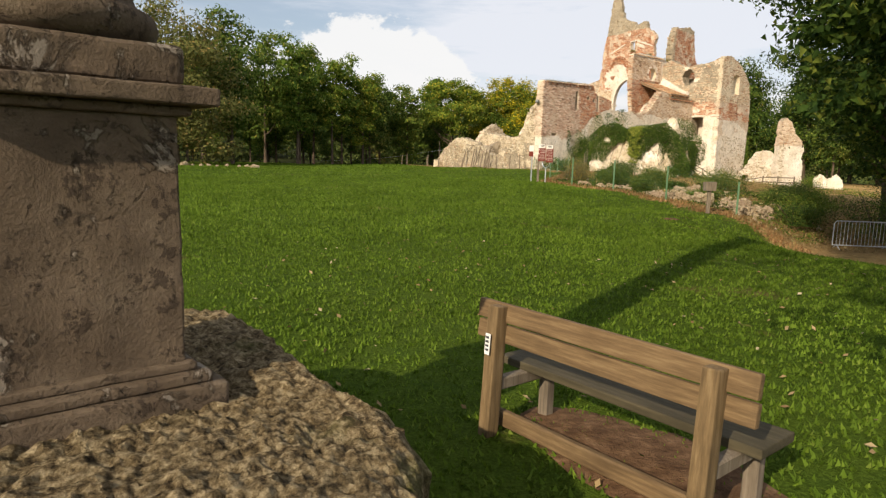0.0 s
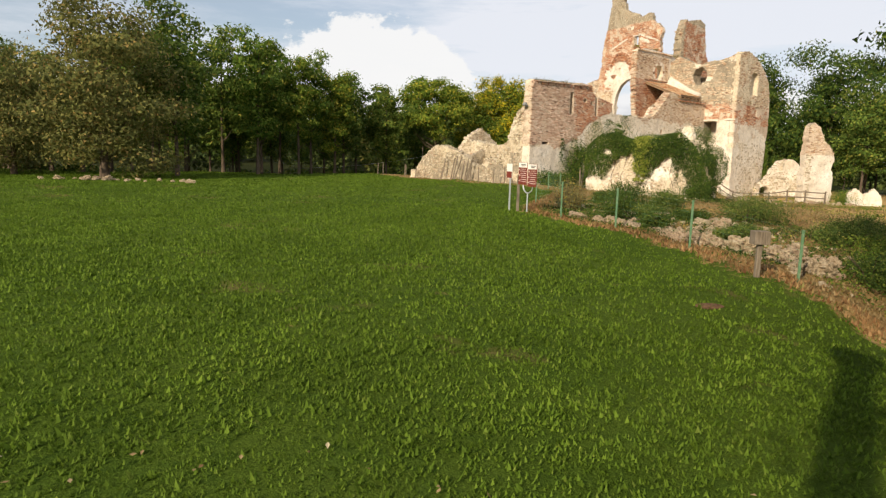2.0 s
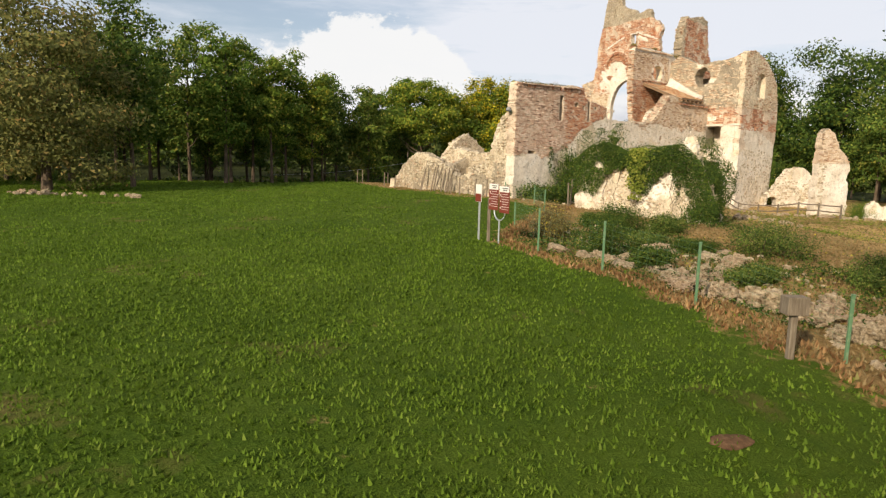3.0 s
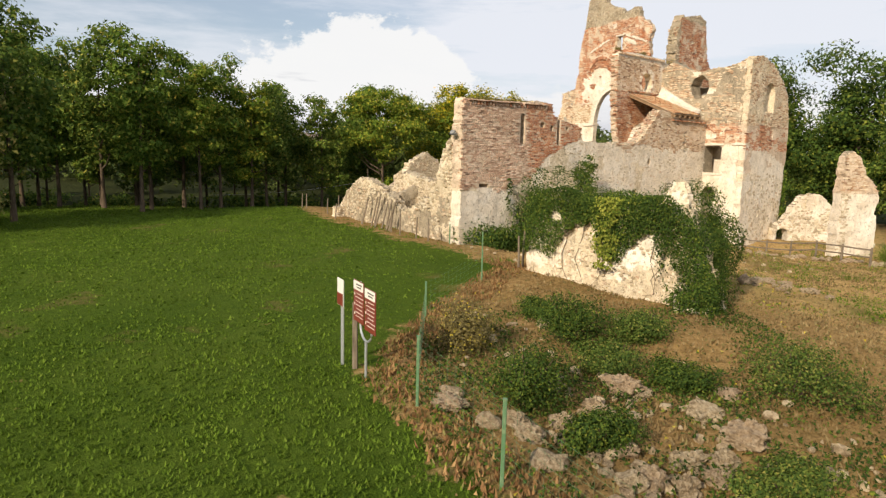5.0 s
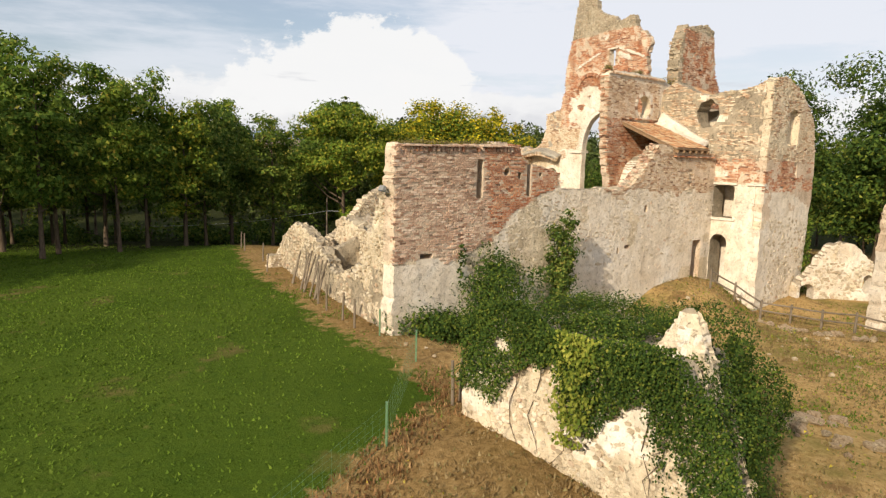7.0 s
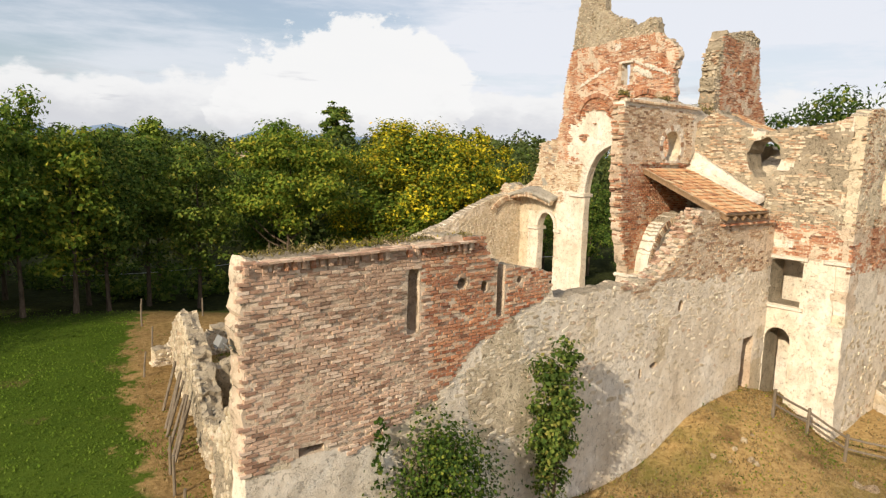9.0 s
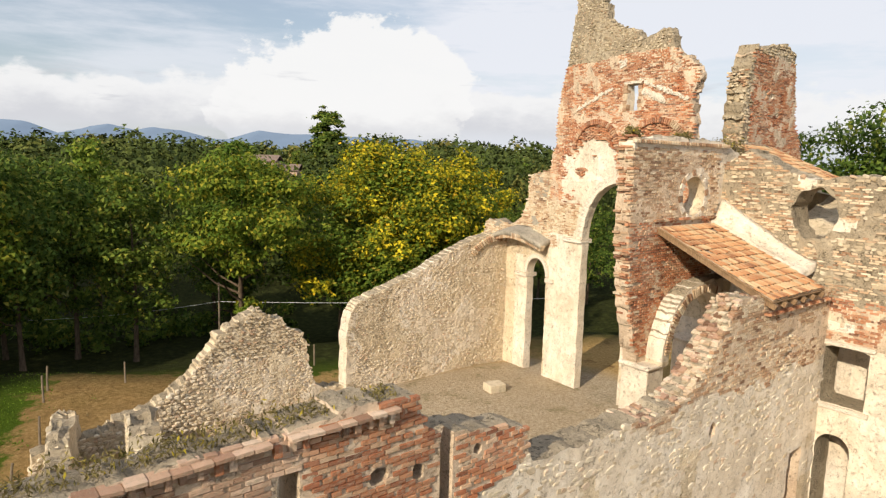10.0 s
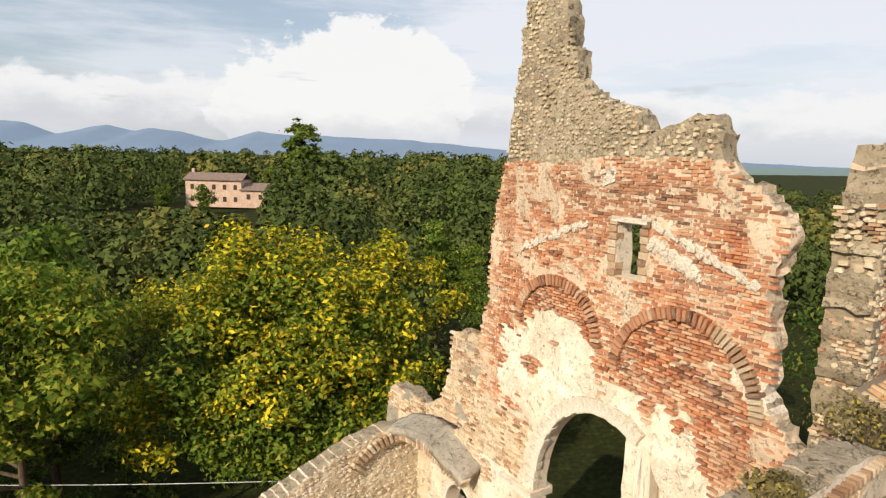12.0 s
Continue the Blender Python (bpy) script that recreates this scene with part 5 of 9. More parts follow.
def aisle_fragment():
    """The broken shell of the north aisle's end, behind the small arch."""
    face = Face(church(24.7, 0), ACROSS, -ALONG)
    outline = [(12.9, -0.6), (12.9, 12.2), (14.1, 12.0), (15.6, 11.6), (15.75, 10.0), (16.3, 9.2), (17.0, 8.9), (17.9, 9.1), (18.9, 8.9), (19.1, 7.6), (19.2, -0.6)]
    ob = wall("wall_transept", face, outline, [arch(13.4, 15.9, -0.6, 6.8, 1.15)], 0.5, lambda s, z: np.where(vnoise(s, z, 1) > 0.1, GREYCAP, RUBBLE), "broken transept wall behind the aisle arch", cell=0.22, rough=0.06, ragged=0.2, seed=61)
    bricks(ob, face, outline, [arch(13.4, 15.9, -0.6, 6.8, 1.15)], lambda s, z: (z > 8.2), "pale", lambda s, z: z > 9.8, seed=91, gone=0.1, proud=0.03)
    # smooth grey shell of the fallen vault over the small arch
    n, m = 26, 10
    a = np.linspace(0, 1, n)[:, None] * np.ones(m)
    b = np.ones(n)[:, None] * np.linspace(0, 1, m)
    u = 23.25 + 1.0 * b + 0.06 * vnoise(a * 5, b * 3)
    v = 17.1 - 3.8 * a
    z = 8.35 + 0.42 * np.sin(math.pi * a ** 0.85) + 0.25 * b + 0.04 * vnoise(a * 9, b * 6)
    o, al, ac = np.array(ORIGIN), np.array(ALONG), np.array(ACROSS)
    top = o + u[..., None] * al + v[..., None] * ac
    top[..., 2] = z
    low = top.copy()
    low[..., 2] -= 0.22
    verts = np.concatenate([top.reshape(-1, 3), low.reshape(-1, 3)])
    i, j = np.meshgrid(np.arange(n - 1), np.arange(m - 1), indexing="ij")
    q = (i * m + j).ravel()
    f1 = np.stack([q, q + m, q + m + 1, q + 1], 1)
    f2 = f1[:, ::-1] + n * m
    rim = np.concatenate([np.arange(m), (np.arange(1, n) * m + m - 1), ((n - 1) * m + np.arange(m - 2, -1, -1)), (np.arange(n - 2, 0, -1) * m)])
    f3 = np.stack([rim, np.roll(rim, -1), np.roll(rim, -1) + n * m, rim + n * m], 1)
    for k in range(34):
        f = (k + 0.5) / 34
        one = new("brick", BRICK_MESH["pale"])
        one.parent = ob
        one.matrix_basis = Face(church(23.3, 17.1), -ACROSS, -ALONG).matrix(3.8 * f, 8.12 + 0.42 * math.sin(math.pi * f ** 0.85), 0.12) @ Matrix.Rotation(-0.45 * math.cos(math.pi * f), 4, "Y") @ Matrix.Diagonal((0.075, 0.3, 0.3, 1))
    child("vault_shell", mesh_of("vault_shell", verts, np.concatenate([f1, f2, f3]), [MAT_GREYCAP], smooth=True), ob, "smooth weathered grey vault mortar")
    return ob


wall_south = south_wall()
wall_west = west_wall()
wall_gable = gable_wall()
arch_infill()
wall_north = north_wall()
wall_fragment = lump_wall()
wall_arcade = rose_wall()
vault_rib()
arcade_pier(18.3, 3.9, 6.1, 0.95, "square white plastered arcade pier under the brick wall")
arcade_pier(22.75, 4.85, 6.0, 0.8, "plastered inner pier of the chapel arcade")
wall_choir = choir_wall()
wall_house = house_walls()
wall_transept = aisle_fragment()

# ---------------------------------------------------------------- leaves, trees and bushes


def leaf_quads(points, size, rng, droop=0.3, slim=0.55, normals=None, three=False):
    """Diamond leaves at points, each turned its own way; vertices and faces."""
    n = len(points)
    way = rng.normal(size=(n, 3))
    if normals is not None:
        way = way * 0.55 + normals * 1.0
    else:
        way[:, 2] += 0.6
    way /= np.linalg.norm(way, axis=1, keepdims=True) + 1e-9
    axis = rng.normal(size=(n, 3))
    axis[:, 2] -= droop
    axis -= way * (axis * way).sum(1, keepdims=True)
    axis /= np.linalg.norm(axis, axis=1, keepdims=True) + 1e-9
    side = np.cross(way, axis)
    size = np.broadcast_to(size, (n,))[:, None] * rng.uniform(0.6, 1.25, (n, 1))
    wide = size * slim * 0.5
    bend = way * size * rng.uniform(-0.12, 0.18, (n, 1))
    if three:
        verts = np.stack([points - axis * size * 0.5 - side * wide * 0.7, points + side * wide * 1.5 + bend, points + axis * size * 0.55 - side * wide * 0.4], 1)
        return verts.reshape(-1, 3), np.arange(3 * n).reshape(-1, 3)
    verts = np.stack([points - axis * size * 0.5, points + side * wide + bend, points + axis * size * 0.5, points - side * wide + bend], 1)
    return verts.reshape(-1, 3), np.arange(4 * n).reshape(-1, 4)


def crown_points(lobes, leaves, rng, clusters=260, spread=0.42, shell=0.4, hang=0.0, flat=0.62):
    """Leaf places in clumps near the surface of some lobes (x, y, z, rx, ry, rz), and the way each leaf faces."""
    lobes = np.array(lobes, float)
    weight = lobes[:, 3] * lobes[:, 4] * lobes[:, 5]
    weight = weight ** 0.75
    pick = rng.choice(len(lobes), clusters, p=weight / weight.sum())
    way = rng.normal(size=(clusters, 3))
    way /= np.linalg.norm(way, axis=1, keepdims=True)
    rad = rng.uniform(0.15, 1.0, (clusters, 1)) ** shell
    mid = lobes[pick, :3] + way * rad * lobes[pick, 3:]
    grow = rng.uniform(0.65, 1.35, clusters)
    own = rng.choice(clusters, leaves, p=grow ** 2 / (grow ** 2).sum())
    scale = np.cbrt(weight[pick[own]])[:, None]
    jit = rng.normal(size=(leaves, 3)) * spread * grow[own][:, None] * np.array([1, 1, flat]) * np.clip(scale / np.cbrt(weight.mean()), 0.6, 1.4)
    pts = mid[own] + jit
    if hang:
        pts[:, 2] -= hang * rng.uniform(0, 1, leaves) ** 2
    face = jit / (spread * np.array([1, 1, flat])) * 0.45 + way[own] * 0.45 + np.array((0, 0, 0.35))
    return pts, face


MAT_BARK = Mat("bark", 0.95, 0.1)
MAT_BARK.colour(MAT_BARK.ramp(MAT_BARK.noise(9.0, 6, 0.65, stretch=(1, 1, 0.25)), [(0.3, (0.045, 0.032, 0.022)), (0.6, (0.12, 0.09, 0.062)), (0.8, (0.18, 0.145, 0.10))]))
MAT_BARK.bump(MAT_BARK.noise(16.0, 5, 0.6, stretch=(1, 1, 0.2)), 0.8, 0.03)
MAT_BARK = MAT_BARK.mat
LEAF_DARK = leaf_material("dark_foliage", [(0.0, (0.041, 0.079, 0.016)), (0.45, (0.103, 0.167, 0.028)), (0.85, (0.194, 0.257, 0.044)), (1.0, (0.343, 0.315, 0.062))], 0.3, 0.6)
LEAF_RUSSET = leaf_material("russet_green_foliage", [(0.0, (0.082, 0.091, 0.029)), (0.5, (0.172, 0.181, 0.050)), (0.85, (0.264, 0.244, 0.071)), (1.0, (0.406, 0.264, 0.091))], 0.3, 0.2)
LEAF_MID = leaf_material("green_foliage", [(0.0, (0.055, 0.108, 0.017)), (0.5, (0.144, 0.225, 0.031)), (0.9, (0.265, 0.326, 0.050)), (1.0, (0.485, 0.381, 0.069))], 0.35, 0.6)
LEAF_YELLOW = leaf_material("autumn_yellow_foliage", [(0.0, (0.092, 0.140, 0.016)), (0.46, (0.260, 0.281, 0.022)), (0.68, (0.641, 0.521, 0.024)), (0.92, (0.914, 0.715, 0.036)), (1.0, (0.762, 0.437, 0.036))], 0.28, 0.2, 0.6, 0.42)
LEAF_LIME = leaf_material("yellow_green_foliage", [(0.0, (0.065, 0.124, 0.016)), (0.45, (0.162, 0.232, 0.027)), (0.8, (0.292, 0.324, 0.039)), (1.0, (0.518, 0.432, 0.049))], 0.35, 0.3)
LEAF_WEED = leaf_material("dry_weed_foliage", [(0.0, (0.10, 0.085, 0.03)), (0.5, (0.22, 0.18, 0.07)), (0.85, (0.34, 0.28, 0.12)), (1.0, (0.65, 0.52, 0.05))], 0.3, 0.1)
LEAF_IVY = leaf_material("ivy_foliage", [(0.0, (0.022, 0.048, 0.010)), (0.5, (0.061, 0.107, 0.018)), (0.85, (0.116, 0.166, 0.024)), (1.0, (0.231, 0.249, 0.038))], 0.2, 0.1)
LEAF_BUSH = leaf_material("shrub_foliage", [(0.0, (0.039, 0.075, 0.016)), (0.5, (0.101, 0.156, 0.029)), (0.85, (0.189, 0.234, 0.044)), (1.0, (0.338, 0.299, 0.078))], 0.25, 0.1)
LEAF_PALE_IVY = leaf_material("young_ivy_foliage", [(0.0, (0.09, 0.14, 0.02)), (0.5, (0.24, 0.28, 0.04)), (1.0, (0.48, 0.46, 0.09))], 0.3, 0.1)


def trunk_mesh(bm, height_, radius, rng, limbs=7, lean=0.4, crown_low=0.35, reach=2.4):
    """A tapered trunk with limbs."""
    pts, rad = [], []
    dx, dy = rng.uniform(-lean, lean), rng.uniform(-lean, lean)
    for k in range(8):
        f = k / 7
        pts.append((dx * f * f + 0.12 * math.sin(3 * f + dx * 9), dy * f * f + 0.12 * math.cos(2.6 * f), -0.4 + (height_ * 0.86 + 0.4) * f))
        rad.append(radius * (1.25 if k == 0 else 1 - 0.82 * f))
    add_tube(bm, pts, rad, 7)
    for k in range(limbs):
        f = crown_low + (0.85 - crown_low) * (k + 0.5) / limbs
        a = rng.uniform(0, 2 * math.pi)
        at = Vector(pts[int(f * 7)]).lerp(Vector(pts[min(int(f * 7) + 1, 7)]), f * 7 - int(f * 7))
        r = reach * rng.uniform(0.6, 1.1) * (1 - 0.45 * f)
        tip = at + Vector((math.cos(a) * r, math.sin(a) * r, r * rng.uniform(0.35, 0.9)))
        mid = at.lerp(tip, 0.5) + Vector((0, 0, -0.1 * r))
        q = radius * (0.5 - 0.3 * f)
        add_tube(bm, [at, mid, tip], [q, q * 0.7, q * 0.25], 5)
    return bm


def make_tree(label, seed, tall, radius, lobes, leaves, size, mat, clusters=260, spread=0.45, shell=0.4, limbs=8, crown_low=0.35, reach=2.4, group="woodland trees", hang=0.0, slim=0.55, three=True, flat=0.55):
    rng = np.random.default_rng(seed)
    ob = thing("tree", label, "tree", group=group)
    part("trunk", trunk_mesh(bmesh.new(), tall, radius, rng, limbs, crown_low=crown_low, reach=reach), MAT_BARK, ob, smooth=True)
    pts, face = crown_points(lobes, leaves, rng, clusters, spread, shell, hang, flat)
    v, f = leaf_quads(pts, size, rng, slim=slim, normals=face, three=three)
    child("crown", mesh_of("crown", v, f, [mat]), ob)
    return ob


def lobes_of(rng, count, base, top, wide, bulge=0.45):
    """Lobes of a crown between two heights; widest at `bulge` of it."""
    out = []
    for k in range(count):
        f = (k + 0.5) / count
        w = wide * (1 - abs(f - bulge) / (1.15 if f > bulge else 0.8)) ** 0.8
        a = 2.4 * k + rng.uniform(-0.4, 0.4)
        r = w * rng.uniform(0.3, 0.62)
        out.append((r * math.cos(a), r * math.sin(a), base + (top - base) * f, w * rng.uniform(0.5, 0.7), w * rng.uniform(0.5, 0.7), (top - base) / count * rng.uniform(1.0, 1.5)))
    return out


def plant(ob, x, y, turn=0.0, scale=1.0, stretch=1.0, z=None):
    z = float(height(np.array([x]), np.array([y]))[0]) if z is None else z
    return copy_thing(ob, Matrix.Translation((x, y, z)) @ Matrix.Rotation(turn, 4, "Z") @ Matrix.Diagonal((scale, scale, scale * stretch, 1)))


def set_tree(ob, x, y, turn=0.0, scale=1.0, stretch=1.0):
    z = float(height(np.array([x]), np.array([y]))[0])
    ob.matrix_basis = Matrix.Translation((x, y, z)) @ Matrix.Rotation(turn, 4, "Z") @ Matrix.Diagonal((scale, scale, scale * stretch, 1))


def woodland():
    rng = np.random.default_rng(100)
    kinds = []
    for seed, mat, tall, wide, base, label, clumps in (
            (1, LEAF_DARK, 13.8, 3.5, 3.0, "tall dark green broadleaf tree at the wood's edge", 150),
            (2, LEAF_MID, 14.2, 2.9, 4.0, "slender feathery green acacia with a high crown", 120),
            (3, LEAF_DARK, 12.8, 3.8, 2.2, "dense dark green tree with foliage low down", 170),
            (4, LEAF_MID, 13.9, 2.5, 4.4, "slim tall green tree with sparse foliage", 90),
            (5, LEAF_LIME, 12.2, 3.1, 3.0, "green tree with yellowing foliage", 120)):
        r = np.random.default_rng(seed)
        kinds.append(make_tree(label, seed, tall, 0.19, lobes_of(r, 15, base, tall, wide), 7000, 0.34, mat, clusters=clumps, spread=0.44, shell=0.3, crown_low=0.25, flat=0.5))
    places = []
    # front row along the lawn's far edge, then deeper rows
    for row, (y0, step) in enumerate(((73.5, 4.2), (78.0, 4.6), (83.5, 5.2), (90.5, 7.5), (98.0, 9.0))):
        x = -64.0 + 1.7 * row
        while x < 8:
            px, py = x + rng.uniform(-1.3, 1.3), y0 + rng.uniform(-1.4, 1.4) + (0.10 * max(-x - 25, 0) * -1)
            limit = -9.5 if row == 0 else (-6.5 if row == 1 else (-5.5 if row == 2 else 2.5))
            if px < limit:
                places.append((px, py))
            x += step * rng.uniform(0.8, 1.25)
    for px, py in ((-5.0, 84.0), (-9.5, 80.5), (-2.0, 92.0), (-12.5, 76.5), (5.0, 97.0), (9.0, 101.0)):
        places.append((px, py))
    for px, py in ((-40, 68), (-47, 62), (-33, 70), (-52, 52), (-27.5, 68)):
        places.append((px, py))
    for k in range(13):
        places.append((rng.uniform(14, 46), rng.uniform(98, 126)))
    for px, py in ((41, 88), (46, 84), (44, 95), (51, 92), (56, 88), (62, 98), (58, 106), (66, 110), (52, 101), (72, 100), (68, 90), (48, 78), (55, 76), (61, 72), (43, 71), (50, 66), (66, 78), (72, 70)):
        places.append((px, py))
    first = set()
    for k, (px, py) in enumerate(places):
        which = int(rng.choice(5, p=[0.30, 0.26, 0.22, 0.16, 0.06])) if px < 30 else int(rng.choice([0, 2, 4], p=[0.55, 0.4, 0.05]))
        sc = rng.uniform(0.82, 1.06) * (0.98 if py < 100 else 0.9) * (0.92 if px > 14 and px < 36 else 1.0)
        turn = rng.uniform(0, 6.28)
        if which not in first:
            first.add(which)
            set_tree(kinds[which], px, py, turn, sc)
        else:
            plant(kinds[which], px, py, turn, sc, rng.uniform(0.92, 1.1))
    plant(kinds[1], -16.0, 70.0, 0.8, 1.08)
    plant(kinds[0], -20.5, 62.0, 2.2, 1.04)
    for which in range(5):
        if which not in first:
            set_tree(kinds[which], -70 - 5 * which, 85, 0, 1)


woodland()

# the broad tree by the lawn, with foliage down to the grass
r_ = np.random.default_rng(8)
broad = make_tree("broad spreading tree with dark autumn-tinged foliage down to the grass", 8, 13.0, 0.34,
                  lobes_of(r_, 16, 1.0, 13.4, 6.6, 0.35), 26000, 0.29, LEAF_RUSSET, clusters=420, spread=0.62, crown_low=0.12, reach=4.5, group="spreading trees", flat=0.6)
set_tree(broad, -23.5, 56.0, 0.4)
plant(broad, -33.0, 60.0, 2.0, 0.72)
plant(broad, -41.0, 57.0, 3.6, 0.8)

# dense dark trees east of the house
r_ = np.random.default_rng(9)
oak = make_tree("dense dark green oak behind the ruined house", 9, 13.5, 0.32, lobes_of(r_, 15, 1.6, 14.5, 6.0, 0.45), 20000, 0.32, LEAF_IVY, clusters=330, spread=0.62, reach=4.2, group="dark oaks", flat=0.6)
set_tree(oak, 46.0, 82.0, 0.3, 1.1)
for ox, oy, ot, os in ((54.0, 79.0, 1.4, 1.1), (40.5, 90.0, 2.4, 0.95), (62.0, 83.0, 3.3, 1.15), (50.0, 70.0, 4.1, 0.8)):
    plant(oak, ox, oy, ot, os)

# the yellow acacia behind the nave and the smaller one beside it
r_ = np.random.default_rng(12)
yellow = make_tree("large acacia with bright yellow autumn foliage", 12, 11.5, 0.2,
                   [(0, 0, 8.2, 3.6, 3.4, 3.4), (2.6, -0.6, 7.4, 2.8, 2.8, 3.2), (-2.8, -0.4, 7.6, 2.6, 2.8, 3.0), (0.6, -1.8, 5.6, 3.4, 2.4, 2.6), (-1.2, 0.8, 10.4, 2.2, 2.2, 1.9), (1.8, 0.6, 10.6, 2.2, 2.0, 1.7), (4.0, 0.3, 9.0, 1.9, 2.0, 2.0), (-3.6, -0.6, 5.2, 1.9, 2.0, 2.0)],
                   32000, 0.22, LEAF_YELLOW, clusters=170, spread=0.34, shell=0.16, reach=3.2, group="", hang=0.7, slim=0.55, three=False, flat=0.6)
pts_, face_ = crown_points([(0, 0, 7.6, 3.4, 3.2, 3.2), (2.4, -0.6, 6.6, 2.7, 2.6, 3.0), (-2.6, -0.4, 6.6, 2.5, 2.6, 2.8), (0.6, -1.7, 5.0, 3.4, 2.3, 2.4), (0.2, 0.7, 9.6, 2.8, 2.0, 1.8), (-3.6, -0.6, 4.6, 1.9, 2.0, 1.7), (3.2, -0.8, 4.4, 2.0, 1.8, 1.6)], 22000, r_, 200, 0.4, 0.25, 0.9)
v_, f_ = leaf_quads(pts_, 0.24, r_, slim=0.55, normals=face_)
child("inner_crown", mesh_of("inner_crown", v_, f_, [LEAF_MID]), yellow, "leaves still green inside the crown")
set_tree(yellow, 10.2, 91.5, 0.3, 1.36, 0.84)
green_under = make_tree("acacia crown still green beneath the yellow one", 13, 10.5, 0.18, [(0, -1.2, 4.8, 3.8, 2.2, 2.2), (2.6, -1.0, 4.4, 2.4, 2.0, 1.9), (-2.6, -1.0, 3.8, 2.4, 2.0, 1.9), (0.5, 1.0, 8.0, 4.0, 2.4, 2.6)], 16000, 0.23, LEAF_MID, clusters=420, spread=0.4, reach=3.0, group="", hang=0.4)
set_tree(green_under, 10.9, 91.0, 0.1, 1.1)
small = make_tree("forked acacia with yellow-green foliage by the pole", 14, 9.6, 0.2, [(0, 0, 9.6, 2.2, 2.2, 1.0), (2.0, 0.3, 8.8, 1.8, 1.8, 0.9), (-2.2, -0.3, 9.0, 1.9, 1.8, 0.9), (0.6, -1.4, 7.4, 2.2, 1.8, 0.9), (-1.6, -1.2, 6.6, 1.8, 1.7, 0.8), (2.4, -0.6, 6.6, 1.5, 1.5, 0.8), (0.2, -0.8, 5.4, 1.4, 1.3, 0.8), (0.3, -0.3, 2.4, 0.8, 0.8, 0.6)], 15000, 0.25, LEAF_LIME, clusters=150, spread=0.36, shell=0.3, reach=3.2, group="", hang=0.3, limbs=12, flat=0.4)
set_tree(small, 0.8, 85.6, 0.2, 1.14)

# the tree at the field's edge whose branches hang into view at the start, and an unseen one behind, added to shade the
# grass
r_ = np.random.default_rng(15)
# shade on these trees is put into their colour by dark ivy leaves
edge_tree = make_tree("dark leafy tree, mostly out of view, shading the field's edge", 15, 9.0, 0.22, [(0, 0, 8.0, 5.0, 5.0, 2.6), (-2.5, 2.0, 7.4, 3.4, 3.2, 2.0), (2.5, -1.5, 7.6, 3.4, 3.4, 2.2), (0.5, 0.5, 10.4, 3.6, 3.6, 1.8), (1.6, 3.2, 6.4, 2.8, 2.4, 1.6), (-1.7, 3.4, 3.9, 0.8, 0.8, 1.3), (-1.2, 3.9, 3.2, 0.6, 0.6, 0.8), (2.6, 2.2, 4.2, 1.8, 1.6, 1.2)], 17000, 0.18, LEAF_IVY, clusters=420, spread=0.4, reach=3.4, group="field edge trees")
set_tree(edge_tree, 2.9, -2.4, 0.0, 1.15)
r_ = np.random.default_rng(16)
hanging = make_tree("dark leafy tree leaning over the field's edge", 16, 8.0, 0.16, [(0, 0, 5.0, 2.4, 2.4, 1.6), (-1.3, 0.2, 4.2, 1.3, 1.3, 1.3), (-1.8, 0.3, 3.3, 0.8, 0.8, 0.9), (0.8, 0.6, 4.4, 1.8, 1.8, 1.4), (0.3, 0.2, 6.4, 2.6, 2.6, 1.6), (-0.4, 1.6, 7.4, 2.6, 2.6, 1.4), (1.6, 1.8, 7.8, 2.8, 2.8, 1.6), (0.6, 0.4, 8.8, 2.4, 2.4, 1.3)], 30000, 0.15, LEAF_IVY, clusters=360, spread=0.27, shell=0.5, reach=2.6, crown_low=0.4, group="field edge trees", limbs=12)
set_tree(hanging, 8.5, 10.2, 0.0, 1.2)
# never in view; added only to shade the bank
plant(edge_tree, 13.8, 13.2, 1.0, 0.72)
plant(edge_tree, 17.8, 22.5, 2.0, 0.75)
plant(edge_tree, 24.0, 29.0, 4.0, 0.6)
plant(edge_tree, 21.0, 13.0, 1.0, 0.8)
plant(hanging, 14.6, 19.6, 2.1, 0.7)
plant(hanging, 12.4, 16.6, 1.3, 0.95)
plant(hanging, 18.6, 27.0, 4.0, 0.75)


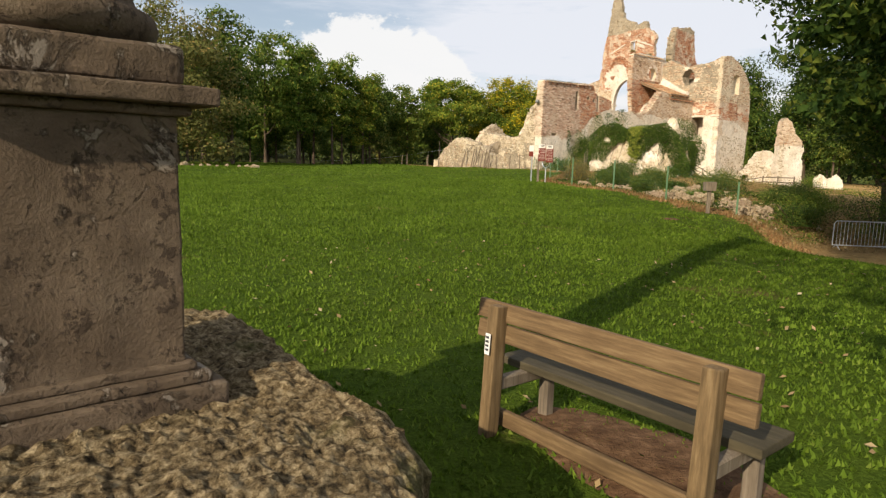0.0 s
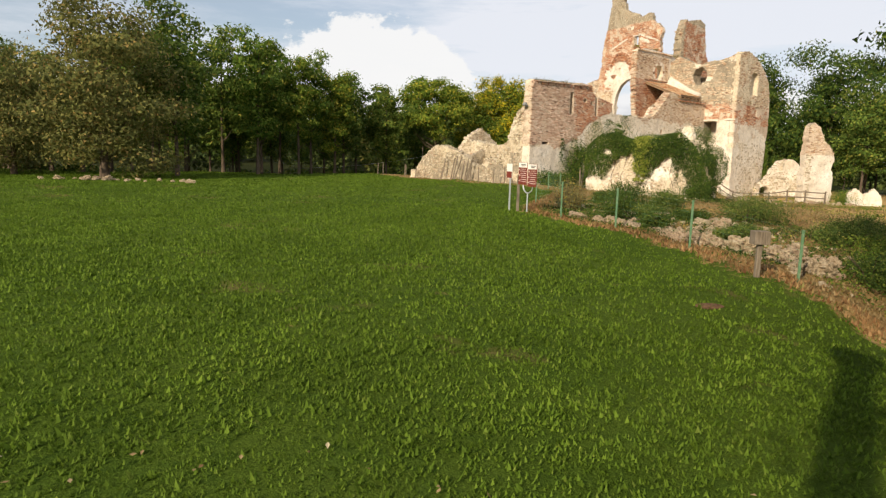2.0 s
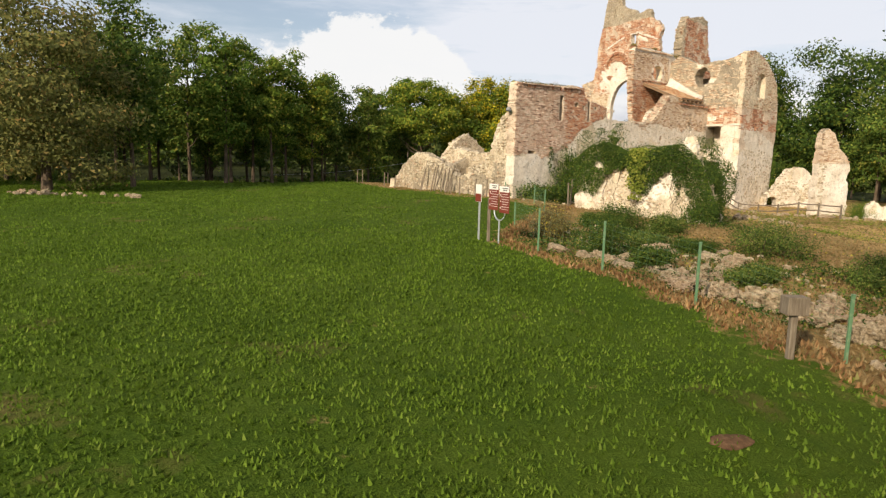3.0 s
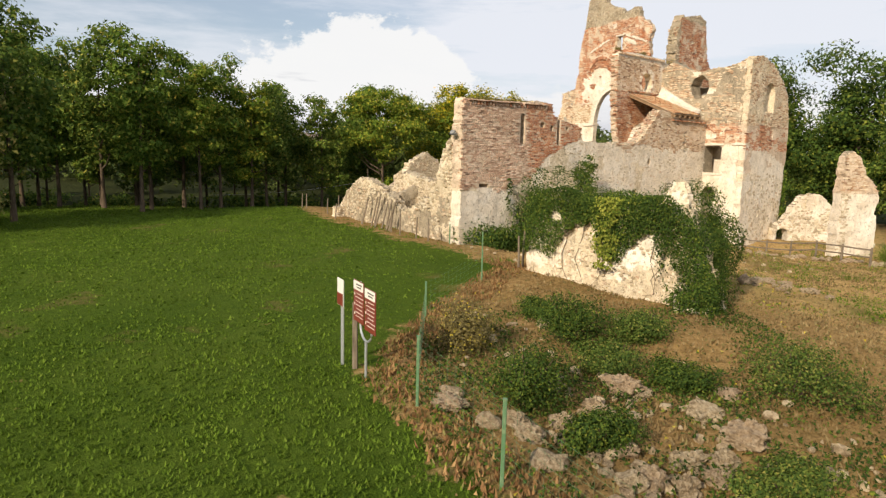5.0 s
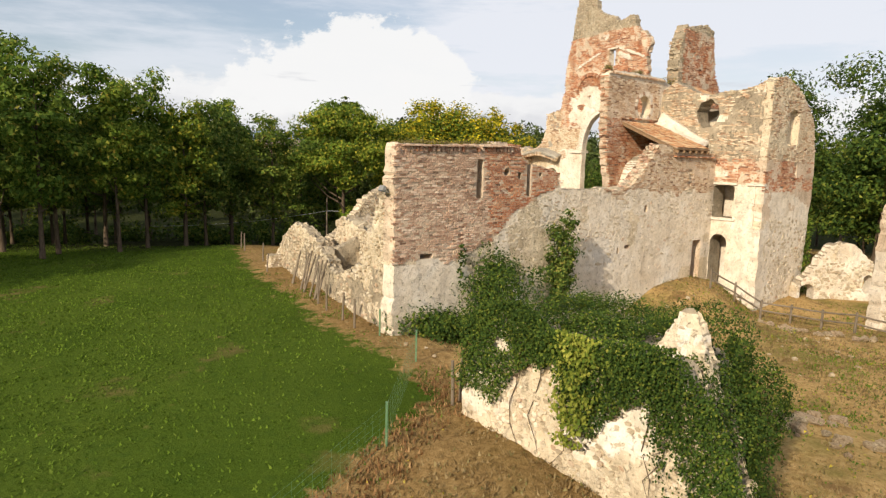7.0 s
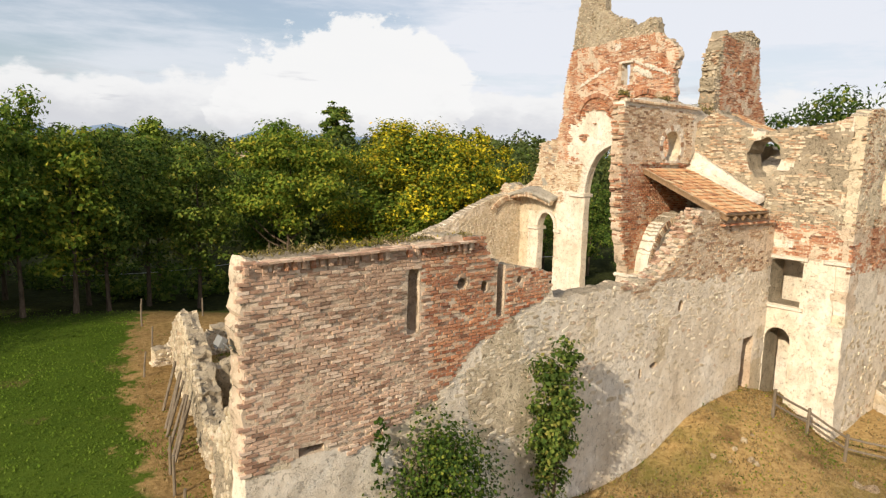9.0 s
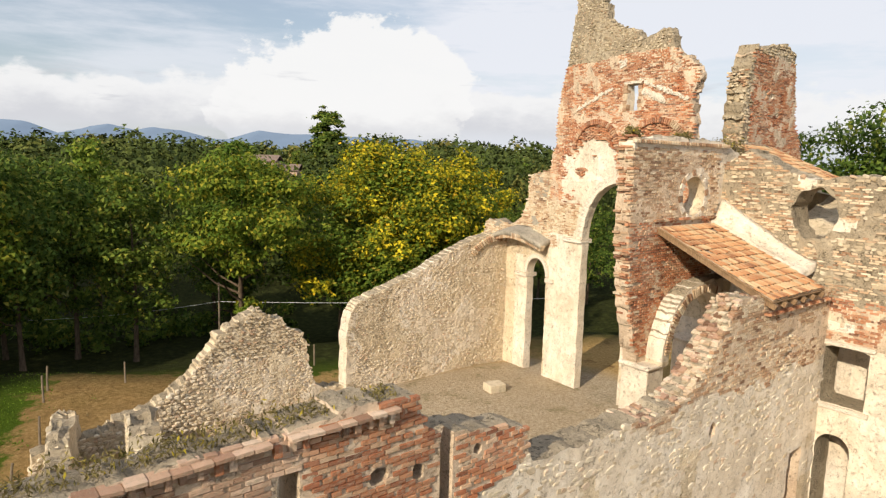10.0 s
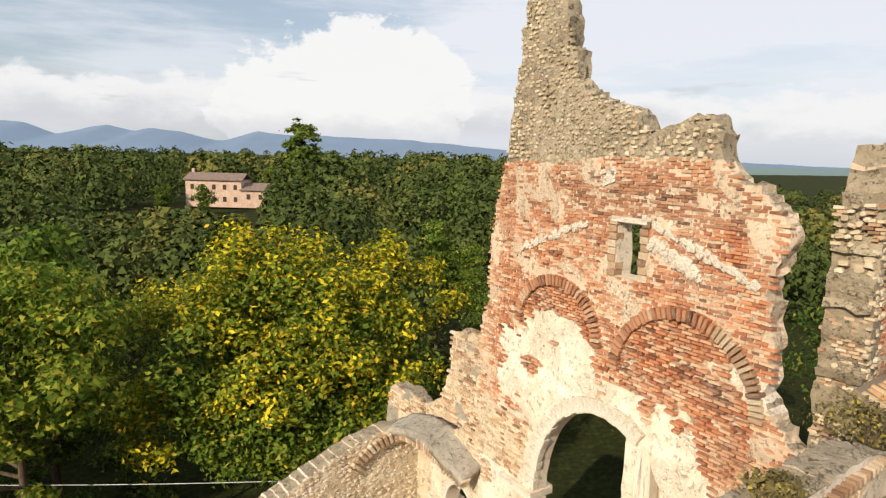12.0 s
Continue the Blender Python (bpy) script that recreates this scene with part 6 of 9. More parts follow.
def far_woods():
    """Joined crowns out to the horizon."""
    rng = np.random.default_rng(55)
    pts, sizes, faces, tones = [], [], [], []
    for k in range(1000):
        far = 62 + 600 * rng.uniform() ** 1.35
        a = rng.uniform(-0.80, 0.75)
        x, y = 12 + far * math.sin(a), 50 + far * math.cos(a)
        if (x > 14 and far < 90) or y < 104 + 0.2 * abs(x) or (-46 < x < -22 and 175 < y < 214):
            continue
        if abs(x + 34) < 16 and 200 < y < 226:
            continue
        z = float(height(np.array([x]), np.array([y]))[0])
        tall = rng.uniform(7, 14) * (1.0 if a < 0.35 else 0.75)
        wide = rng.uniform(3.2, 6.8)
        # low growth in the dip before the farmhouse
        f = (y - 66) / 147
        if 0.2 < f < 1.0 and abs(x - (10 - 46.5 * f)) < 5 + 9 * f:
            tall = min(tall, (15.6 - 11.8 * f - z) / 1.12)
            wide = min(wide, 3.0)
            if tall < 1.5:
                continue
        n = 640 if far < 110 else (360 if far < 220 else 140)
        way = rng.normal(size=(n, 3))
        way /= np.linalg.norm(way, axis=1, keepdims=True)
        swell = 1 + 0.34 * vnoise(way[:, 0] * 2.2 + k, way[:, 1] * 2.2, way[:, 2] * 2.2)
        p = np.array([x, y, z + tall * 0.56]) + way * rng.uniform(0.82, 1.0, (n, 1)) * np.array([wide, wide, tall * 0.5]) * swell[:, None]
        pts.append(p)
        faces.append(way + np.array((0, 0, 0.15)))
        sizes.append(np.full(n, 0.62 if far < 110 else (0.94 if far < 220 else 1.7)))
        tones.append(np.full(n, rng.uniform() ** 1.6))
    p, s, w, c = np.concatenate(pts), np.concatenate(sizes), np.concatenate(faces), np.concatenate(tones)
    v, f = leaf_quads(p, s, rng, slim=0.9, normals=w, three=True)
    me = mesh_of("far_woods", v, f, [far_leaf_material()])
    me.attributes.new("tone", "FLOAT", "POINT").data.foreach_set("value", np.repeat(c, 3).astype(np.float32))
    tagged(new("far_woods", me), "dark green woodland stretching to the horizon", "woodland", kind="stuff")


def far_leaf_material():
    """Foliage of far crowns: each crown with a green of its own."""
    m = Mat("distant_foliage", 0.8, 0.05)
    c = m.ramp(m.attribute("tone"), [(0.0, (0.030, 0.048, 0.016)), (0.45, (0.058, 0.082, 0.024)), (0.8, (0.105, 0.125, 0.034)), (1.0, (0.180, 0.150, 0.042))])
    m.colour(m.mix(m.math("MULTIPLY", m.island(), 0.5), c, (0.105, 0.125, 0.030)))
    return m.mat


def undergrowth():
    """Brambles and saplings under the wood's edge, one mesh."""
    rng = np.random.default_rng(66)
    pts = []
    for k in range(150):
        x = rng.uniform(-62, 4)
        y = 84.0 + 16 * rng.uniform() + (0.9 * max(x + 9, 0) if x > -9 else 0)
        if x > -30 and rng.uniform() < 0.25:
            continue
        tall, wide = rng.uniform(0.8, 2.2), rng.uniform(0.9, 1.7)
        n = 150
        way = rng.normal(size=(n, 3))
        way /= np.linalg.norm(way, axis=1, keepdims=True)
        z = float(height(np.array([x]), np.array([y]))[0])
        pts.append(np.array([x, y, z + 0.45 * tall]) + way * rng.uniform(0.3, 1, (n, 1)) * np.array([wide, wide, 0.55 * tall]))
    v, f = leaf_quads(np.concatenate(pts), 0.36, rng, slim=0.7, three=True)
    tagged(new("undergrowth", mesh_of("undergrowth", v, f, [LEAF_DARK])), "dark brambly undergrowth at the wood's edge", "undergrowth", kind="stuff")


undergrowth()
far_woods()


def bush(x, y, wide, tall, seed, label, mat=None, leaves=2600, size=0.12, z=None, deep=None):
    rng = np.random.default_rng(seed)
    z = float(height(np.array([x]), np.array([y]))[0]) if z is None else z
    ob = thing("bush", label, "bush", Matrix.Translation((x, y, z)), group="yard bushes")
    deep = deep or wide
    lobes = [(rng.uniform(-0.45, 0.45) * wide, rng.uniform(-0.45, 0.45) * deep, tall * rng.uniform(0.25, 0.6), wide * rng.uniform(0.4, 0.62), deep * rng.uniform(0.4, 0.62), tall * rng.uniform(0.32, 0.45)) for _ in range(6)]
    bm = bmesh.new()
    for k in range(5):
        a = rng.uniform(0, 6.28)
        add_tube(bm, [(0, 0, -0.1), (0.25 * wide * math.cos(a), 0.25 * deep * math.sin(a), 0.4 * tall), (0.5 * wide * math.cos(a), 0.5 * deep * math.sin(a), 0.75 * tall)], [0.025, 0.018, 0.008], 5)
    part("woody_base", bm, MAT_BARK, ob)
    pts, face = crown_points(lobes, leaves, rng, 110, 0.17 * min((wide + tall) / 2, wide * 1.1), 0.35)
    pts[:, 2] = np.maximum(pts[:, 2], 0.03)
    v, f = leaf_quads(pts, size, rng, slim=0.8, normals=face, three=tall < 3)
    child("foliage", mesh_of("foliage", v, f, [mat or LEAF_IVY]), ob)
    return ob


for k, (bx, by, bw, bt, bl) in enumerate((
        (7.75, 36.7, 1.0, 1.15, "ivy bush with a dry sunlit crown in the rubble"), (10.5, 37.6, 1.05, 1.15, "round green bush among the stones"), (12.2, 37.4, 0.95, 0.85, "round green bush among the stones"),
        (8.7, 33.6, 1.25, 1.15, "dark ivy bush by the wire fence"), (11.3, 36.0, 1.3, 0.45, "low green bush among the stones"), (12.4, 35.2, 1.0, 0.4, "low trailing ivy on the rubble"), (14.6, 34.4, 1.6, 1.0, "spreading green shrub on the dry slope"),
        (17.3, 31.8, 1.5, 0.7, "spreading green shrub on the dry slope"), (12.6, 30.8, 0.9, 0.5, "low trailing ivy on the rubble"), (10.0, 32.0, 0.7, 0.6, "dark ivy bush by the wire fence"), (16.2, 30.2, 1.5, 0.6, "spreading green shrub on the dry slope"), (9.9, 39.9, 0.6, 0.5, "low green bush among the stones"),
        (17.0, 24.5, 1.8, 2.2, "dark shaded shrub at the field's edge"), (19.5, 25.5, 2.0, 2.6, "dark shaded shrub at the field's edge"), (14.6, 26.4, 1.3, 0.9, "dark shaded shrub at the field's edge"), (16.0, 28.0, 1.6, 0.9, "dense weeds at the slope's edge"), (33.5, 58.0, 1.6, 1.1, "green shrub at the foot of the wall stub"))):
    # shaded shrubs take the dark ivy leaves: shade is put into their colour
    bush(bx, by, bw, bt * 1.2, 200 + k, bl, LEAF_IVY if "shaded" in bl else (LEAF_BUSH if "spreading" in bl else LEAF_MID if "weeds" in bl or "stub" in bl else (LEAF_WEED if "dry" in bl else LEAF_IVY if k % 2 else LEAF_BUSH)), leaves=8200, size=0.052)
p_ = church(1.9, -0.75)
bush(p_.x, p_.y, 1.9, 1.35, 230, "dark hedge-like shrub against the nave wall", LEAF_IVY, 5000, 0.12, deep=1.1)
p_ = church(4.5, -0.65)
bush(p_.x, p_.y, 1.9, 4.0, 232, "ivy-clad shrub climbing the nave wall", LEAF_IVY, 9000, 0.10, z=0.9, deep=0.6)
p_ = church(-2.7, -14.3)
bush(p_.x, p_.y, 0.75, 1.0, 233, "ivy spilling onto the grass at the ruin's foot", LEAF_IVY, 3600, 0.07)
p_ = church(8.6, -0.7)
bush(p_.x, p_.y, 0.85, 5.7, 231, "tall upright shrub against the nave wall", LEAF_BUSH, 7000, 0.13, z=0.4)
for k, (u_, v_, z_, w_, t_) in enumerate(((23.6, 4.4, 12.6, 0.7, 0.9), (24.2, 4.0, 12.2, 0.8, 0.8), (17.3, 4.1, 13.1, 0.35, 0.4), (19.9, 4.1, 13.15, 0.4, 0.3))):
    p_ = church(u_, v_)
    bush(p_.x, p_.y, w_, t_, 240 + k, "dry weeds with yellow flowers rooted on the wall top", LEAF_WEED, 700, 0.07, z=z_)

# ---------------------------------------------------------------- ivy-covered ruin in the yard
IVY_FRONT = Face(church(-2.8, 0), -ACROSS, -ALONG)


def ivy_ruin():
    outline = [(7.3, -0.2), (7.35, 3.2), (8.0, 4.0), (9.2, 4.2), (10.4, 3.9), (12.0, 4.2), (13.2, 4.2), (14.0, 3.0), (14.7, 1.9), (15.1, -0.2)]
    ob = wall("wall_ivy_ruin", IVY_FRONT, outline, [], 1.1, lambda s, z: np.where(vnoise(s * 0.8, z * 0.8, 2) > 0.12, PLASTER, RUBBLE), "low pale stone ruin half covered in ivy", cell=0.13, rough=0.16, ragged=0.2, seed=67, batter=0.1)
    stones(ob, IVY_FRONT, outline, [], lambda s, z: vnoise(s * 0.8, z * 0.8, 2) < 0.5, lambda s, z: (s > 10) & (z < 3), seed=95, proud=0.04, gone=0.5, step=(0.17, 0.12), batter=0.1, z_base=-0.2, material=MAT_STONE_PALE)
    corner = church(-2.8, -15.0)
    back = Vector((17.7, 47.2, 0))
    along = (back - Vector((corner.x, corner.y, 0))).normalized()
    side = Face(Vector((corner.x, corner.y, 0)), along, Vector((along.y, -along.x, 0)))
    out2 = [(0.1, -0.2), (0.1, 1.5), (0.8, 2.1), (1.8, 2.7), (3.2, 3.0), (5.0, 3.2), (6.6, 3.2), (7.6, 2.8), (8.4, 2.0), (8.9, -0.2)]
    ob2 = wall("wall_ivy_return", side, out2, [], 1.0, lambda s, z: np.where(vnoise(s, z, 2) > 0, PLASTER, RUBBLE), "return wall of the ivy-covered ruin", cell=0.16, rough=0.12, ragged=0.2, seed=69)
    # rubble fill between the two walls
    a, b, c, d = np.array(church(-2.2, -7.5)), np.array(church(-2.2, -14.4)), np.array((17.2, 46.8, 0)), np.array((14.2, 49.4, 0))
    n = 26
    f, g = np.meshgrid(np.linspace(0, 1, n), np.linspace(0, 1, n), indexing="ij")
    p = (a * (1 - f)[..., None] + b * f[..., None]) * (1 - g)[..., None] + (d * (1 - f)[..., None] + c * f[..., None]) * g[..., None]
    zz = 1.1 + (2.6 + 0.5 * vnoise(f * 4, g * 4, 3)) * np.clip(4 * np.minimum(np.minimum(f, 1 - f) + 0.12, np.minimum(g + 0.2, 1.02 - g)), 0, 1)
    p[..., 2] = zz
    i, j = np.meshgrid(np.arange(n - 1), np.arange(n - 1), indexing="ij")
    q = (i * n + j).ravel()
    skirt = p.copy()
    skirt[..., 2] = 0.0
    rim = np.concatenate([np.arange(n), np.arange(1, n) * n + n - 1, (n - 1) * n + np.arange(n - 2, -1, -1), np.arange(n - 2, 0, -1) * n])
    faces = np.concatenate([np.stack([q, q + n, q + n + 1, q + 1], 1), np.stack([rim, rim + n * n, np.roll(rim, -1) + n * n, np.roll(rim, -1)], 1)])
    tagged(new("rubble_mound", mesh_of("rubble_mound", np.concatenate([p.reshape(-1, 3), skirt.reshape(-1, 3)]), faces, [MAT_RUBBLE], smooth=True)), "overgrown rubble mound inside the ivy ruin", "mound", kind="structure")
    # bare peak of rubble standing out of the ivy
    peak = Face(church(-1.75, -12.6), -ACROSS, -ALONG)
    out3 = [(-0.85, 2.6), (-0.62, 3.8), (-0.42, 4.5), (-0.2, 4.95), (0.15, 5.0), (0.38, 4.6), (0.62, 3.9), (0.95, 3.0), (1.0, 2.6)]
    ob3 = wall("wall_ivy_peak", peak, out3, [], 0.8, lambda s, z: np.where(vnoise(s * 2, z * 2, 2) > 0.1, PLASTER, RUBBLE), "bare rubble peak rising out of the ivy", cell=0.1, rough=0.1, ragged=0.12, seed=71, batter=0.28)
    stones(ob3, peak, out3, [], lambda s, z: z > 2.7, never, seed=99, proud=0.04, gone=0.35, step=(0.17, 0.12), batter=0.28, z_base=2.6, material=MAT_STONE_PALE)
    # ivy: on the crest and hanging over the faces
    rng = np.random.default_rng(77)
    leaves = []
    normal = []

    def hang(face, top, low, count, s0, s1, out, thick=0.22):
        s = rng.uniform(s0, s1, count)
        zt = np.interp(s, [q[0] for q in top], [q[1] for q in top])
        zl = np.interp(s, [q[0] for q in low], [q[1] for q in low]) + 0.35 * vnoise(s * 2.3, s * 0.7, 3.0)
        z = zl + (zt - zl) * rng.uniform(0, 1, count) ** 0.75
        keep = vnoise(s * 1.4, z * 1.4, 5.0) > -0.42
        d = -np.abs(rng.normal(0, thick, count)) - 0.05 + 0.1 * (z + 0.2) * (face is IVY_FRONT) - 0.2 * np.clip(vnoise(s * 1.2, z * 1.2, 9.0), 0, 1)
        leaves.append(face.place(s[keep], z[keep], d[keep]))
        normal.append(np.tile(np.array(out) + np.array((0, 0, 0.35)), (keep.sum(), 1)))

    front_out, side_out = np.array(-ALONG), np.array((along.y, -along.x, 0))
    top = [(7.2, 3.9), (8.0, 4.5), (9.0, 4.7), (10.2, 4.3), (11.2, 4.2), (12, 4.5), (13.2, 4.6), (14.1, 3.8), (15.2, 1.8)]
    hang(IVY_FRONT, top, [(7.2, 1.9), (7.8, 2.2), (8.4, 2.0), (9.0, 2.6), (9.6, 3.2), (10.3, 3.6), (10.9, 2.5), (11.6, 2.3), (12.2, 3.1), (12.8, 3.3), (13.3, 2.2), (13.7, 1.1), (14.2, 0.8), (15.2, 0.7)], 33000, 7.2, 15.2, front_out, 0.16)
    hang(side,  [(0, 2.0), (1, 2.7), (2, 3.3), (4, 3.6), (6.6, 3.7), (8, 3.2), (9, 1.6)], [(0, 0.9), (9, 0.9)], 20000, 0, 9, side_out, 0.2)
    m = 36000
    ff, gg = rng.uniform(0, 1, m), rng.uniform(0, 1, m)
    pp = (a * (1 - ff)[:, None] + b * ff[:, None]) * (1 - gg)[:, None] + (d * (1 - ff)[:, None] + c * ff[:, None]) * gg[:, None]
    pp[:, 2] = 1.25 + (2.6 + 0.5 * vnoise(ff * 4, gg * 4, 3)) * np.clip(4 * np.minimum(np.minimum(ff, 1 - ff) + 0.12, np.minimum(gg + 0.2, 1.02 - gg)), 0, 1) + np.abs(rng.normal(0, 0.2, m)) + 0.35 * np.clip(vnoise(ff * 7, gg * 7, 1), 0, 1)
    bare = (np.hypot((ff - 0.80) / 0.13, (gg - 0.16) / 0.2) > 1 + 0.4 * vnoise(ff * 14, gg * 14, 4))
    leaves.append(pp[bare])
    normal.append(np.tile((0, 0, 1.0), (bare.sum(), 1)))
    # the corner where the two faces meet
    n_ = 4200
    s, d = rng.uniform(12.8, 14.5, n_), rng.uniform(-0.1, 2.0, n_)
    lid = np.interp(s, [13.0, 14.0, 15.0, 15.5], [4.3, 3.6, 2.6, 1.8]) - 0.12 * np.clip(d - 1.5, 0, 9)
    z = np.maximum(lid - np.abs(rng.normal(0, 0.35, n_)) - (rng.uniform(size=n_) < 0.3) * rng.uniform(0, 2.0, n_), 0.95)
    leaves.append(IVY_FRONT.place(s, z, d))
    normal.append(np.tile(-np.array(ACROSS) * 0.8 + np.array((0, -0.3, 0.7)), (n_, 1)))
    # humps of ivy behind the bare peak and at the far corner
    for u, v, zc, ru, rv, rz, n_ in ((0.0, -12.4, 4.0, 1.3, 1.3, 1.15, 5200), (0.4, -13.4, 2.9, 1.2, 0.8, 1.2, 4600), (-1.4, -10.6, 3.9, 0.9, 1.1, 0.8, 3200)):
        way = rng.normal(size=(n_, 3))
        way /= np.linalg.norm(way, axis=1, keepdims=True)
        far = 0.82 + 0.25 * vnoise(way[:, 0] * 3 + u, way[:, 1] * 3, way[:, 2] * 3) + rng.normal(0, 0.06, n_)
        p = np.array(church(u, v, zc)) + np.outer(way[:, 0] * far * ru, np.array(ALONG)) + np.outer(way[:, 1] * far * rv, np.array(ACROSS)) + np.outer(way[:, 2] * far * rz, (0, 0, 1.0))
        ok = p[:, 2] > 1.0
        leaves.append(p[ok])
        normal.append((np.outer(way[:, 0], np.array(ALONG)) + np.outer(way[:, 1], np.array(ACROSS)) + np.outer(way[:, 2], (0, 0, 1.0)))[ok])
    # upright shoots
    for s, h, n_ in ((7.6, 5.3, 600), (8.5, 5.4, 600), (9.6, 5.6, 700)):
        z = rng.uniform(4.0, h, n_)
        w = 0.45 * (1 - (z - 4.0) / (h - 4.0 + 0.1)) + 0.08
        leaves.append(IVY_FRONT.place(s + rng.normal(0, 1, n_) * w, z, 0.4 + rng.normal(0, 1, n_) * w))
        normal.append(np.tile((0, -0.4, 0.5), (n_, 1)))
    pts, nor = np.concatenate(leaves), np.concatenate(normal)
    v, fq = leaf_quads(pts, 0.066, rng, droop=0.9, slim=0.75, normals=nor)
    ivy = thing("ivy", "thick dark ivy draped over the low stone ruin", "ivy")
    child("ivy_leaves", mesh_of("ivy_leaves", v, fq, [LEAF_IVY]), ivy)
    s = rng.normal(11.1, 0.55, 3600)
    z = rng.uniform(2.0, 4.4, 3600)
    ok = (rng.uniform(size=len(s)) < np.exp(-((s - 11.1) / (0.25 + 0.35 * (z - 2.0) / 2.4)) ** 2)) & (vnoise(s * 3, z * 3, 4) > -0.25)
    v, fq = leaf_quads(IVY_FRONT.place(s[ok], z[ok], 0.1 * (z[ok] + 0.2) - 0.30 - np.abs(rng.normal(0, 0.1, ok.sum()))), 0.10, rng, droop=0.9, slim=0.85, normals=np.tile(front_out + np.array((0, 0, 0.3)), (ok.sum(), 1)))
    child("young_leaves", mesh_of("young_leaves", v, fq, [LEAF_PALE_IVY]), ivy, "bright yellow-green young ivy leaves")
    for k in range(5):
        bm = bmesh.new()
        s0, z0 = rng.uniform(7.5, 14.2), rng.uniform(3.2, 4.2)
        line = [IVY_FRONT.start + IVY_FRONT.along * (s0 + 0.35 * math.sin(q * 1.7 + k) * q / 5) - IVY_FRONT.out * (0.1 * (z0 - 0.5 * q + 0.2) - 0.06) + Vector((0, 0, max(z0 - 0.5 * q, 1.3))) for q in range(6)]
        add_tube(bm, line, [0.016, 0.014, 0.012, 0.010, 0.008, 0.004], 5)
        part("ivy_stem", bm, MAT_BARK, ivy, "bare brown ivy stem")


ivy_ruin()

# ivy on the nave wall's foot and on the house corner
rng_ = np.random.default_rng(31)
creeper = thing("ivy", "dark ivy climbing the foot of the ruined walls", "ivy")
south_face, house_face = Face(church(0, 0), ALONG, -ACROSS), Face(church(28.15, 0), -ACROSS, -ACROSS)
s_ = rng_.uniform(3.0, 5.2, 2600)
z_ = rng_.uniform(0.6, 4.6, 2600)
ok_ = vnoise(s_ * 1.3, z_ * 0.9, 2.0) > 0.05 + 0.18 * (z_ - 2.4)
v_, f_ = leaf_quads(south_face.place(s_[ok_], z_[ok_], -0.1 - np.abs(rng_.normal(0, 0.12, ok_.sum()))), 0.13, rng_, droop=0.9, slim=0.85, normals=np.tile(np.array(-ACROSS), (ok_.sum(), 1)))
child("ivy_leaves", mesh_of("ivy_leaves", v_, f_, [LEAF_IVY]), creeper)
corner_face = Face(church(0, -2.95), ALONG, -ACROSS)
s_ = 28.5 + rng_.normal(0, 0.45, 3000)
z_ = rng_.uniform(0.4, 5.0, 3000)
ok_ = np.abs(s_ - 28.5) < 0.75 * (1 - z_ / 6.5)
v_, f_ = leaf_quads(corner_face.place(s_[ok_], z_[ok_], rng_.uniform(-0.1, 0.9, ok_.sum())), 0.15, rng_, droop=0.9, slim=0.85)
child("corner_leaves", mesh_of("ivy_leaves", v_, f_, [LEAF_MID]), creeper)

# ---------------------------------------------------------------- roofs


def tile_material():
    m = Mat("clay_roof_tile", 0.85, 0.2)
    c = m.ramp(m.each(), [(0.0, (0.24, 0.10, 0.05)), (0.25, (0.42, 0.19, 0.085)), (0.55, (0.54, 0.28, 0.13)), (0.8, (0.62, 0.42, 0.24)), (1.0, (0.40, 0.30, 0.18))])
    c = m.mix(m.math("MULTIPLY", m.grey(m.noise(6.0, 5, 0.6), 0.5, 0.7), 0.55), c, (0.20, 0.15, 0.10))
    c = m.mix(m.math("MULTIPLY", m.grey(m.noise(2.1, 5, 0.65), 0.48, 0.62), 0.55), c, (0.56, 0.45, 0.27))
    m.colour(c)
    m.bump(m.noise(30.0, 4, 0.6), 0.5, 0.01)
    return m.mat


MAT_TILE = tile_material()


def wood_material(name, tones, grain=(14, 14, 1.2)):
    m = Mat(name, 0.8, 0.25)
    c = m.ramp(m.noise(2.2, 7, 0.65, stretch=grain), [(0.3, tones[0]), (0.55, tones[1]), (0.75, tones[2])])
    c = m.mix(m.math("MULTIPLY", m.grey(m.noise(1.7, 5, 0.6), 0.5, 0.75), 0.5), c, tuple(0.5 * v for v in tones[0]))
    m.colour(c)
    m.bump(m.noise(5.0, 6, 0.65, stretch=grain), 0.55, 0.008)
    return m.mat


MAT_WOOD = wood_material("weathered_fence_wood", [(0.11, 0.085, 0.06), (0.20, 0.16, 0.115), (0.29, 0.24, 0.18)])
MAT_TIMBER = wood_material("brown_roof_timber", [(0.15, 0.092, 0.05), (0.28, 0.18, 0.10), (0.42, 0.30, 0.18)])
MAT_WOOD_X = wood_material("bench_wood", [(0.085, 0.052, 0.024), (0.170, 0.110, 0.054), (0.260, 0.180, 0.092)], (1.2, 14, 14))
MAT_BENCH_POST = wood_material("bench_post_wood", [(0.090, 0.058, 0.027), (0.180, 0.120, 0.058), (0.270, 0.190, 0.098)])
MAT_SEAT = wood_material("mossy_bench_seat", [(0.045, 0.038, 0.022), (0.075, 0.062, 0.036), (0.11, 0.088, 0.05)], (1.2, 14, 14))


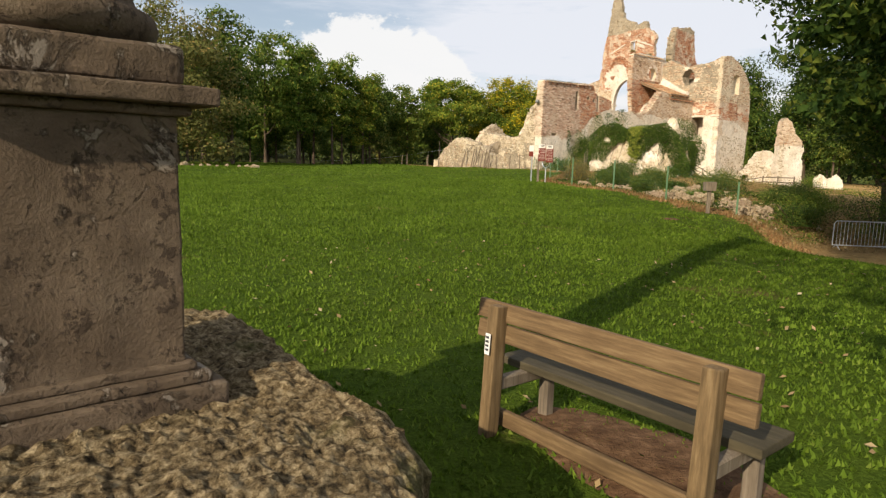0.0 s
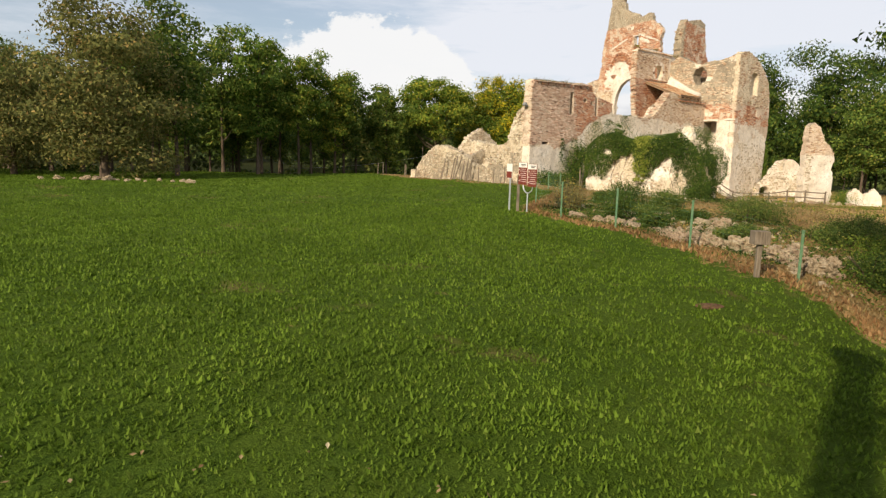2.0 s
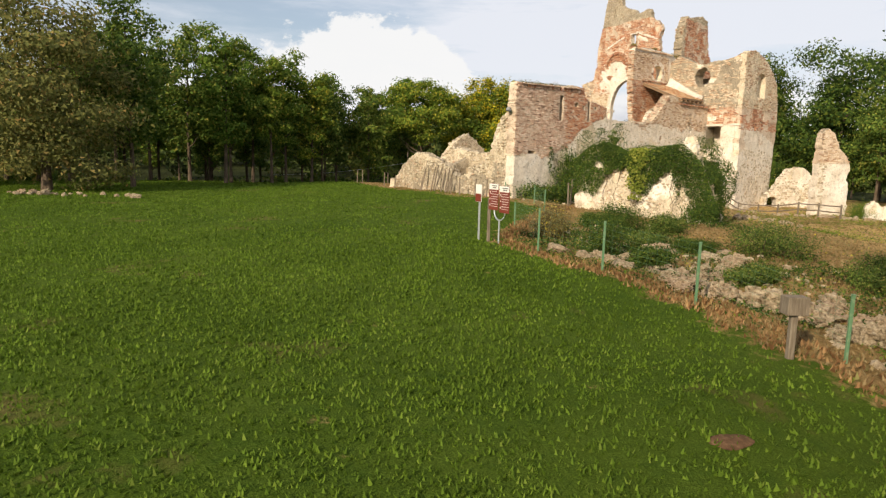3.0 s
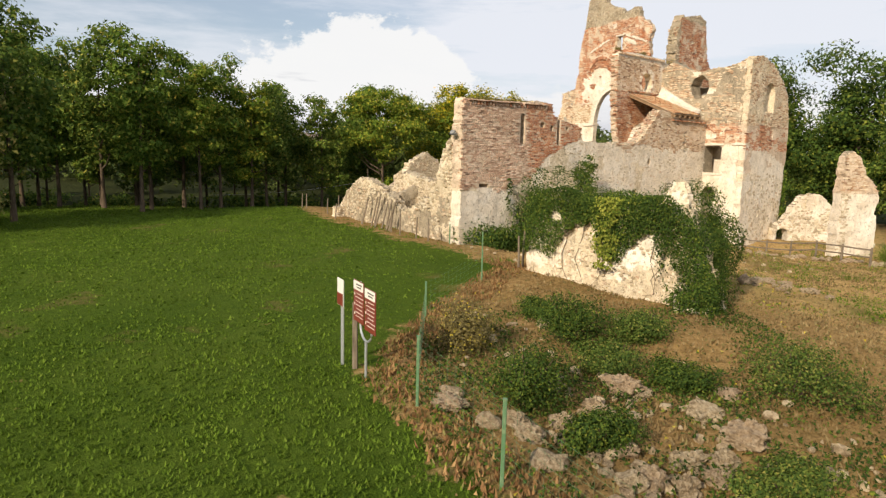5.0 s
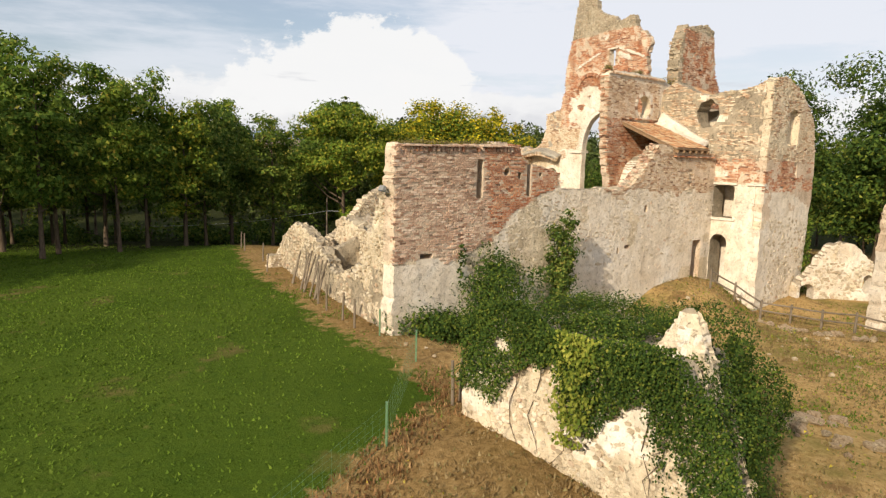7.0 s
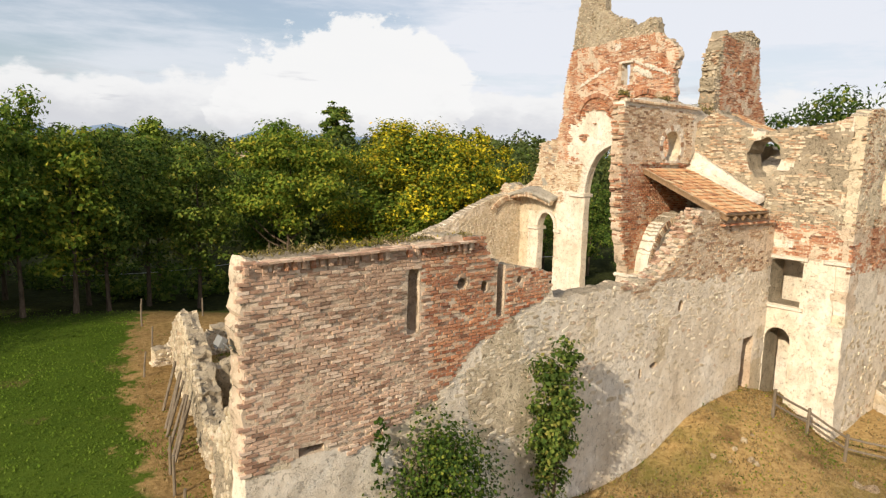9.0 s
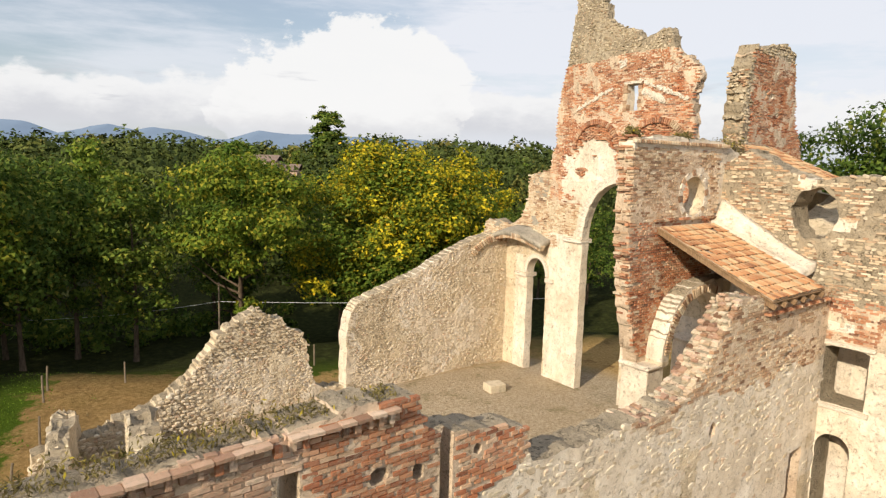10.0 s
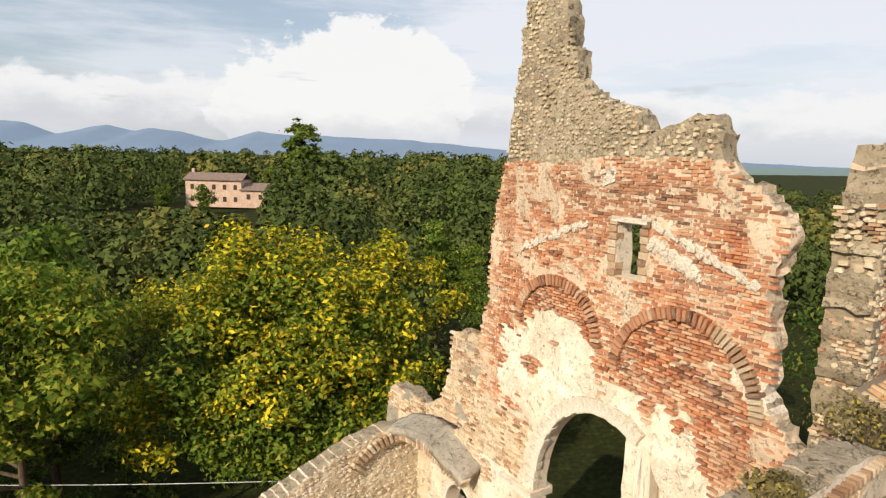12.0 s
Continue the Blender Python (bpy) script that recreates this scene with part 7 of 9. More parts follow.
def tile_mesh():
    """A curved cover tile, one metre long along y, thin, tapering."""
    bm = bmesh.new()
    rows = []
    for y, r in ((0, 0.52), (1, 0.42)):
        ring = []
        for lay in (0.0, 0.10):
            for k in range(6):
                a = math.pi * (0.08 + 0.84 * k / 5)
                ring.append(bm.verts.new((-(r - lay) * math.cos(a), y, (r - lay) * 0.75 * math.sin(a))))
        rows.append(ring)
    a, b = rows
    for k in range(5):
        bm.faces.new((a[k], a[k + 1], b[k + 1], b[k]))
        bm.faces.new((a[6 + k + 1], a[6 + k], b[6 + k], b[6 + k + 1]))
        bm.faces.new((a[k + 1], a[k], a[6 + k], a[6 + k + 1]))
        bm.faces.new((b[k], b[k + 1], b[6 + k + 1], b[6 + k]))
    for r in ((a[0], b[0], b[6], a[6]), (b[5], a[5], a[11], b[11])):
        bm.faces.new(r)
    me = bpy.data.meshes.new("roof_tile")
    bm.to_mesh(me)
    bm.free()
    me.materials.append(MAT_TILE)
    return me


TILE = tile_mesh()


def tiled_slope(ob, low, right, up, width, length, seed, step=(0.2, 0.3)):
    """Rows of cover tiles from the eave point `low`, along `right` and up the slope."""
    rng = np.random.default_rng(seed)
    right, up = right.normalized(), up.normalized()
    normal = right.cross(up).normalized()
    base = Matrix((right, up, normal)).transposed().to_4x4()
    for i in range(int(width / step[0])):
        for j in range(int(length / step[1])):
            if rng.uniform() < 0.02:
                continue
            one = new("roof_tile", TILE)
            one.parent = ob
            m = base.copy()
            m.translation = low + right * (step[0] * (i + 0.5) + rng.uniform(-0.012, 0.012)) + up * (step[1] * j + rng.uniform(-0.02, 0.02)) + normal * (0.04 + rng.uniform(0, 0.02))
            one.matrix_basis = m @ Matrix.Rotation(rng.uniform(-0.09, 0.09), 4, "Z") @ Matrix.Rotation(-0.05, 4, "X") @ Matrix.Diagonal((step[0] * 1.04, step[1] * 1.28, 0.16, 1))


def pent_roof():
    ob = thing("pent_roof", "lean-to roof of orange clay tiles over the aisle bay", "roof", kind="structure")
    low, high = church(17.8, -0.25, 8.82), church(18.45, 3.85, 10.4)
    up = high - low
    bm = bmesh.new()
    mid = (low + high) / 2 + ALONG * 1.65 - Vector((0, 0, 0.03))
    m = Matrix((ALONG, up.normalized(), ALONG.cross(up.normalized()))).transposed().to_4x4()
    m.translation = mid
    add_box(bm, (3.3, up.length, 0.06), m, 0.01)
    part("roof_boards", bm, MAT_TIMBER, ob, "weathered brown boards")
    for k in range(6):
        bm = bmesh.new()
        r = m.copy()
        r.translation = mid + ALONG * (-1.55 + 0.6 * k) - m.col[2].to_3d() * 0.11
        add_box(bm, (0.11, up.length + 0.2, 0.15), r, 0.01)
        part("rafter", bm, MAT_TIMBER, ob)
    tiled_slope(ob, low, ALONG, up, 3.3, up.length, 5)
    bed = m.copy()
    bed.translation = mid + m.col[2].to_3d() * 0.045
    bm = bmesh.new()
    add_box(bm, (3.24, up.length - 0.08, 0.03), bed, 0.008)
    part("mortar_bed", bm, MAT_JOINT, ob, "pale mortar bed under the tiles")
    # wedge of mortar dressing the joint between tiles and house wall, wide at the top
    n = 22
    f, g = np.meshgrid(np.linspace(0, 1, n), np.linspace(0, 1, 7), indexing="ij")
    v = 0.5 + 3.3 * f
    roof_z = 8.82 + (v + 0.25) / 4.1 * 1.58
    edge_u = 21.1 + (v + 0.25) / 4.1 * 0.65 - 0.16
    rise = 0.18 + 0.62 * f ** 1.3 + 0.10 * vnoise(f * 9, g * 0, 2.5)
    u = edge_u + (22.28 - edge_u) * g ** 0.8 + 0.05 * vnoise(f * 8, g * 3, 4.5)
    top = roof_z + 0.10 + rise * g ** 1.6 + 0.05 * vnoise(f * 10, g * 5, 1.5)
    at = np.stack([np.array(church(q, w, h)) for q, w, h in zip(u.ravel(), v.ravel(), top.ravel())])
    foot = at - np.array((0, 0, 0.22))
    i, j = np.meshgrid(np.arange(n - 1), np.arange(6), indexing="ij")
    q = (i * 7 + j).ravel()
    rim = np.concatenate([np.arange(7), np.arange(1, n) * 7 + 6, (n - 1) * 7 + np.arange(5, -1, -1), np.arange(n - 2, 0, -1) * 7])
    quads = np.concatenate([np.stack([q, q + 7, q + 8, q + 1], 1)[:, ::-1], np.stack([rim, rim + 7 * n, np.roll(rim, -1) + 7 * n, np.roll(rim, -1)], 1)])
    child("mortar_fillet", mesh_of("mortar_fillet", np.concatenate([at, foot]), quads, [MAT_PLASTER], smooth=True), ob, "pale mortar fillet along the wall")
    lath_a, lath_b = church(22.2, 2.2, 10.12), church(22.2, 0.95, 9.28)
    for gap in (0.0, 0.11):
        bm = bmesh.new()
        add_tube(bm, [lath_a + Vector((0, 0, gap)), (lath_a + lath_b) / 2 + Vector((0, 0, gap + 0.01)), lath_b + Vector((0, 0, gap))], 0.03, 6)
        part("lath", bm, MAT_TIMBER, ob, "bare brown lath against the wall")
    for k in range(34):
        one = new("eave_brick", BRICK_MESH["red"])
        one.parent = ob
        one.matrix_basis = Face(church(17.9, 0), ALONG, -ACROSS).matrix(0.06 + 0.12 * k, 8.42, -0.06) @ Matrix.Rotation(0.6, 4, "Z") @ Matrix.Diagonal((0.1, 0.2, 0.075, 1))
    return ob


def house_roof():
    ob = thing("roof_remnant", "patch of broken orange tile roof between the walls", "roof", kind="structure")
    low, high = church(24.4, 1.4, 11.7), church(24.4, 4.9, 13.2)
    up = high - low
    bm = bmesh.new()
    m = Matrix((ALONG, up.normalized(), ALONG.cross(up.normalized()))).transposed().to_4x4()
    m.translation = (low + church(27.6, 4.9, 13.2)) / 2
    add_box(bm, (3.2, up.length, 0.12), m, 0.02)
    part("roof_boards", bm, MAT_WOOD, ob)
    tiled_slope(ob, low, ALONG, up, 3.2, up.length, 6, (0.24, 0.36))
    return ob


pent_roof()
house_roof()

# ---------------------------------------------------------------- broken walls beside the house


def side_fragments():
    face = Face((31.25, 60.0, 0), (0.99, 0.12, 0), (0.12, -0.99, 0))
    outline = [(0.0, -0.6), (0.0, 3.8), (0.1, 6.3), (0.45, 6.6), (0.9, 6.3), (1.5, 5.2), (2.2, 4.4), (2.5, 3.9), (2.3, 3.0), (2.5, 1.8), (2.5, -0.6)]
    ob = wall("wall_stub", face, outline, [], 0.8, lambda s, z: np.where(z < 4.1 + 0.2 * vnoise(s, z), PLASTER, JOINT), "tall white-plastered stub of wall with a broken peak", cell=0.14, rough=0.05, ragged=0.16, seed=83)
    bricks(ob, face, outline, [], lambda s, z: z > 4.1, "pale", lambda s, z: z > 5, seed=96, gone=0.15)
    stones(ob, face, outline, [], lambda s, z: (s < 0.5) & (z < 4.2), never, seed=97, gone=0.1)
    face = Face((30.6, 66.5, 0), (0.97, -0.05, 0), (-0.05, -0.97, 0))
    outline = [(0, -0.6), (0.1, 1.2), (0.8, 1.8), (1.4, 2.9), (2.0, 3.6), (2.6, 3.8), (3.2, 3.6), (4.0, 2.9), (4.7, 2.2), (5.0, -0.6)]
    holes = [arch(0.3, 1.1, -0.6, 0.9, 0.3), oval(4.1, 1.3, 0.3, 0.6, 10)]
    ob = wall("wall_low_vault", face, outline, holes, 0.8, lambda s, z: np.where(vnoise(s, z, 2) > -0.2, PLASTER, RUBBLE), "low rounded remains of a vaulted wall", cell=0.16, rough=0.09, ragged=0.16, seed=89)
    stones(ob, face, outline, holes, lambda s, z: vnoise(s, z, 2) < 0.1, never, seed=98, gone=0.2)
    face = Face((33.2, 57.5, 0), (0.9, -0.43, 0), (-0.43, -0.9, 0))
    ob = wall("wall_low_end", face, [(0, -0.6), (0.1, 1.1), (0.6, 1.5), (1.2, 1.0), (1.8, 1.6), (2.4, 0.8), (2.5, -0.6)], [], 0.6, lambda s, z: np.where(vnoise(s, z, 2) > -0.3, PLASTER, RUBBLE), "low broken end of a white wall", cell=0.15, rough=0.08, ragged=0.16, seed=90)


side_fragments()

# ---------------------------------------------------------------- bench


def bench():
    along, out = Vector((0.628, -0.778, 0)), Vector((0.778, 0.628, 0))
    m = Matrix((along, out, Vector((0, 0, 1)))).transposed().to_4x4()
    m.translation = Vector((0.317, 4.39, 0.0))
    ob = thing("bench", "weathered wooden park bench with mossy seat on the lawn", "bench", m)
    for k, (z, h) in enumerate(((0.885, 0.135), (0.735, 0.13))):
        bm = bmesh.new()
        add_box(bm, (2.04, 0.05, h), Matrix.Translation((0.88, 0.09, z)) @ Matrix.Rotation(-0.12, 4, "X"), 0.012, 2)
        part("backrest_board", bm, MAT_WOOD_X, ob)
    bm = bmesh.new()
    add_box(bm, (1.99, 0.40, 0.06), Matrix.Translation((0.85, 0.50, 0.45)), 0.012, 2)
    part("seat", bm, MAT_SEAT, ob, "dark mossy plank seat")
    for s in (0.1, 1.69):
        bm = bmesh.new()
        add_box(bm, (0.1, 0.11, 1.05), Matrix.Translation((s, -0.0, 0.42)) @ Matrix.Rotation(-0.06, 4, "X"), 0.012, 2)
        part("post", bm, MAT_BENCH_POST, ob)
        bm = bmesh.new()
        add_box(bm, (0.09, 0.09, 0.55), Matrix.Translation((s, 0.58, 0.15)), 0.01)
        part("front_leg", bm, MAT_WOOD, ob)
        bm = bmesh.new()
        add_box(bm, (0.08, 0.66, 0.09), Matrix.Translation((s, 0.33, 0.375)), 0.01)
        part("seat_bearer", bm, MAT_WOOD, ob)
    bm = bmesh.new()
    add_box(bm, (1.75, 0.06, 0.12), Matrix.Translation((0.88, 0.12, 0.10)), 0.012)
    part("foot_rail", bm, MAT_WOOD_X, ob)
    white = Mat("white_plate", 0.5, 0.4).colour((0.72, 0.72, 0.70)).mat
    dark = Mat("dark_print", 0.6, 0.2).colour((0.06, 0.06, 0.07)).mat
    bm = bmesh.new()
    add_box(bm, (0.05, 0.006, 0.15), Matrix.Translation((0.1, -0.062, 0.68)) @ Matrix.Rotation(-0.06, 4, "X"), 0.002)
    plate = part("plate", bm, white, ob, "small white plate with dark marks")
    for k in range(4):
        bm = bmesh.new()
        add_box(bm, (0.03, 0.004, 0.016), Matrix.Translation((0.1, -0.067, 0.73 - 0.03 * k)), 0.001)
        part("print_bar", bm, dark, plate)


bench()
m_ = Mat("bare_earth", 0.95, 0.1)
m_.colour(m_.ramp(m_.noise(8.0, 6, 0.65), [(0.3, (0.07, 0.038, 0.020)), (0.55, (0.15, 0.085, 0.045)), (0.75, (0.24, 0.15, 0.085))]))
m_.bump(m_.noise(20.0, 5, 0.65), 0.9, 0.03)
MAT_EARTH = m_.mat


def earth_patch(x, y, a, b, turn, seed, label):
    """A worn patch of earth, a thin uneven sheet on the lawn."""
    n, k = 30, 7
    th, rr = np.meshgrid(np.linspace(0, 2 * math.pi, n, endpoint=False), np.linspace(0.02, 1, k), indexing="ij")
    edge = 1 + 0.28 * vnoise(np.cos(th) * 2 + seed, np.sin(th) * 2, 1.0)
    px, py = a * rr * edge * np.cos(th), b * rr * edge * np.sin(th)
    wx, wy = x + px * math.cos(turn) - py * math.sin(turn), y + px * math.sin(turn) + py * math.cos(turn)
    wz = height(wx, wy) + 0.035 * (1 - rr ** 3) + 0.012 * vnoise(wx * 4, wy * 4) + 0.012
    i, j = np.meshgrid(np.arange(n), np.arange(k - 1), indexing="ij")
    f = np.stack([(i * k + j).ravel(), (((i + 1) % n) * k + j).ravel(), (((i + 1) % n) * k + j + 1).ravel(), (i * k + j + 1).ravel()], 1)
    tagged(new("earth_patch", mesh_of("earth_patch", np.stack([wx, wy, wz], -1).reshape(-1, 3), f, [MAT_EARTH], smooth=True)), label, "earth", kind="structure")


earth_patch(1.35, 3.95, 1.15, 0.5, -0.97, 1.0, "worn bare earth under the bench")
earth_patch(2.5, 3.0, 0.55, 0.4, -0.9, 2.0, "worn bare earth beside the bench")
earth_patch(7.3, 20.4, 0.34, 0.2, 0.4, 3.0, "small bare spot in the lawn")

# ---------------------------------------------------------------- monument


def monument():
    e1, e2 = Vector((0.755, 0.656, 0)), Vector((-0.656, 0.755, 0))
    m = Matrix((e1, e2, Vector((0, 0, 1)))).transposed().to_4x4()
    m.translation = Vector((-1.64, 2.665, 0.351))
    m = m @ Matrix.Diagonal((0.82, 0.82, 0.82, 1))
    ob = thing("monument", "old stone column monument on a rough conglomerate block", "monument", m)
    st = Mat("pitted_monument_stone", 0.9, 0.15)
    c = st.ramp(st.noise(2.6, 6, 0.6), [(0.3, (0.100, 0.072, 0.048)), (0.55, (0.152, 0.112, 0.076)), (0.75, (0.21, 0.162, 0.112))])
    c = st.mix(st.math("MULTIPLY", st.grey(st.noise(30.0, 5, 0.65), 0.45, 0.7), 0.35), c, (0.085, 0.064, 0.046))
    flake = st.noise(3.4, 8, 0.72, stretch=(1, 1, 0.75), distortion=0.6)
    c = st.mix(st.math("MULTIPLY", st.grey(flake, 0.565, 0.60), 0.6), c, (0.36, 0.31, 0.25))
    c = st.mix(st.math("MULTIPLY", st.grey(st.noise(7.5, 7, 0.74), 0.565, 0.60), 0.75), c, (0.05, 0.036, 0.026))
    st.colour(c)
    st.bump(st.noise(3.0, 5, 0.6), 0.5, 0.03)
    st.bump(st.math("SUBTRACT", 1.0, st.grey(flake, 0.55, 0.585)), 1.0, 0.035)
    st.bump(st.noise(7.5, 7, 0.74), 0.7, 0.03)
    st.bump(st.noise(60.0, 4, 0.6), 0.5, 0.006)
    stone = st.mat

    def block(name, size, z, bevel=0.02, segs=2):
        bm = bmesh.new()
        add_box(bm, (size, size, z[1] - z[0]), Matrix.Translation((0, 0, (z[0] + z[1]) / 2)), bevel, segs)
        bmesh.ops.subdivide_edges(bm, edges=[e for e in bm.edges if e.calc_length() > 0.15], cuts=9, use_grid_fill=True)
        for v in bm.verts:
            p = v.co * 5
            v.co += Vector((noise.noise(p), noise.noise(p + Vector((7, 1, 3))), 0.4 * noise.noise(p + Vector((2, 9, 5))))) * 0.012
        part(name, bm, stone, ob)

    block("plinth", 1.28, (0.60, 0.76), 0.02)
    block("base_moulding", 1.16, (0.76, 0.82), 0.025, 3)
    block("base_fillet", 1.04, (0.82, 0.87), 0.02, 3)
    block("shaft", 0.95, (0.86, 2.12), 0.012)
    block("cornice_lower", 1.06, (2.12, 2.17), 0.02, 3)
    block("cornice_upper", 1.26, (2.17, 2.26), 0.02, 3)
    block("cap", 1.02, (2.26, 2.46), 0.05, 3)

    def turned(name, profile):
        bm = bmesh.new()
        rings = [[bm.verts.new((r * math.cos(2 * math.pi * k / 28), r * math.sin(2 * math.pi * k / 28), z)) for k in range(28)] for r, z in profile]
        for a, b in zip(rings, rings[1:]):
            for k in range(28):
                bm.faces.new((a[k], a[(k + 1) % 28], b[(k + 1) % 28], b[k]))
        bm.faces.new(rings[0][::-1])
        bm.faces.new(rings[-1])
        part(name, bm, stone, ob, smooth=True)

    turned("column_base", [(0.44, 2.45), (0.50, 2.50), (0.52, 2.56), (0.50, 2.62), (0.42, 2.66), (0.40, 2.72), (0.44, 2.76), (0.45, 2.81), (0.42, 2.86), (0.36, 2.9)])
    turned("column_shaft", [(0.36, 2.88), (0.36, 4.0), (0.35, 7.0), (0.31, 10.7)])
    turned("capital", [(0.32, 10.68), (0.36, 10.75), (0.36, 10.82), (0.46, 11.05), (0.52, 11.2), (0.52, 11.35)])
    # rough base block
    ro = Mat("conglomerate", 0.95, 0.12)
    # darkest where the bump noise below is lowest
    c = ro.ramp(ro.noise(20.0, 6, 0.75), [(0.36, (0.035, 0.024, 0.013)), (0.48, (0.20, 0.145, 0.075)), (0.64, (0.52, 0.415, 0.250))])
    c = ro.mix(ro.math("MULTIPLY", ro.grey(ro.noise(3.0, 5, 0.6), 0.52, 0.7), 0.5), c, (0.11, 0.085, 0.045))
    c = ro.mix(ro.math("MULTIPLY", ro.grey(ro.noise(1.6, 5, 0.6), 0.58, 0.68), 0.5), c, (0.10, 0.115, 0.03))
    ro.colour(c)
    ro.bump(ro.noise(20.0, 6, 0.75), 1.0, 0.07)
    ro.bump(ro.cells(20.0).outputs["Distance"], 0.6, 0.03)
    rim = [(-0.02, 2.35), (-0.06, 2.75), (-0.22, 3.1), (-0.46, 3.38), (-0.8, 3.8), (-1.2, 4.45), (-1.72, 5.1), (-2.3, 5.25), (-3.2, 4.9), (-4.0, 4.0), (-4.2, 2.8), (-3.6, 1.6), (-2.6, 0.95), (-1.5, 1.0), (-0.6, 1.5), (-0.15, 2.0)]
    n = 260
    ang = np.linspace(0, len(rim), n, endpoint=False)
    closed = np.array(rim + [rim[0]])
    ex, ey = np.interp(ang, np.arange(len(rim) + 1), closed[:, 0]), np.interp(ang, np.arange(len(rim) + 1), closed[:, 1])
    cx, cy = -2.0, 3.1
    fr = np.concatenate([np.linspace(0.0, 0.95, 92), [0.975, 0.99, 1.0, 1.005, 1.01, 1.0, 1.0]])
    zz = np.concatenate([np.full(90, 0.67), [0.66, 0.65], [0.62, 0.57, 0.5, 0.35, 0.1, -0.25, -0.7]])
    X = cx + (ex - cx)[:, None] * fr
    Y = cy + (ey - cy)[:, None] * fr
    Z = np.ones(n)[:, None] * zz
    bump = 0.026 * vnoise(X * 7, Y * 7, Z * 7) + 0.026 * vnoise(X * 22, Y * 22, Z * 22, 2)
    out = np.clip((fr - 0.96) * 25, 0, 1)
    Z = Z + bump * 1.4 * (fr < 1.004) + 0.03 * vnoise(X * 2, Y * 2) * (fr < 1.0)
    X = X + out * bump * 2.2
    Y = Y + out * (0.022 * vnoise(X * 7 + 9, Y * 7, Z * 7) + 0.016 * vnoise(X * 22 + 3, Y * 22, Z * 22, 2)) * 2.2
    k = len(fr)
    i, j = np.meshgrid(np.arange(n), np.arange(k - 1), indexing="ij")
    f = np.stack([(i * k + j).ravel(), (((i + 1) % n) * k + j).ravel(), (((i + 1) % n) * k + j + 1).ravel(), (i * k + j + 1).ravel()], 1)
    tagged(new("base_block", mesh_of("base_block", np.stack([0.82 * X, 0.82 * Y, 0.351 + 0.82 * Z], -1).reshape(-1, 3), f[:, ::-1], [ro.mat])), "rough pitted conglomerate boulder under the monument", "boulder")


monument()

# ---------------------------------------------------------------- fences, signs, barrier
MAT_GREEN = Mat("green_fence_paint", 0.5, 0.4)
MAT_GREEN.colour(MAT_GREEN.mix(MAT_GREEN.grey(MAT_GREEN.noise(12.0, 4), 0.5, 0.7), (0.10, 0.20, 0.10), (0.19, 0.26, 0.15)))
MAT_GREEN = MAT_GREEN.mat
MAT_STEEL = Mat("galvanised_steel", 0.45, 0.5)
MAT_STEEL.bsdf.inputs["Metallic"].default_value = 0.7
MAT_STEEL.colour(MAT_STEEL.mix(MAT_STEEL.noise(30.0, 3), (0.42, 0.44, 0.46), (0.60, 0.62, 0.63)))
MAT_STEEL = MAT_STEEL.mat


def gz(x, y):
    return float(height(np.array([x]), np.array([y]))[0])


def wire_fence():
    ob = thing("wire_fence", "green metal posts with thin wire netting beside the lawn", "fence")
    spots = [(11.3, 24.4, 1.3), (9.65, 27.6, 1.5), (8.05, 30.3, 1.4), (6.65, 33.2, 1.4), (6.6, 39.9, 1.05), (8.5, 43.9, 1.1), (8.9, 50.4, 1.1), (7.4, 53.0, 1.0)]
    tops = []
    for x, y, h in spots:
        bm = bmesh.new()
        z = gz(x, y)
        add_box(bm, (0.06, 0.06, h + 0.3), Matrix.Translation((x, y, z + h / 2 - 0.15)), 0.008)
        add_box(bm, (0.07, 0.07, 0.02), Matrix.Translation((x, y, z + h + 0.01)), 0.004)
        part("post", bm, MAT_GREEN, ob)
        tops.append(Vector((x, y, z + h)))
    for a, b in zip(tops, tops[1:]):
        if (b - a).length > 7.5:
            continue
        bm = bmesh.new()
        for k in range(7):
            drop = Vector((0, 0, 0.03 + 0.16 * k))
            add_tube(bm, [a - drop, (a + b) / 2 - drop * 1.01 - Vector((0, 0, 0.02)), b - drop], 0.0022, 3, False)
        n = int((b - a).length / 0.3)
        for k in range(1, n):
            p = a.lerp(b, k / n)
            add_tube(bm, [p - Vector((0, 0, 0.03)), p - Vector((0, 0, 1.0))], 0.0018, 3, False)
        part("wire_netting", bm, MAT_GREEN, ob)


wire_fence()


def wooden_post(x, y, h, r, lean, label, group="wooden fence posts"):
    z = gz(x, y)
    ob = thing("fence_post", label, "post", Matrix.Translation((x, y, z)), group=group)
    bm = bmesh.new()
    add_tube(bm, [(0, 0, -0.3), (lean * 0.4, lean * 0.2, h * 0.5), (lean, lean * 0.5, h)], [r * 1.1, r, r * 0.9], 8)
    part("stake", bm, MAT_WOOD, ob)


for x_, y_, h_, l_ in ((10.3, 46.6, 1.5, 0.05), (10.1, 46.2, 1.3, -0.04), (-4.4, 74.2, 1.25, 0.0), (-5.1, 75.6, 1.2, 0.05), (-2.2, 77.1, 1.1, 0.0), (6.2, 81.4, 1.2, 0.0), (-1.9, 70.0, 1.2, 0.04), (-0.7, 66.6, 1.1, 0.1), (4.0, 58.3, 1.2, 0.03), (4.6, 57.2, 1.2, 0.0), (5.6, 55.4, 1.2, 0.05), (6.3, 54.0, 1.2, 0.0)):
    wooden_post(x_, y_, h_, 0.045, l_, "thin grey wooden fence stake")
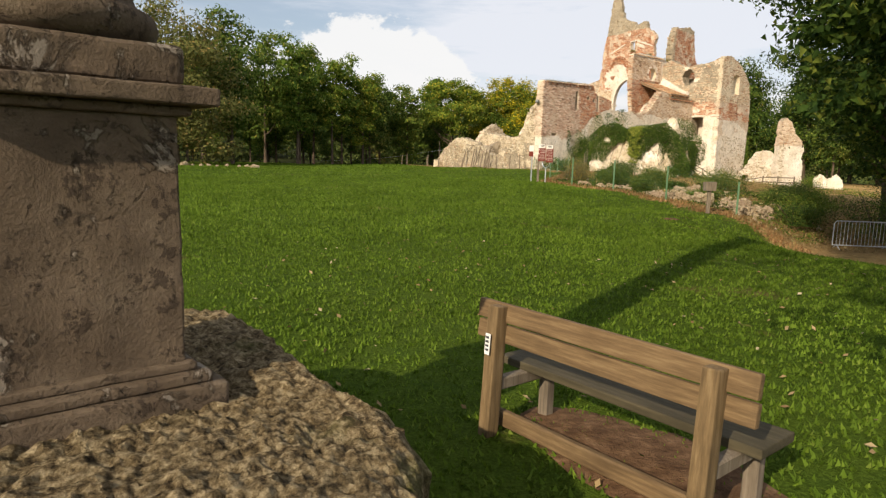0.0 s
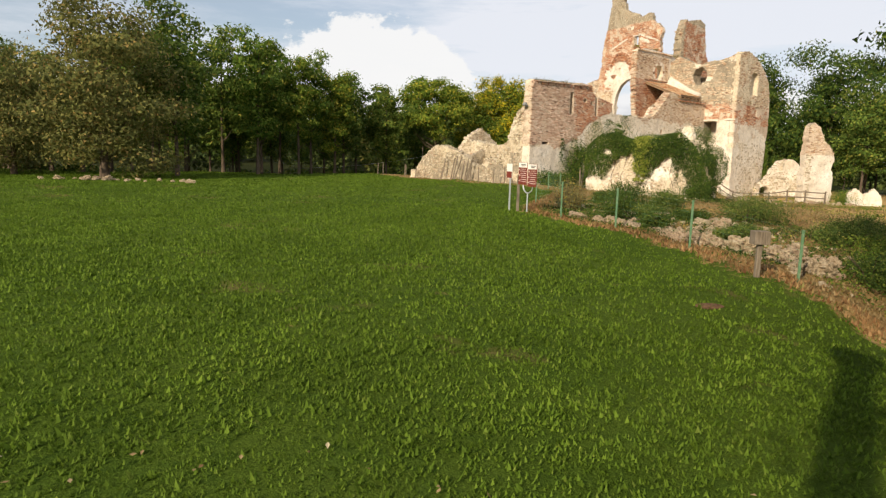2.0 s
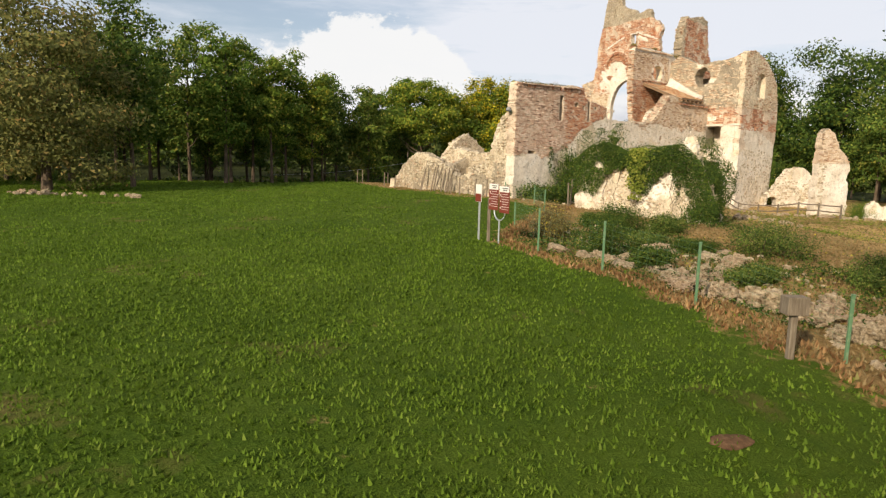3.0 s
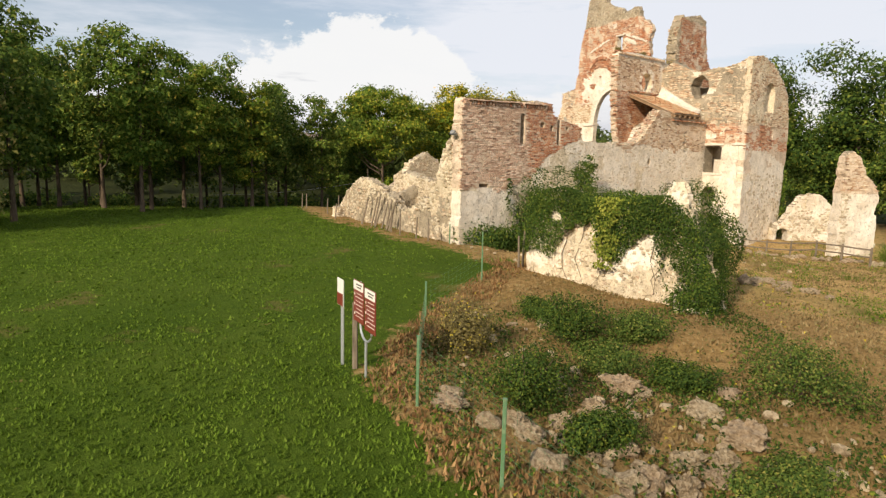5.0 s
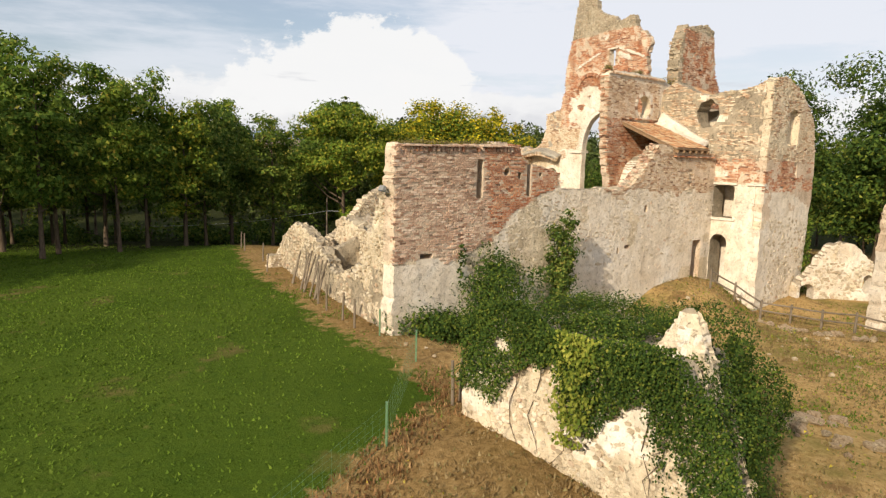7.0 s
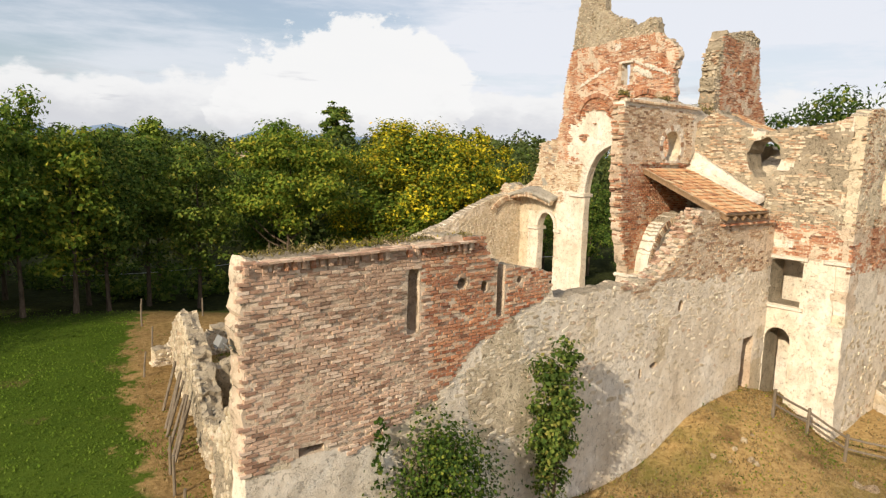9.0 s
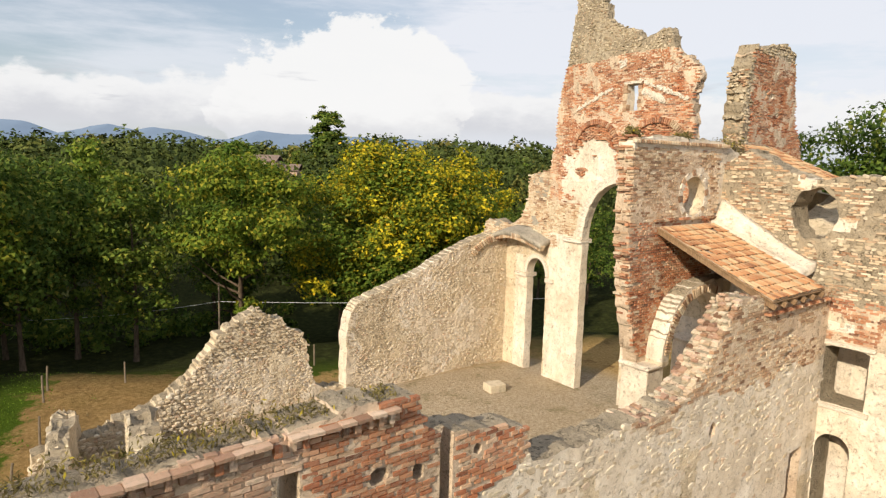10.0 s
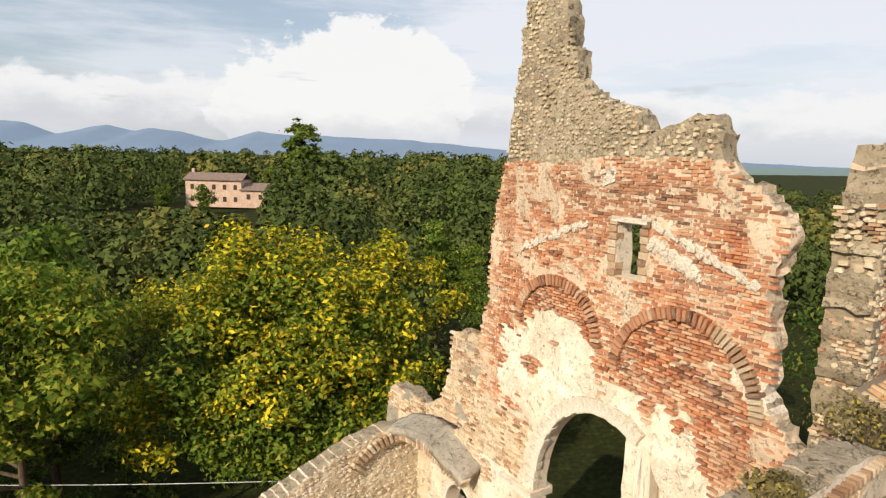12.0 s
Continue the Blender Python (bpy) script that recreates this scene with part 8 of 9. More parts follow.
# stakes propped in bundles against the west wall
for k, (s_, d_, lean_, tall_) in enumerate(((7.3, 0.75, 0.2, 1.7), (7.6, 0.8, -0.35, 1.9), (7.9, 0.7, 0.1, 1.8), (8.2, 0.85, 0.45, 1.6), (9.4, 0.8, -0.3, 1.9), (9.7, 0.75, 0.1, 2.0), (10.0, 0.8, 0.3, 1.8), (11.8, 0.75, 0.15, 1.7), (12.1, 0.7, -0.2, 1.8))):
    p_ = church(0, 0) + WEST_WAY * s_ + WEST_OUT * d_
    ob_ = thing("prop", "grey wooden stake leaning against the broken wall", "prop", Matrix.Translation((p_.x, p_.y, gz(p_.x, p_.y))), group="wall props")
    bm_ = bmesh.new()
    w_ = WEST_WAY * lean_ - WEST_OUT * (d_ - 0.25)
    add_tube(bm_, [(0, 0, -0.1), (w_.x, w_.y, tall_)], [0.055, 0.045], 7)
    part("timber", bm_, MAT_WOOD, ob_)


def sign_boards():
    red = Mat("brown_red_panel", 0.45, 0.4)
    red.colour(red.mix(red.grey(red.noise(20.0, 4), 0.5, 0.7), (0.16, 0.03, 0.018), (0.21, 0.042, 0.025)))
    white = Mat("white_sign_print", 0.5, 0.4).colour((0.70, 0.68, 0.62)).mat
    dark = Mat("dark_sign_print", 0.5, 0.3).colour((0.05, 0.045, 0.04)).mat
    ob = thing("sign_stand", "pair of brown-red information boards on a forked steel post", "sign")
    d, n = Vector((0.47, -0.88, 0)).normalized(), Vector((-0.88, -0.47, 0)).normalized()
    mid = Vector((5.47, 34.6, 0))
    z0 = gz(mid.x, mid.y)
    bm = bmesh.new()
    add_tube(bm, [mid + Vector((0, 0, z0 - 0.3)), mid + Vector((0, 0, 1.62))], 0.03, 8)
    part("post", bm, MAT_STEEL, ob)
    bm = bmesh.new()
    arc = [mid + d * (-0.34 * math.cos(math.pi * k / 10)) + Vector((0, 0, 1.92 - 0.3 * math.sin(math.pi * k / 10))) for k in range(11)]
    add_tube(bm, [arc[0] + Vector((0, 0, 0.95))] + arc + [arc[-1] + Vector((0, 0, 0.85))], 0.025, 8)
    part("forked_tube", bm, MAT_STEEL, ob)
    for s, z in ((-0.34, 2.42), (0.34, 2.36)):
        m = Matrix((d, -n, Vector((0, 0, 1)))).transposed().to_4x4()
        m.translation = mid + d * s + n * 0.04 + Vector((0, 0, z))
        bm = bmesh.new()
        add_box(bm, (0.6, 0.025, 0.92), m, 0.006)
        panel = part("panel", bm, red.mat, ob, "brown-red board with white header and lines of print")
        bm = bmesh.new()
        add_box(bm, (0.58, 0.008, 0.2), m @ Matrix.Translation((0, -0.015, 0.35)), 0.002)
        head = part("header", bm, white, panel, "white header strip")
        for k in range(2):
            bm = bmesh.new()
            add_box(bm, (0.34 - 0.1 * k, 0.006, 0.03), m @ Matrix.Translation((0.05, -0.021, 0.38 - 0.06 * k)), 0.001)
            part("print_bar", bm, dark, panel)
        for k in range(7):
            bm = bmesh.new()
            add_box(bm, (0.32 + 0.05 * ((k * 3) % 4), 0.006, 0.014), m @ Matrix.Translation((0.06, -0.016, 0.18 - 0.085 * k)), 0.001)
            part("print_bar", bm, white, panel)
        for k in range(3):
            bm = bmesh.new()
            add_box(bm, (0.045, 0.006, 0.05), m @ Matrix.Translation((-0.22, -0.016, 0.15 - 0.22 * k)), 0.001)
            part("symbol", bm, white, panel)
    ob = thing("sign_post", "single white board on a wooden post by the boards", "sign")
    p = Vector((4.82, 35.5, 0))
    z0 = gz(p.x, p.y)
    bm = bmesh.new()
    add_box(bm, (0.07, 0.07, 2.2), Matrix.Translation(p + Vector((0, 0, z0 + 0.85))), 0.006)
    part("post", bm, MAT_STEEL, ob)
    m = Matrix((d, -n, Vector((0, 0, 1)))).transposed().to_4x4()
    m.translation = p + n * 0.05 + Vector((0, 0, 2.5))
    bm = bmesh.new()
    add_box(bm, (0.4, 0.02, 0.62), m, 0.004)
    panel = part("panel", bm, white, ob, "white board with a brown lower part")
    bm = bmesh.new()
    add_box(bm, (0.39, 0.006, 0.28), m @ Matrix.Translation((0, -0.013, -0.16)), 0.001)
    part("print_block", bm, red.mat, panel)
    bm = bmesh.new()
    add_box(bm, (0.11, 0.11, 1.9), Matrix.Translation((5.15, 35.2, z0 + 0.6)), 0.01)
    ob2 = thing("fence_post", "square brown wooden post behind the boards", "post")
    part("stake", bm, MAT_WOOD, ob2)
    bm = bmesh.new()
    z = gz(10.1, 24.2)
    ob3 = thing("box_post", "wooden slatted box on a short post by the fence", "post", Matrix.Translation((10.1, 24.2, z)))
    add_box(bm, (0.12, 0.12, 1.1), Matrix.Translation((0, 0, 0.35)), 0.01)
    part("post", bm, MAT_WOOD, ob3)
    for k in range(5):
        bm = bmesh.new()
        add_box(bm, (0.078, 0.3, 0.34), Matrix.Translation((-0.16 + 0.08 * k, 0, 1.05)), 0.008)
        part("slat", bm, MAT_WOOD, ob3)


sign_boards()


def crowd_barrier(x, y, turn, scale=1.0):
    ob = thing("crowd_barrier", "galvanised steel crowd barrier at the field's edge", "barrier", Matrix.Translation((x, y, gz(x, y))) @ Matrix.Rotation(turn, 4, "Z"), group="barriers")
    bm = bmesh.new()
    add_tube(bm, [(0, 0, 0.15), (0, 0, 0.95), (0.08, 0, 1.05), (1.92, 0, 1.05), (2.0, 0, 0.95), (2.0, 0, 0.15), (0, 0, 0.15)], 0.02, 8)
    part("frame", bm, MAT_STEEL, ob)
    for k in range(15):
        bm = bmesh.new()
        add_tube(bm, [(0.13 + 0.124 * k, 0, 0.15), (0.13 + 0.124 * k, 0, 1.05)], 0.008, 6)
        part("bar", bm, MAT_STEEL, ob)
    for s in (0.15, 1.85):
        bm = bmesh.new()
        add_tube(bm, [(s, -0.3, 0.0), (s, 0, 0.16), (s, 0.3, 0.0)], 0.018, 6)
        part("foot", bm, MAT_STEEL, ob)


crowd_barrier(14.5, 23.4, -0.12)
crowd_barrier(16.6, 23.1, -0.1)


def rail_fence():
    ob = thing("rail_fence", "rustic wooden rail fence in front of the gutted house", "fence")
    line = [(24.2, 63.3), (25.6, 63.4), (27.0, 63.2), (28.3, 62.6), (29.0, 61.0), (29.6, 59.3), (30.1, 57.6), (30.7, 56.0)]
    spots = [Vector((x, y, gz(x, y))) for x, y in line]
    for p in spots:
        bm = bmesh.new()
        add_tube(bm, [p + Vector((0, 0, -0.3)), p + Vector((0.02, 0, 1.05))], [0.065, 0.06], 8)
        part("post", bm, MAT_WOOD, ob)
    for a, b in zip(spots, spots[1:]):
        for h in (0.5, 0.92):
            bm = bmesh.new()
            add_tube(bm, [a + Vector((0, 0, h)), (a + b) / 2 + Vector((0, 0, h - 0.02)), b + Vector((0, 0, h))], 0.045, 7)
            part("rail", bm, MAT_WOOD, ob)
    # low parapet stones beside it
    for k in range(18):
        f = k / 17
        p = Vector((25.5 + 7 * f, 60.2 - 4.2 * f + 0.3 * math.sin(k * 2.1), 0))
        rock(p.x, p.y, 0.22 + 0.1 * ((k * 7) % 5) / 5, 500 + k, "pale stone of a low broken kerb", "kerb stones")


ROCKS = {}


def rock_mesh(seed, fine=2):
    """A broken stone with flat, stepped faces."""
    rng = random.Random(seed)
    bm = bmesh.new()
    bmesh.ops.create_icosphere(bm, subdivisions=fine, radius=1.0)
    off = Vector((rng.uniform(0, 50), rng.uniform(0, 50), rng.uniform(0, 50)))
    for v in bm.verts:
        p = v.co.copy()
        cut = noise.voronoi(p * 1.3 + off)[0]
        v.co *= 0.8 + 0.45 * noise.noise(p * 0.9 + off) + 0.55 * min(cut[1] - cut[0], 0.5) + 0.13 * noise.noise(p * 3.4 + off)
        if fine > 2:
            q = noise.voronoi(p * 3.4 + off)[0]
            v.co *= 0.85 + 0.28 * min(q[1] - q[0], 0.4) * 1.6 + 0.10 * noise.noise(p * 9.0 + off)
        for ax in (0, 1, 2):
            v.co[ax] = round(v.co[ax] * 3.2) / 3.2 * 0.35 + v.co[ax] * 0.65
    me = bpy.data.meshes.new("rock")
    bm.to_mesh(me)
    bm.free()
    me.materials.append(MAT_ROCK)
    return me


m_ = Mat("yard_rock", 0.92, 0.15)
c_ = m_.ramp(m_.noise(3.5, 7, 0.68), [(0.3, (0.17, 0.120, 0.070)), (0.5, (0.44, 0.345, 0.220)), (0.68, (0.60, 0.505, 0.365))])
c_ = m_.mix(m_.math("MULTIPLY", m_.grey(m_.each(), 0.2, 0.9), 0.35), c_, (0.36, 0.22, 0.15))
c_ = m_.mix(m_.math("MULTIPLY", m_.grey(m_.noise(2.6, 6, 0.65), 0.5, 0.6), 0.4), c_, (0.12, 0.080, 0.040))
m_.colour(c_)
m_.bump(m_.noise(5.0, 7, 0.7), 1.0, 0.12)
MAT_ROCK = m_.mat


def rock(x, y, size, seed, label, group, sink=0.3):
    fine = 4 if size > 0.28 else 2
    if (seed % 9, fine) not in ROCKS:
        ROCKS[seed % 9, fine] = rock_mesh(seed % 9, fine)
    rng = random.Random(seed)
    ob = new("rock", ROCKS[seed % 9, fine])
    ob.matrix_world = Matrix.Translation((x, y, gz(x, y) + size * (0.5 - sink))) @ Matrix.Rotation(rng.uniform(0, 6.28), 4, "Z") @ Matrix.Rotation(rng.uniform(-0.4, 0.4), 4, "X") @ Matrix.Diagonal((size * rng.uniform(0.8, 1.3), size * rng.uniform(0.8, 1.2), size * rng.uniform(0.55, 0.9), 1))
    return tagged(ob, label, "rock", group)


rail_fence()
rng_ = random.Random(44)
for x_, y_, s_ in ((9.9, 29.2, 0.45), (10.7, 28.6, 0.6), (11.4, 27.9, 0.7), (12.7, 32.3, 0.5), (7.3, 33.7, 0.3), (8.0, 32.6, 0.3), (12.2, 27.1, 0.65), (13.1, 26.4, 0.6), (10.4, 29.9, 0.45), (8.9, 31.1, 0.35), (12.9, 27.6, 0.5), (9.5, 34.6, 0.4), (10.2, 33.4, 0.4), (13.6, 28.6, 0.45), (11.9, 28.9, 0.4), (13.9, 27.2, 0.4), (10.2, 30.9, 0.35), (12.0, 31.6, 0.4), (9.0, 35.2, 0.5), (9.35, 35.0, 0.4), (8.8, 34.8, 0.35), (11.05, 34.7, 0.5), (11.4, 34.4, 0.3), (12.4, 33.4, 0.4), (13.3, 34.5, 0.35), (7.3, 33.2, 0.4), (9.8, 41.0, 0.35), (10.0, 38.9, 0.3)):
    rock(x_, y_, s_ * 0.8, rng_.randrange(1000), "rough pale limestone boulder in the rubble strip", "rubble boulders", 0.22)
for k in range(70):
    f_ = rng_.random()
    rock(13.0 - 4.6 * f_ + rng_.uniform(-0.7, 1.0), 26.4 + 6.8 * f_ + rng_.uniform(-0.6, 1.6), rng_.choice((0.1, 0.13, 0.17, 0.22, 0.3)), rng_.randrange(1000), "jagged pale stone of the outcrop by the fence", "outcrop stones", 0.2)
LOOSE = []
for k in range(190):
    f_ = rng_.random()
    LOOSE.append((12.2 - 5.2 * f_ + rng_.uniform(-0.2, 5.5), 25.0 + 12.5 * f_ + rng_.uniform(-0.8, 3.0), rng_.choice((0.05, 0.07, 0.09, 0.12, 0.16))))
for k in range(90):
    p_ = church(rng_.uniform(-1.5, 0.5) + 20 * rng_.random(), rng_.uniform(-11, -1.2))
    LOOSE.append((p_.x, p_.y, rng_.choice((0.05, 0.08, 0.12))))


def loose_stones():
    """Small stones strewn over the yard, one mesh."""
    rng = np.random.default_rng(3)
    shapes = []
    for k in range(6):
        me = rock_mesh(100 + k)
        co = np.empty(3 * len(me.vertices), np.float32)
        me.vertices.foreach_get("co", co)
        shapes.append((co.reshape(-1, 3), np.array([tuple(p.vertices) for p in me.polygons])))
        bpy.data.meshes.remove(me)
    verts, faces, at = [], [], 0
    for x, y, size in LOOSE:
        co, tri = shapes[rng.integers(6)]
        a = rng.uniform(0, 6.28)
        q = co * size * rng.uniform(0.6, 1.2, 3)
        q = np.stack([q[:, 0] * math.cos(a) - q[:, 1] * math.sin(a), q[:, 0] * math.sin(a) + q[:, 1] * math.cos(a), q[:, 2]], 1)
        verts.append(q + np.array((x, y, gz(x, y) + 0.2 * size)))
        faces.append(tri + at)
        at += len(co)
    tagged(new("loose_stones", mesh_of("loose_stones", np.concatenate(verts), np.concatenate(faces), [MAT_ROCK])), "small pale stones strewn over the dry yard", "stones", kind="stuff")


loose_stones()
for k in range(26):
    rock(19.4 + rng_.uniform(-0.5, 2.2), 46.5 - 1.0 * rng_.random() + rng_.uniform(-1.2, 1.2), rng_.choice((0.1, 0.16, 0.24)), rng_.randrange(1000), "fallen pale stone beside the ivy ruin", "fallen stones", 0.25)
for k in range(45):
    p_ = church(rng_.uniform(3.5, 13.5), rng_.uniform(15.2, 17.6))
    rock(p_.x, p_.y, rng_.choice((0.1, 0.15, 0.22)), rng_.randrange(1000), "fallen pale stone along the broken wall", "fallen stones", 0.25)
for k in range(24):
    rock(-20 + rng_.uniform(-6, 6), 52 + rng_.uniform(-1, 1), rng_.choice((0.15, 0.22, 0.3)), rng_.randrange(1000), "pale stone in a heap at the lawn's edge", "heaped stones", 0.25)

ob_ = thing("floodlight", "grey metal floodlight on a bracket at the wall's end", "lamp", Matrix.Translation(church(-0.05, 0.42, 6.8)) @ Matrix.Rotation(ANGLE, 4, "Z") @ Matrix.Diagonal((0.75, 0.75, 0.75, 1)))
bm_ = bmesh.new()
add_box(bm_, (0.2, 0.4, 0.28), Matrix.Translation((-0.3, 0, 0.05)) @ Matrix.Rotation(0.5, 4, "Y"), 0.03, 2)
part("lamp_housing", bm_, Mat("grey_lamp_paint", 0.55, 0.35).colour((0.22, 0.22, 0.21)).mat, ob_)
bm_ = bmesh.new()
add_box(bm_, (0.02, 0.32, 0.2), Matrix.Translation((-0.405, 0, -0.01)) @ Matrix.Rotation(0.5, 4, "Y"), 0.004)
part("lamp_glass", bm_, Mat("dark_lamp_glass", 0.15, 0.5).colour((0.05, 0.05, 0.055)).mat, ob_, "dark front glass")
bm_ = bmesh.new()
add_tube(bm_, [(-0.3, -0.22, 0.05), (-0.15, -0.22, -0.12), (0.1, 0, -0.15), (-0.15, 0.22, -0.12), (-0.3, 0.22, 0.05)], 0.02, 6)
part("bracket", bm_, MAT_STEEL, ob_)
p_ = church(20.3, 13.0)
ob_ = thing("stone_block", "squared pale stone block on the nave floor", "block", Matrix.Translation((p_.x, p_.y, gz(p_.x, p_.y))) @ Matrix.Rotation(0.5, 4, "Z"))
bm_ = bmesh.new()
add_box(bm_, (0.85, 0.7, 0.42), Matrix.Translation((0, 0, 0.16)), 0.04, 2)
part("block", bm_, MAT_STONE_ONE, ob_)

# ---------------------------------------------------------------- pole and cable
ob_ = thing("utility_pole", "thin grey wooden pole carrying a cable at the wood's edge", "pole", Matrix.Translation((-0.8, 86.2, gz(-0.8, 86.2))))
bm_ = bmesh.new()
add_tube(bm_, [(0, 0, -0.3), (0.02, 0, 2.0), (0.03, 0, 4.3 - gz(-0.8, 86.2))], [0.07, 0.065, 0.055], 8)
part("shaft", bm_, MAT_WOOD, ob_)
bm_ = bmesh.new()
z0_ = gz(-0.8, 86.2)
for a_, b_, sag in (((0, 0, 3.05 - z0_), (-16, 0.5, 1.2 - z0_), 0.35), ((0, 0, 3.05 - z0_), (22, 1.5, 3.6 - z0_), 0.2)):
    a_, b_ = Vector(a_), Vector(b_)
    add_tube(bm_, [a_.lerp(b_, k / 12) - Vector((0, 0, sag * 4 * (k / 12) * (1 - k / 12))) for k in range(13)], 0.016, 5)
part("cable", bm_, Mat("pale_cable", 0.5, 0.4).colour((0.55, 0.56, 0.58)).mat, ob_, "pale hanging cable")

# ---------------------------------------------------------------- far house, poplar, ridges


def far_house():
    ob = thing("farmhouse", "long pink two-storey farmhouse among distant trees", "house", Matrix.Translation((-36.5, 213, 4.0)))
    pink = masonry("pink_render", [(0.3, (0.500, 0.350, 0.268)), (0.55, (0.620, 0.452, 0.352)), (0.75, (0.690, 0.530, 0.425))])
    roof = Mat("old_tile_roof", 0.9, 0.15)
    roof.colour(roof.ramp(roof.noise(2.0, 6, 0.6), [(0.3, (0.14, 0.10, 0.085)), (0.6, (0.24, 0.18, 0.15)), (0.8, (0.32, 0.25, 0.21))]))
    dark = Mat("dark_shutter", 0.7, 0.3).colour((0.045, 0.03, 0.022)).mat
    for name, x0, x1, h in (("wall", -6.5, 6.5, 6.4), ("wing_wall", 6.5, 12.0, 4.2)):
        bm = bmesh.new()
        add_box(bm, (x1 - x0, 7, h), Matrix.Translation(((x0 + x1) / 2, 0, h / 2)), 0.02)
        w = part(name, bm, pink, ob)
        bm = bmesh.new()
        for s in (-1, 1):
            m = Matrix.Translation(((x0 + x1) / 2, s * 1.95, h + 0.65)) @ Matrix.Rotation(-s * 0.36, 4, "X")
            add_box(bm, (x1 - x0 + 0.8, 4.4, 0.22), m, 0.02)
        part("roof", bm, roof.mat, ob, "grey-brown tiled roof")
        for k in range(5 if name == "wall" else 2):
            for z in ((1.9, 4.7) if name == "wall" else (2.6,)):
                bm = bmesh.new()
                x = x0 + 1.6 + k * (2.5 if name == "wall" else 2.8)
                add_box(bm, (0.8, 0.12, 1.15), Matrix.Translation((x, -3.53, z)), 0.01)
                part("window", bm, dark, ob)
    bm = bmesh.new()
    add_box(bm, (0.6, 0.6, 1.6), Matrix.Translation((-6.1, 0.5, 8.0)), 0.02)
    part("chimney", bm, pink, ob)


far_house()
r_ = np.random.default_rng(71)
poplar = make_tree("tall conical poplar on the horizon", 71, 19.0, 0.3, [(0, 0, 3 + 1.7 * k, 4.6 * (1 - k / 11) ** 0.6, 4.6 * (1 - k / 11) ** 0.6, 1.6) for k in range(10)], 9000, 0.8, LEAF_DARK, clusters=200, spread=0.5, group="distant trees")
set_tree(poplar, -20.8, 232.0, 0.0, 1.6, 0.69)
dark_tree = make_tree("round dark tree beside the farmhouse", 72, 9.0, 0.3, lobes_of(r_, 8, 1.0, 9.5, 4.2), 3400, 0.6, LEAF_DARK, clusters=220, group="distant trees")
set_tree(dark_tree, -34.0, 197.0, 0.0, 0.62)
plant(dark_tree, -21.0, 206.0, 1.0, 0.8)
plant(dark_tree, -46.5, 205.0, 2.0, 0.9)
plant(dark_tree, -15.0, 215.0, 2.5, 1.3)
plant(dark_tree, -30.0, 236.0, 0.4, 1.5)
plant(dark_tree, 20.0, 175.0, 0.4, 1.7)
plant(dark_tree, 27.0, 178.0, 1.4, 1.6)
plant(dark_tree, 12.5, 182.0, 2.4, 1.5)


def ridge(name, y, x0, x1, top, colour, seed, label):
    """A far ridge: a long sheet of hills."""
    n, m = 240, 8
    x = np.linspace(x0, x1, n)
    h = np.maximum(top(x) + 7 * vnoise(x / 90, np.full(n, seed), 0.5, 4), 2)
    f = np.linspace(0, 1, m)
    X = x[:, None] * np.ones(m)
    Y = y - 700 * (1 - f)[None] ** 1.2 * np.ones(n)[:, None]
    Z = -20 + (h[:, None] + 20) * f[None] ** 0.8 + 4 * vnoise(X / 60, Y / 60) * (f < 1)
    i, j = np.meshgrid(np.arange(n - 1), np.arange(m - 1), indexing="ij")
    q = (i * m + j).ravel()
    # distance haze is painted into the ridge's base colour
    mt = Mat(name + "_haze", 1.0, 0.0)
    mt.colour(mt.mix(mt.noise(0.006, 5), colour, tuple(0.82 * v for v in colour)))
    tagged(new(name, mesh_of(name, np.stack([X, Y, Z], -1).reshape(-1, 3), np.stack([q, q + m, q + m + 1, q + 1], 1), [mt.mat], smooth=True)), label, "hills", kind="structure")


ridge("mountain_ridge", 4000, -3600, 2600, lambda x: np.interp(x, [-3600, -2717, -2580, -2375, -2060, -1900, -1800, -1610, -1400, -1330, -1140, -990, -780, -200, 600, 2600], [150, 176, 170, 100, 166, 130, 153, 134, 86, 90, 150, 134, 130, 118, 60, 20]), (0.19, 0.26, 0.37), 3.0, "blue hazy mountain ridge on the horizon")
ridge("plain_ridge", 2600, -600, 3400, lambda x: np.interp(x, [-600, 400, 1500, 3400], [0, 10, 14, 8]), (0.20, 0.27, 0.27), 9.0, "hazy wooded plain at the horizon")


# ---------------------------------------------------------------- grass and litter


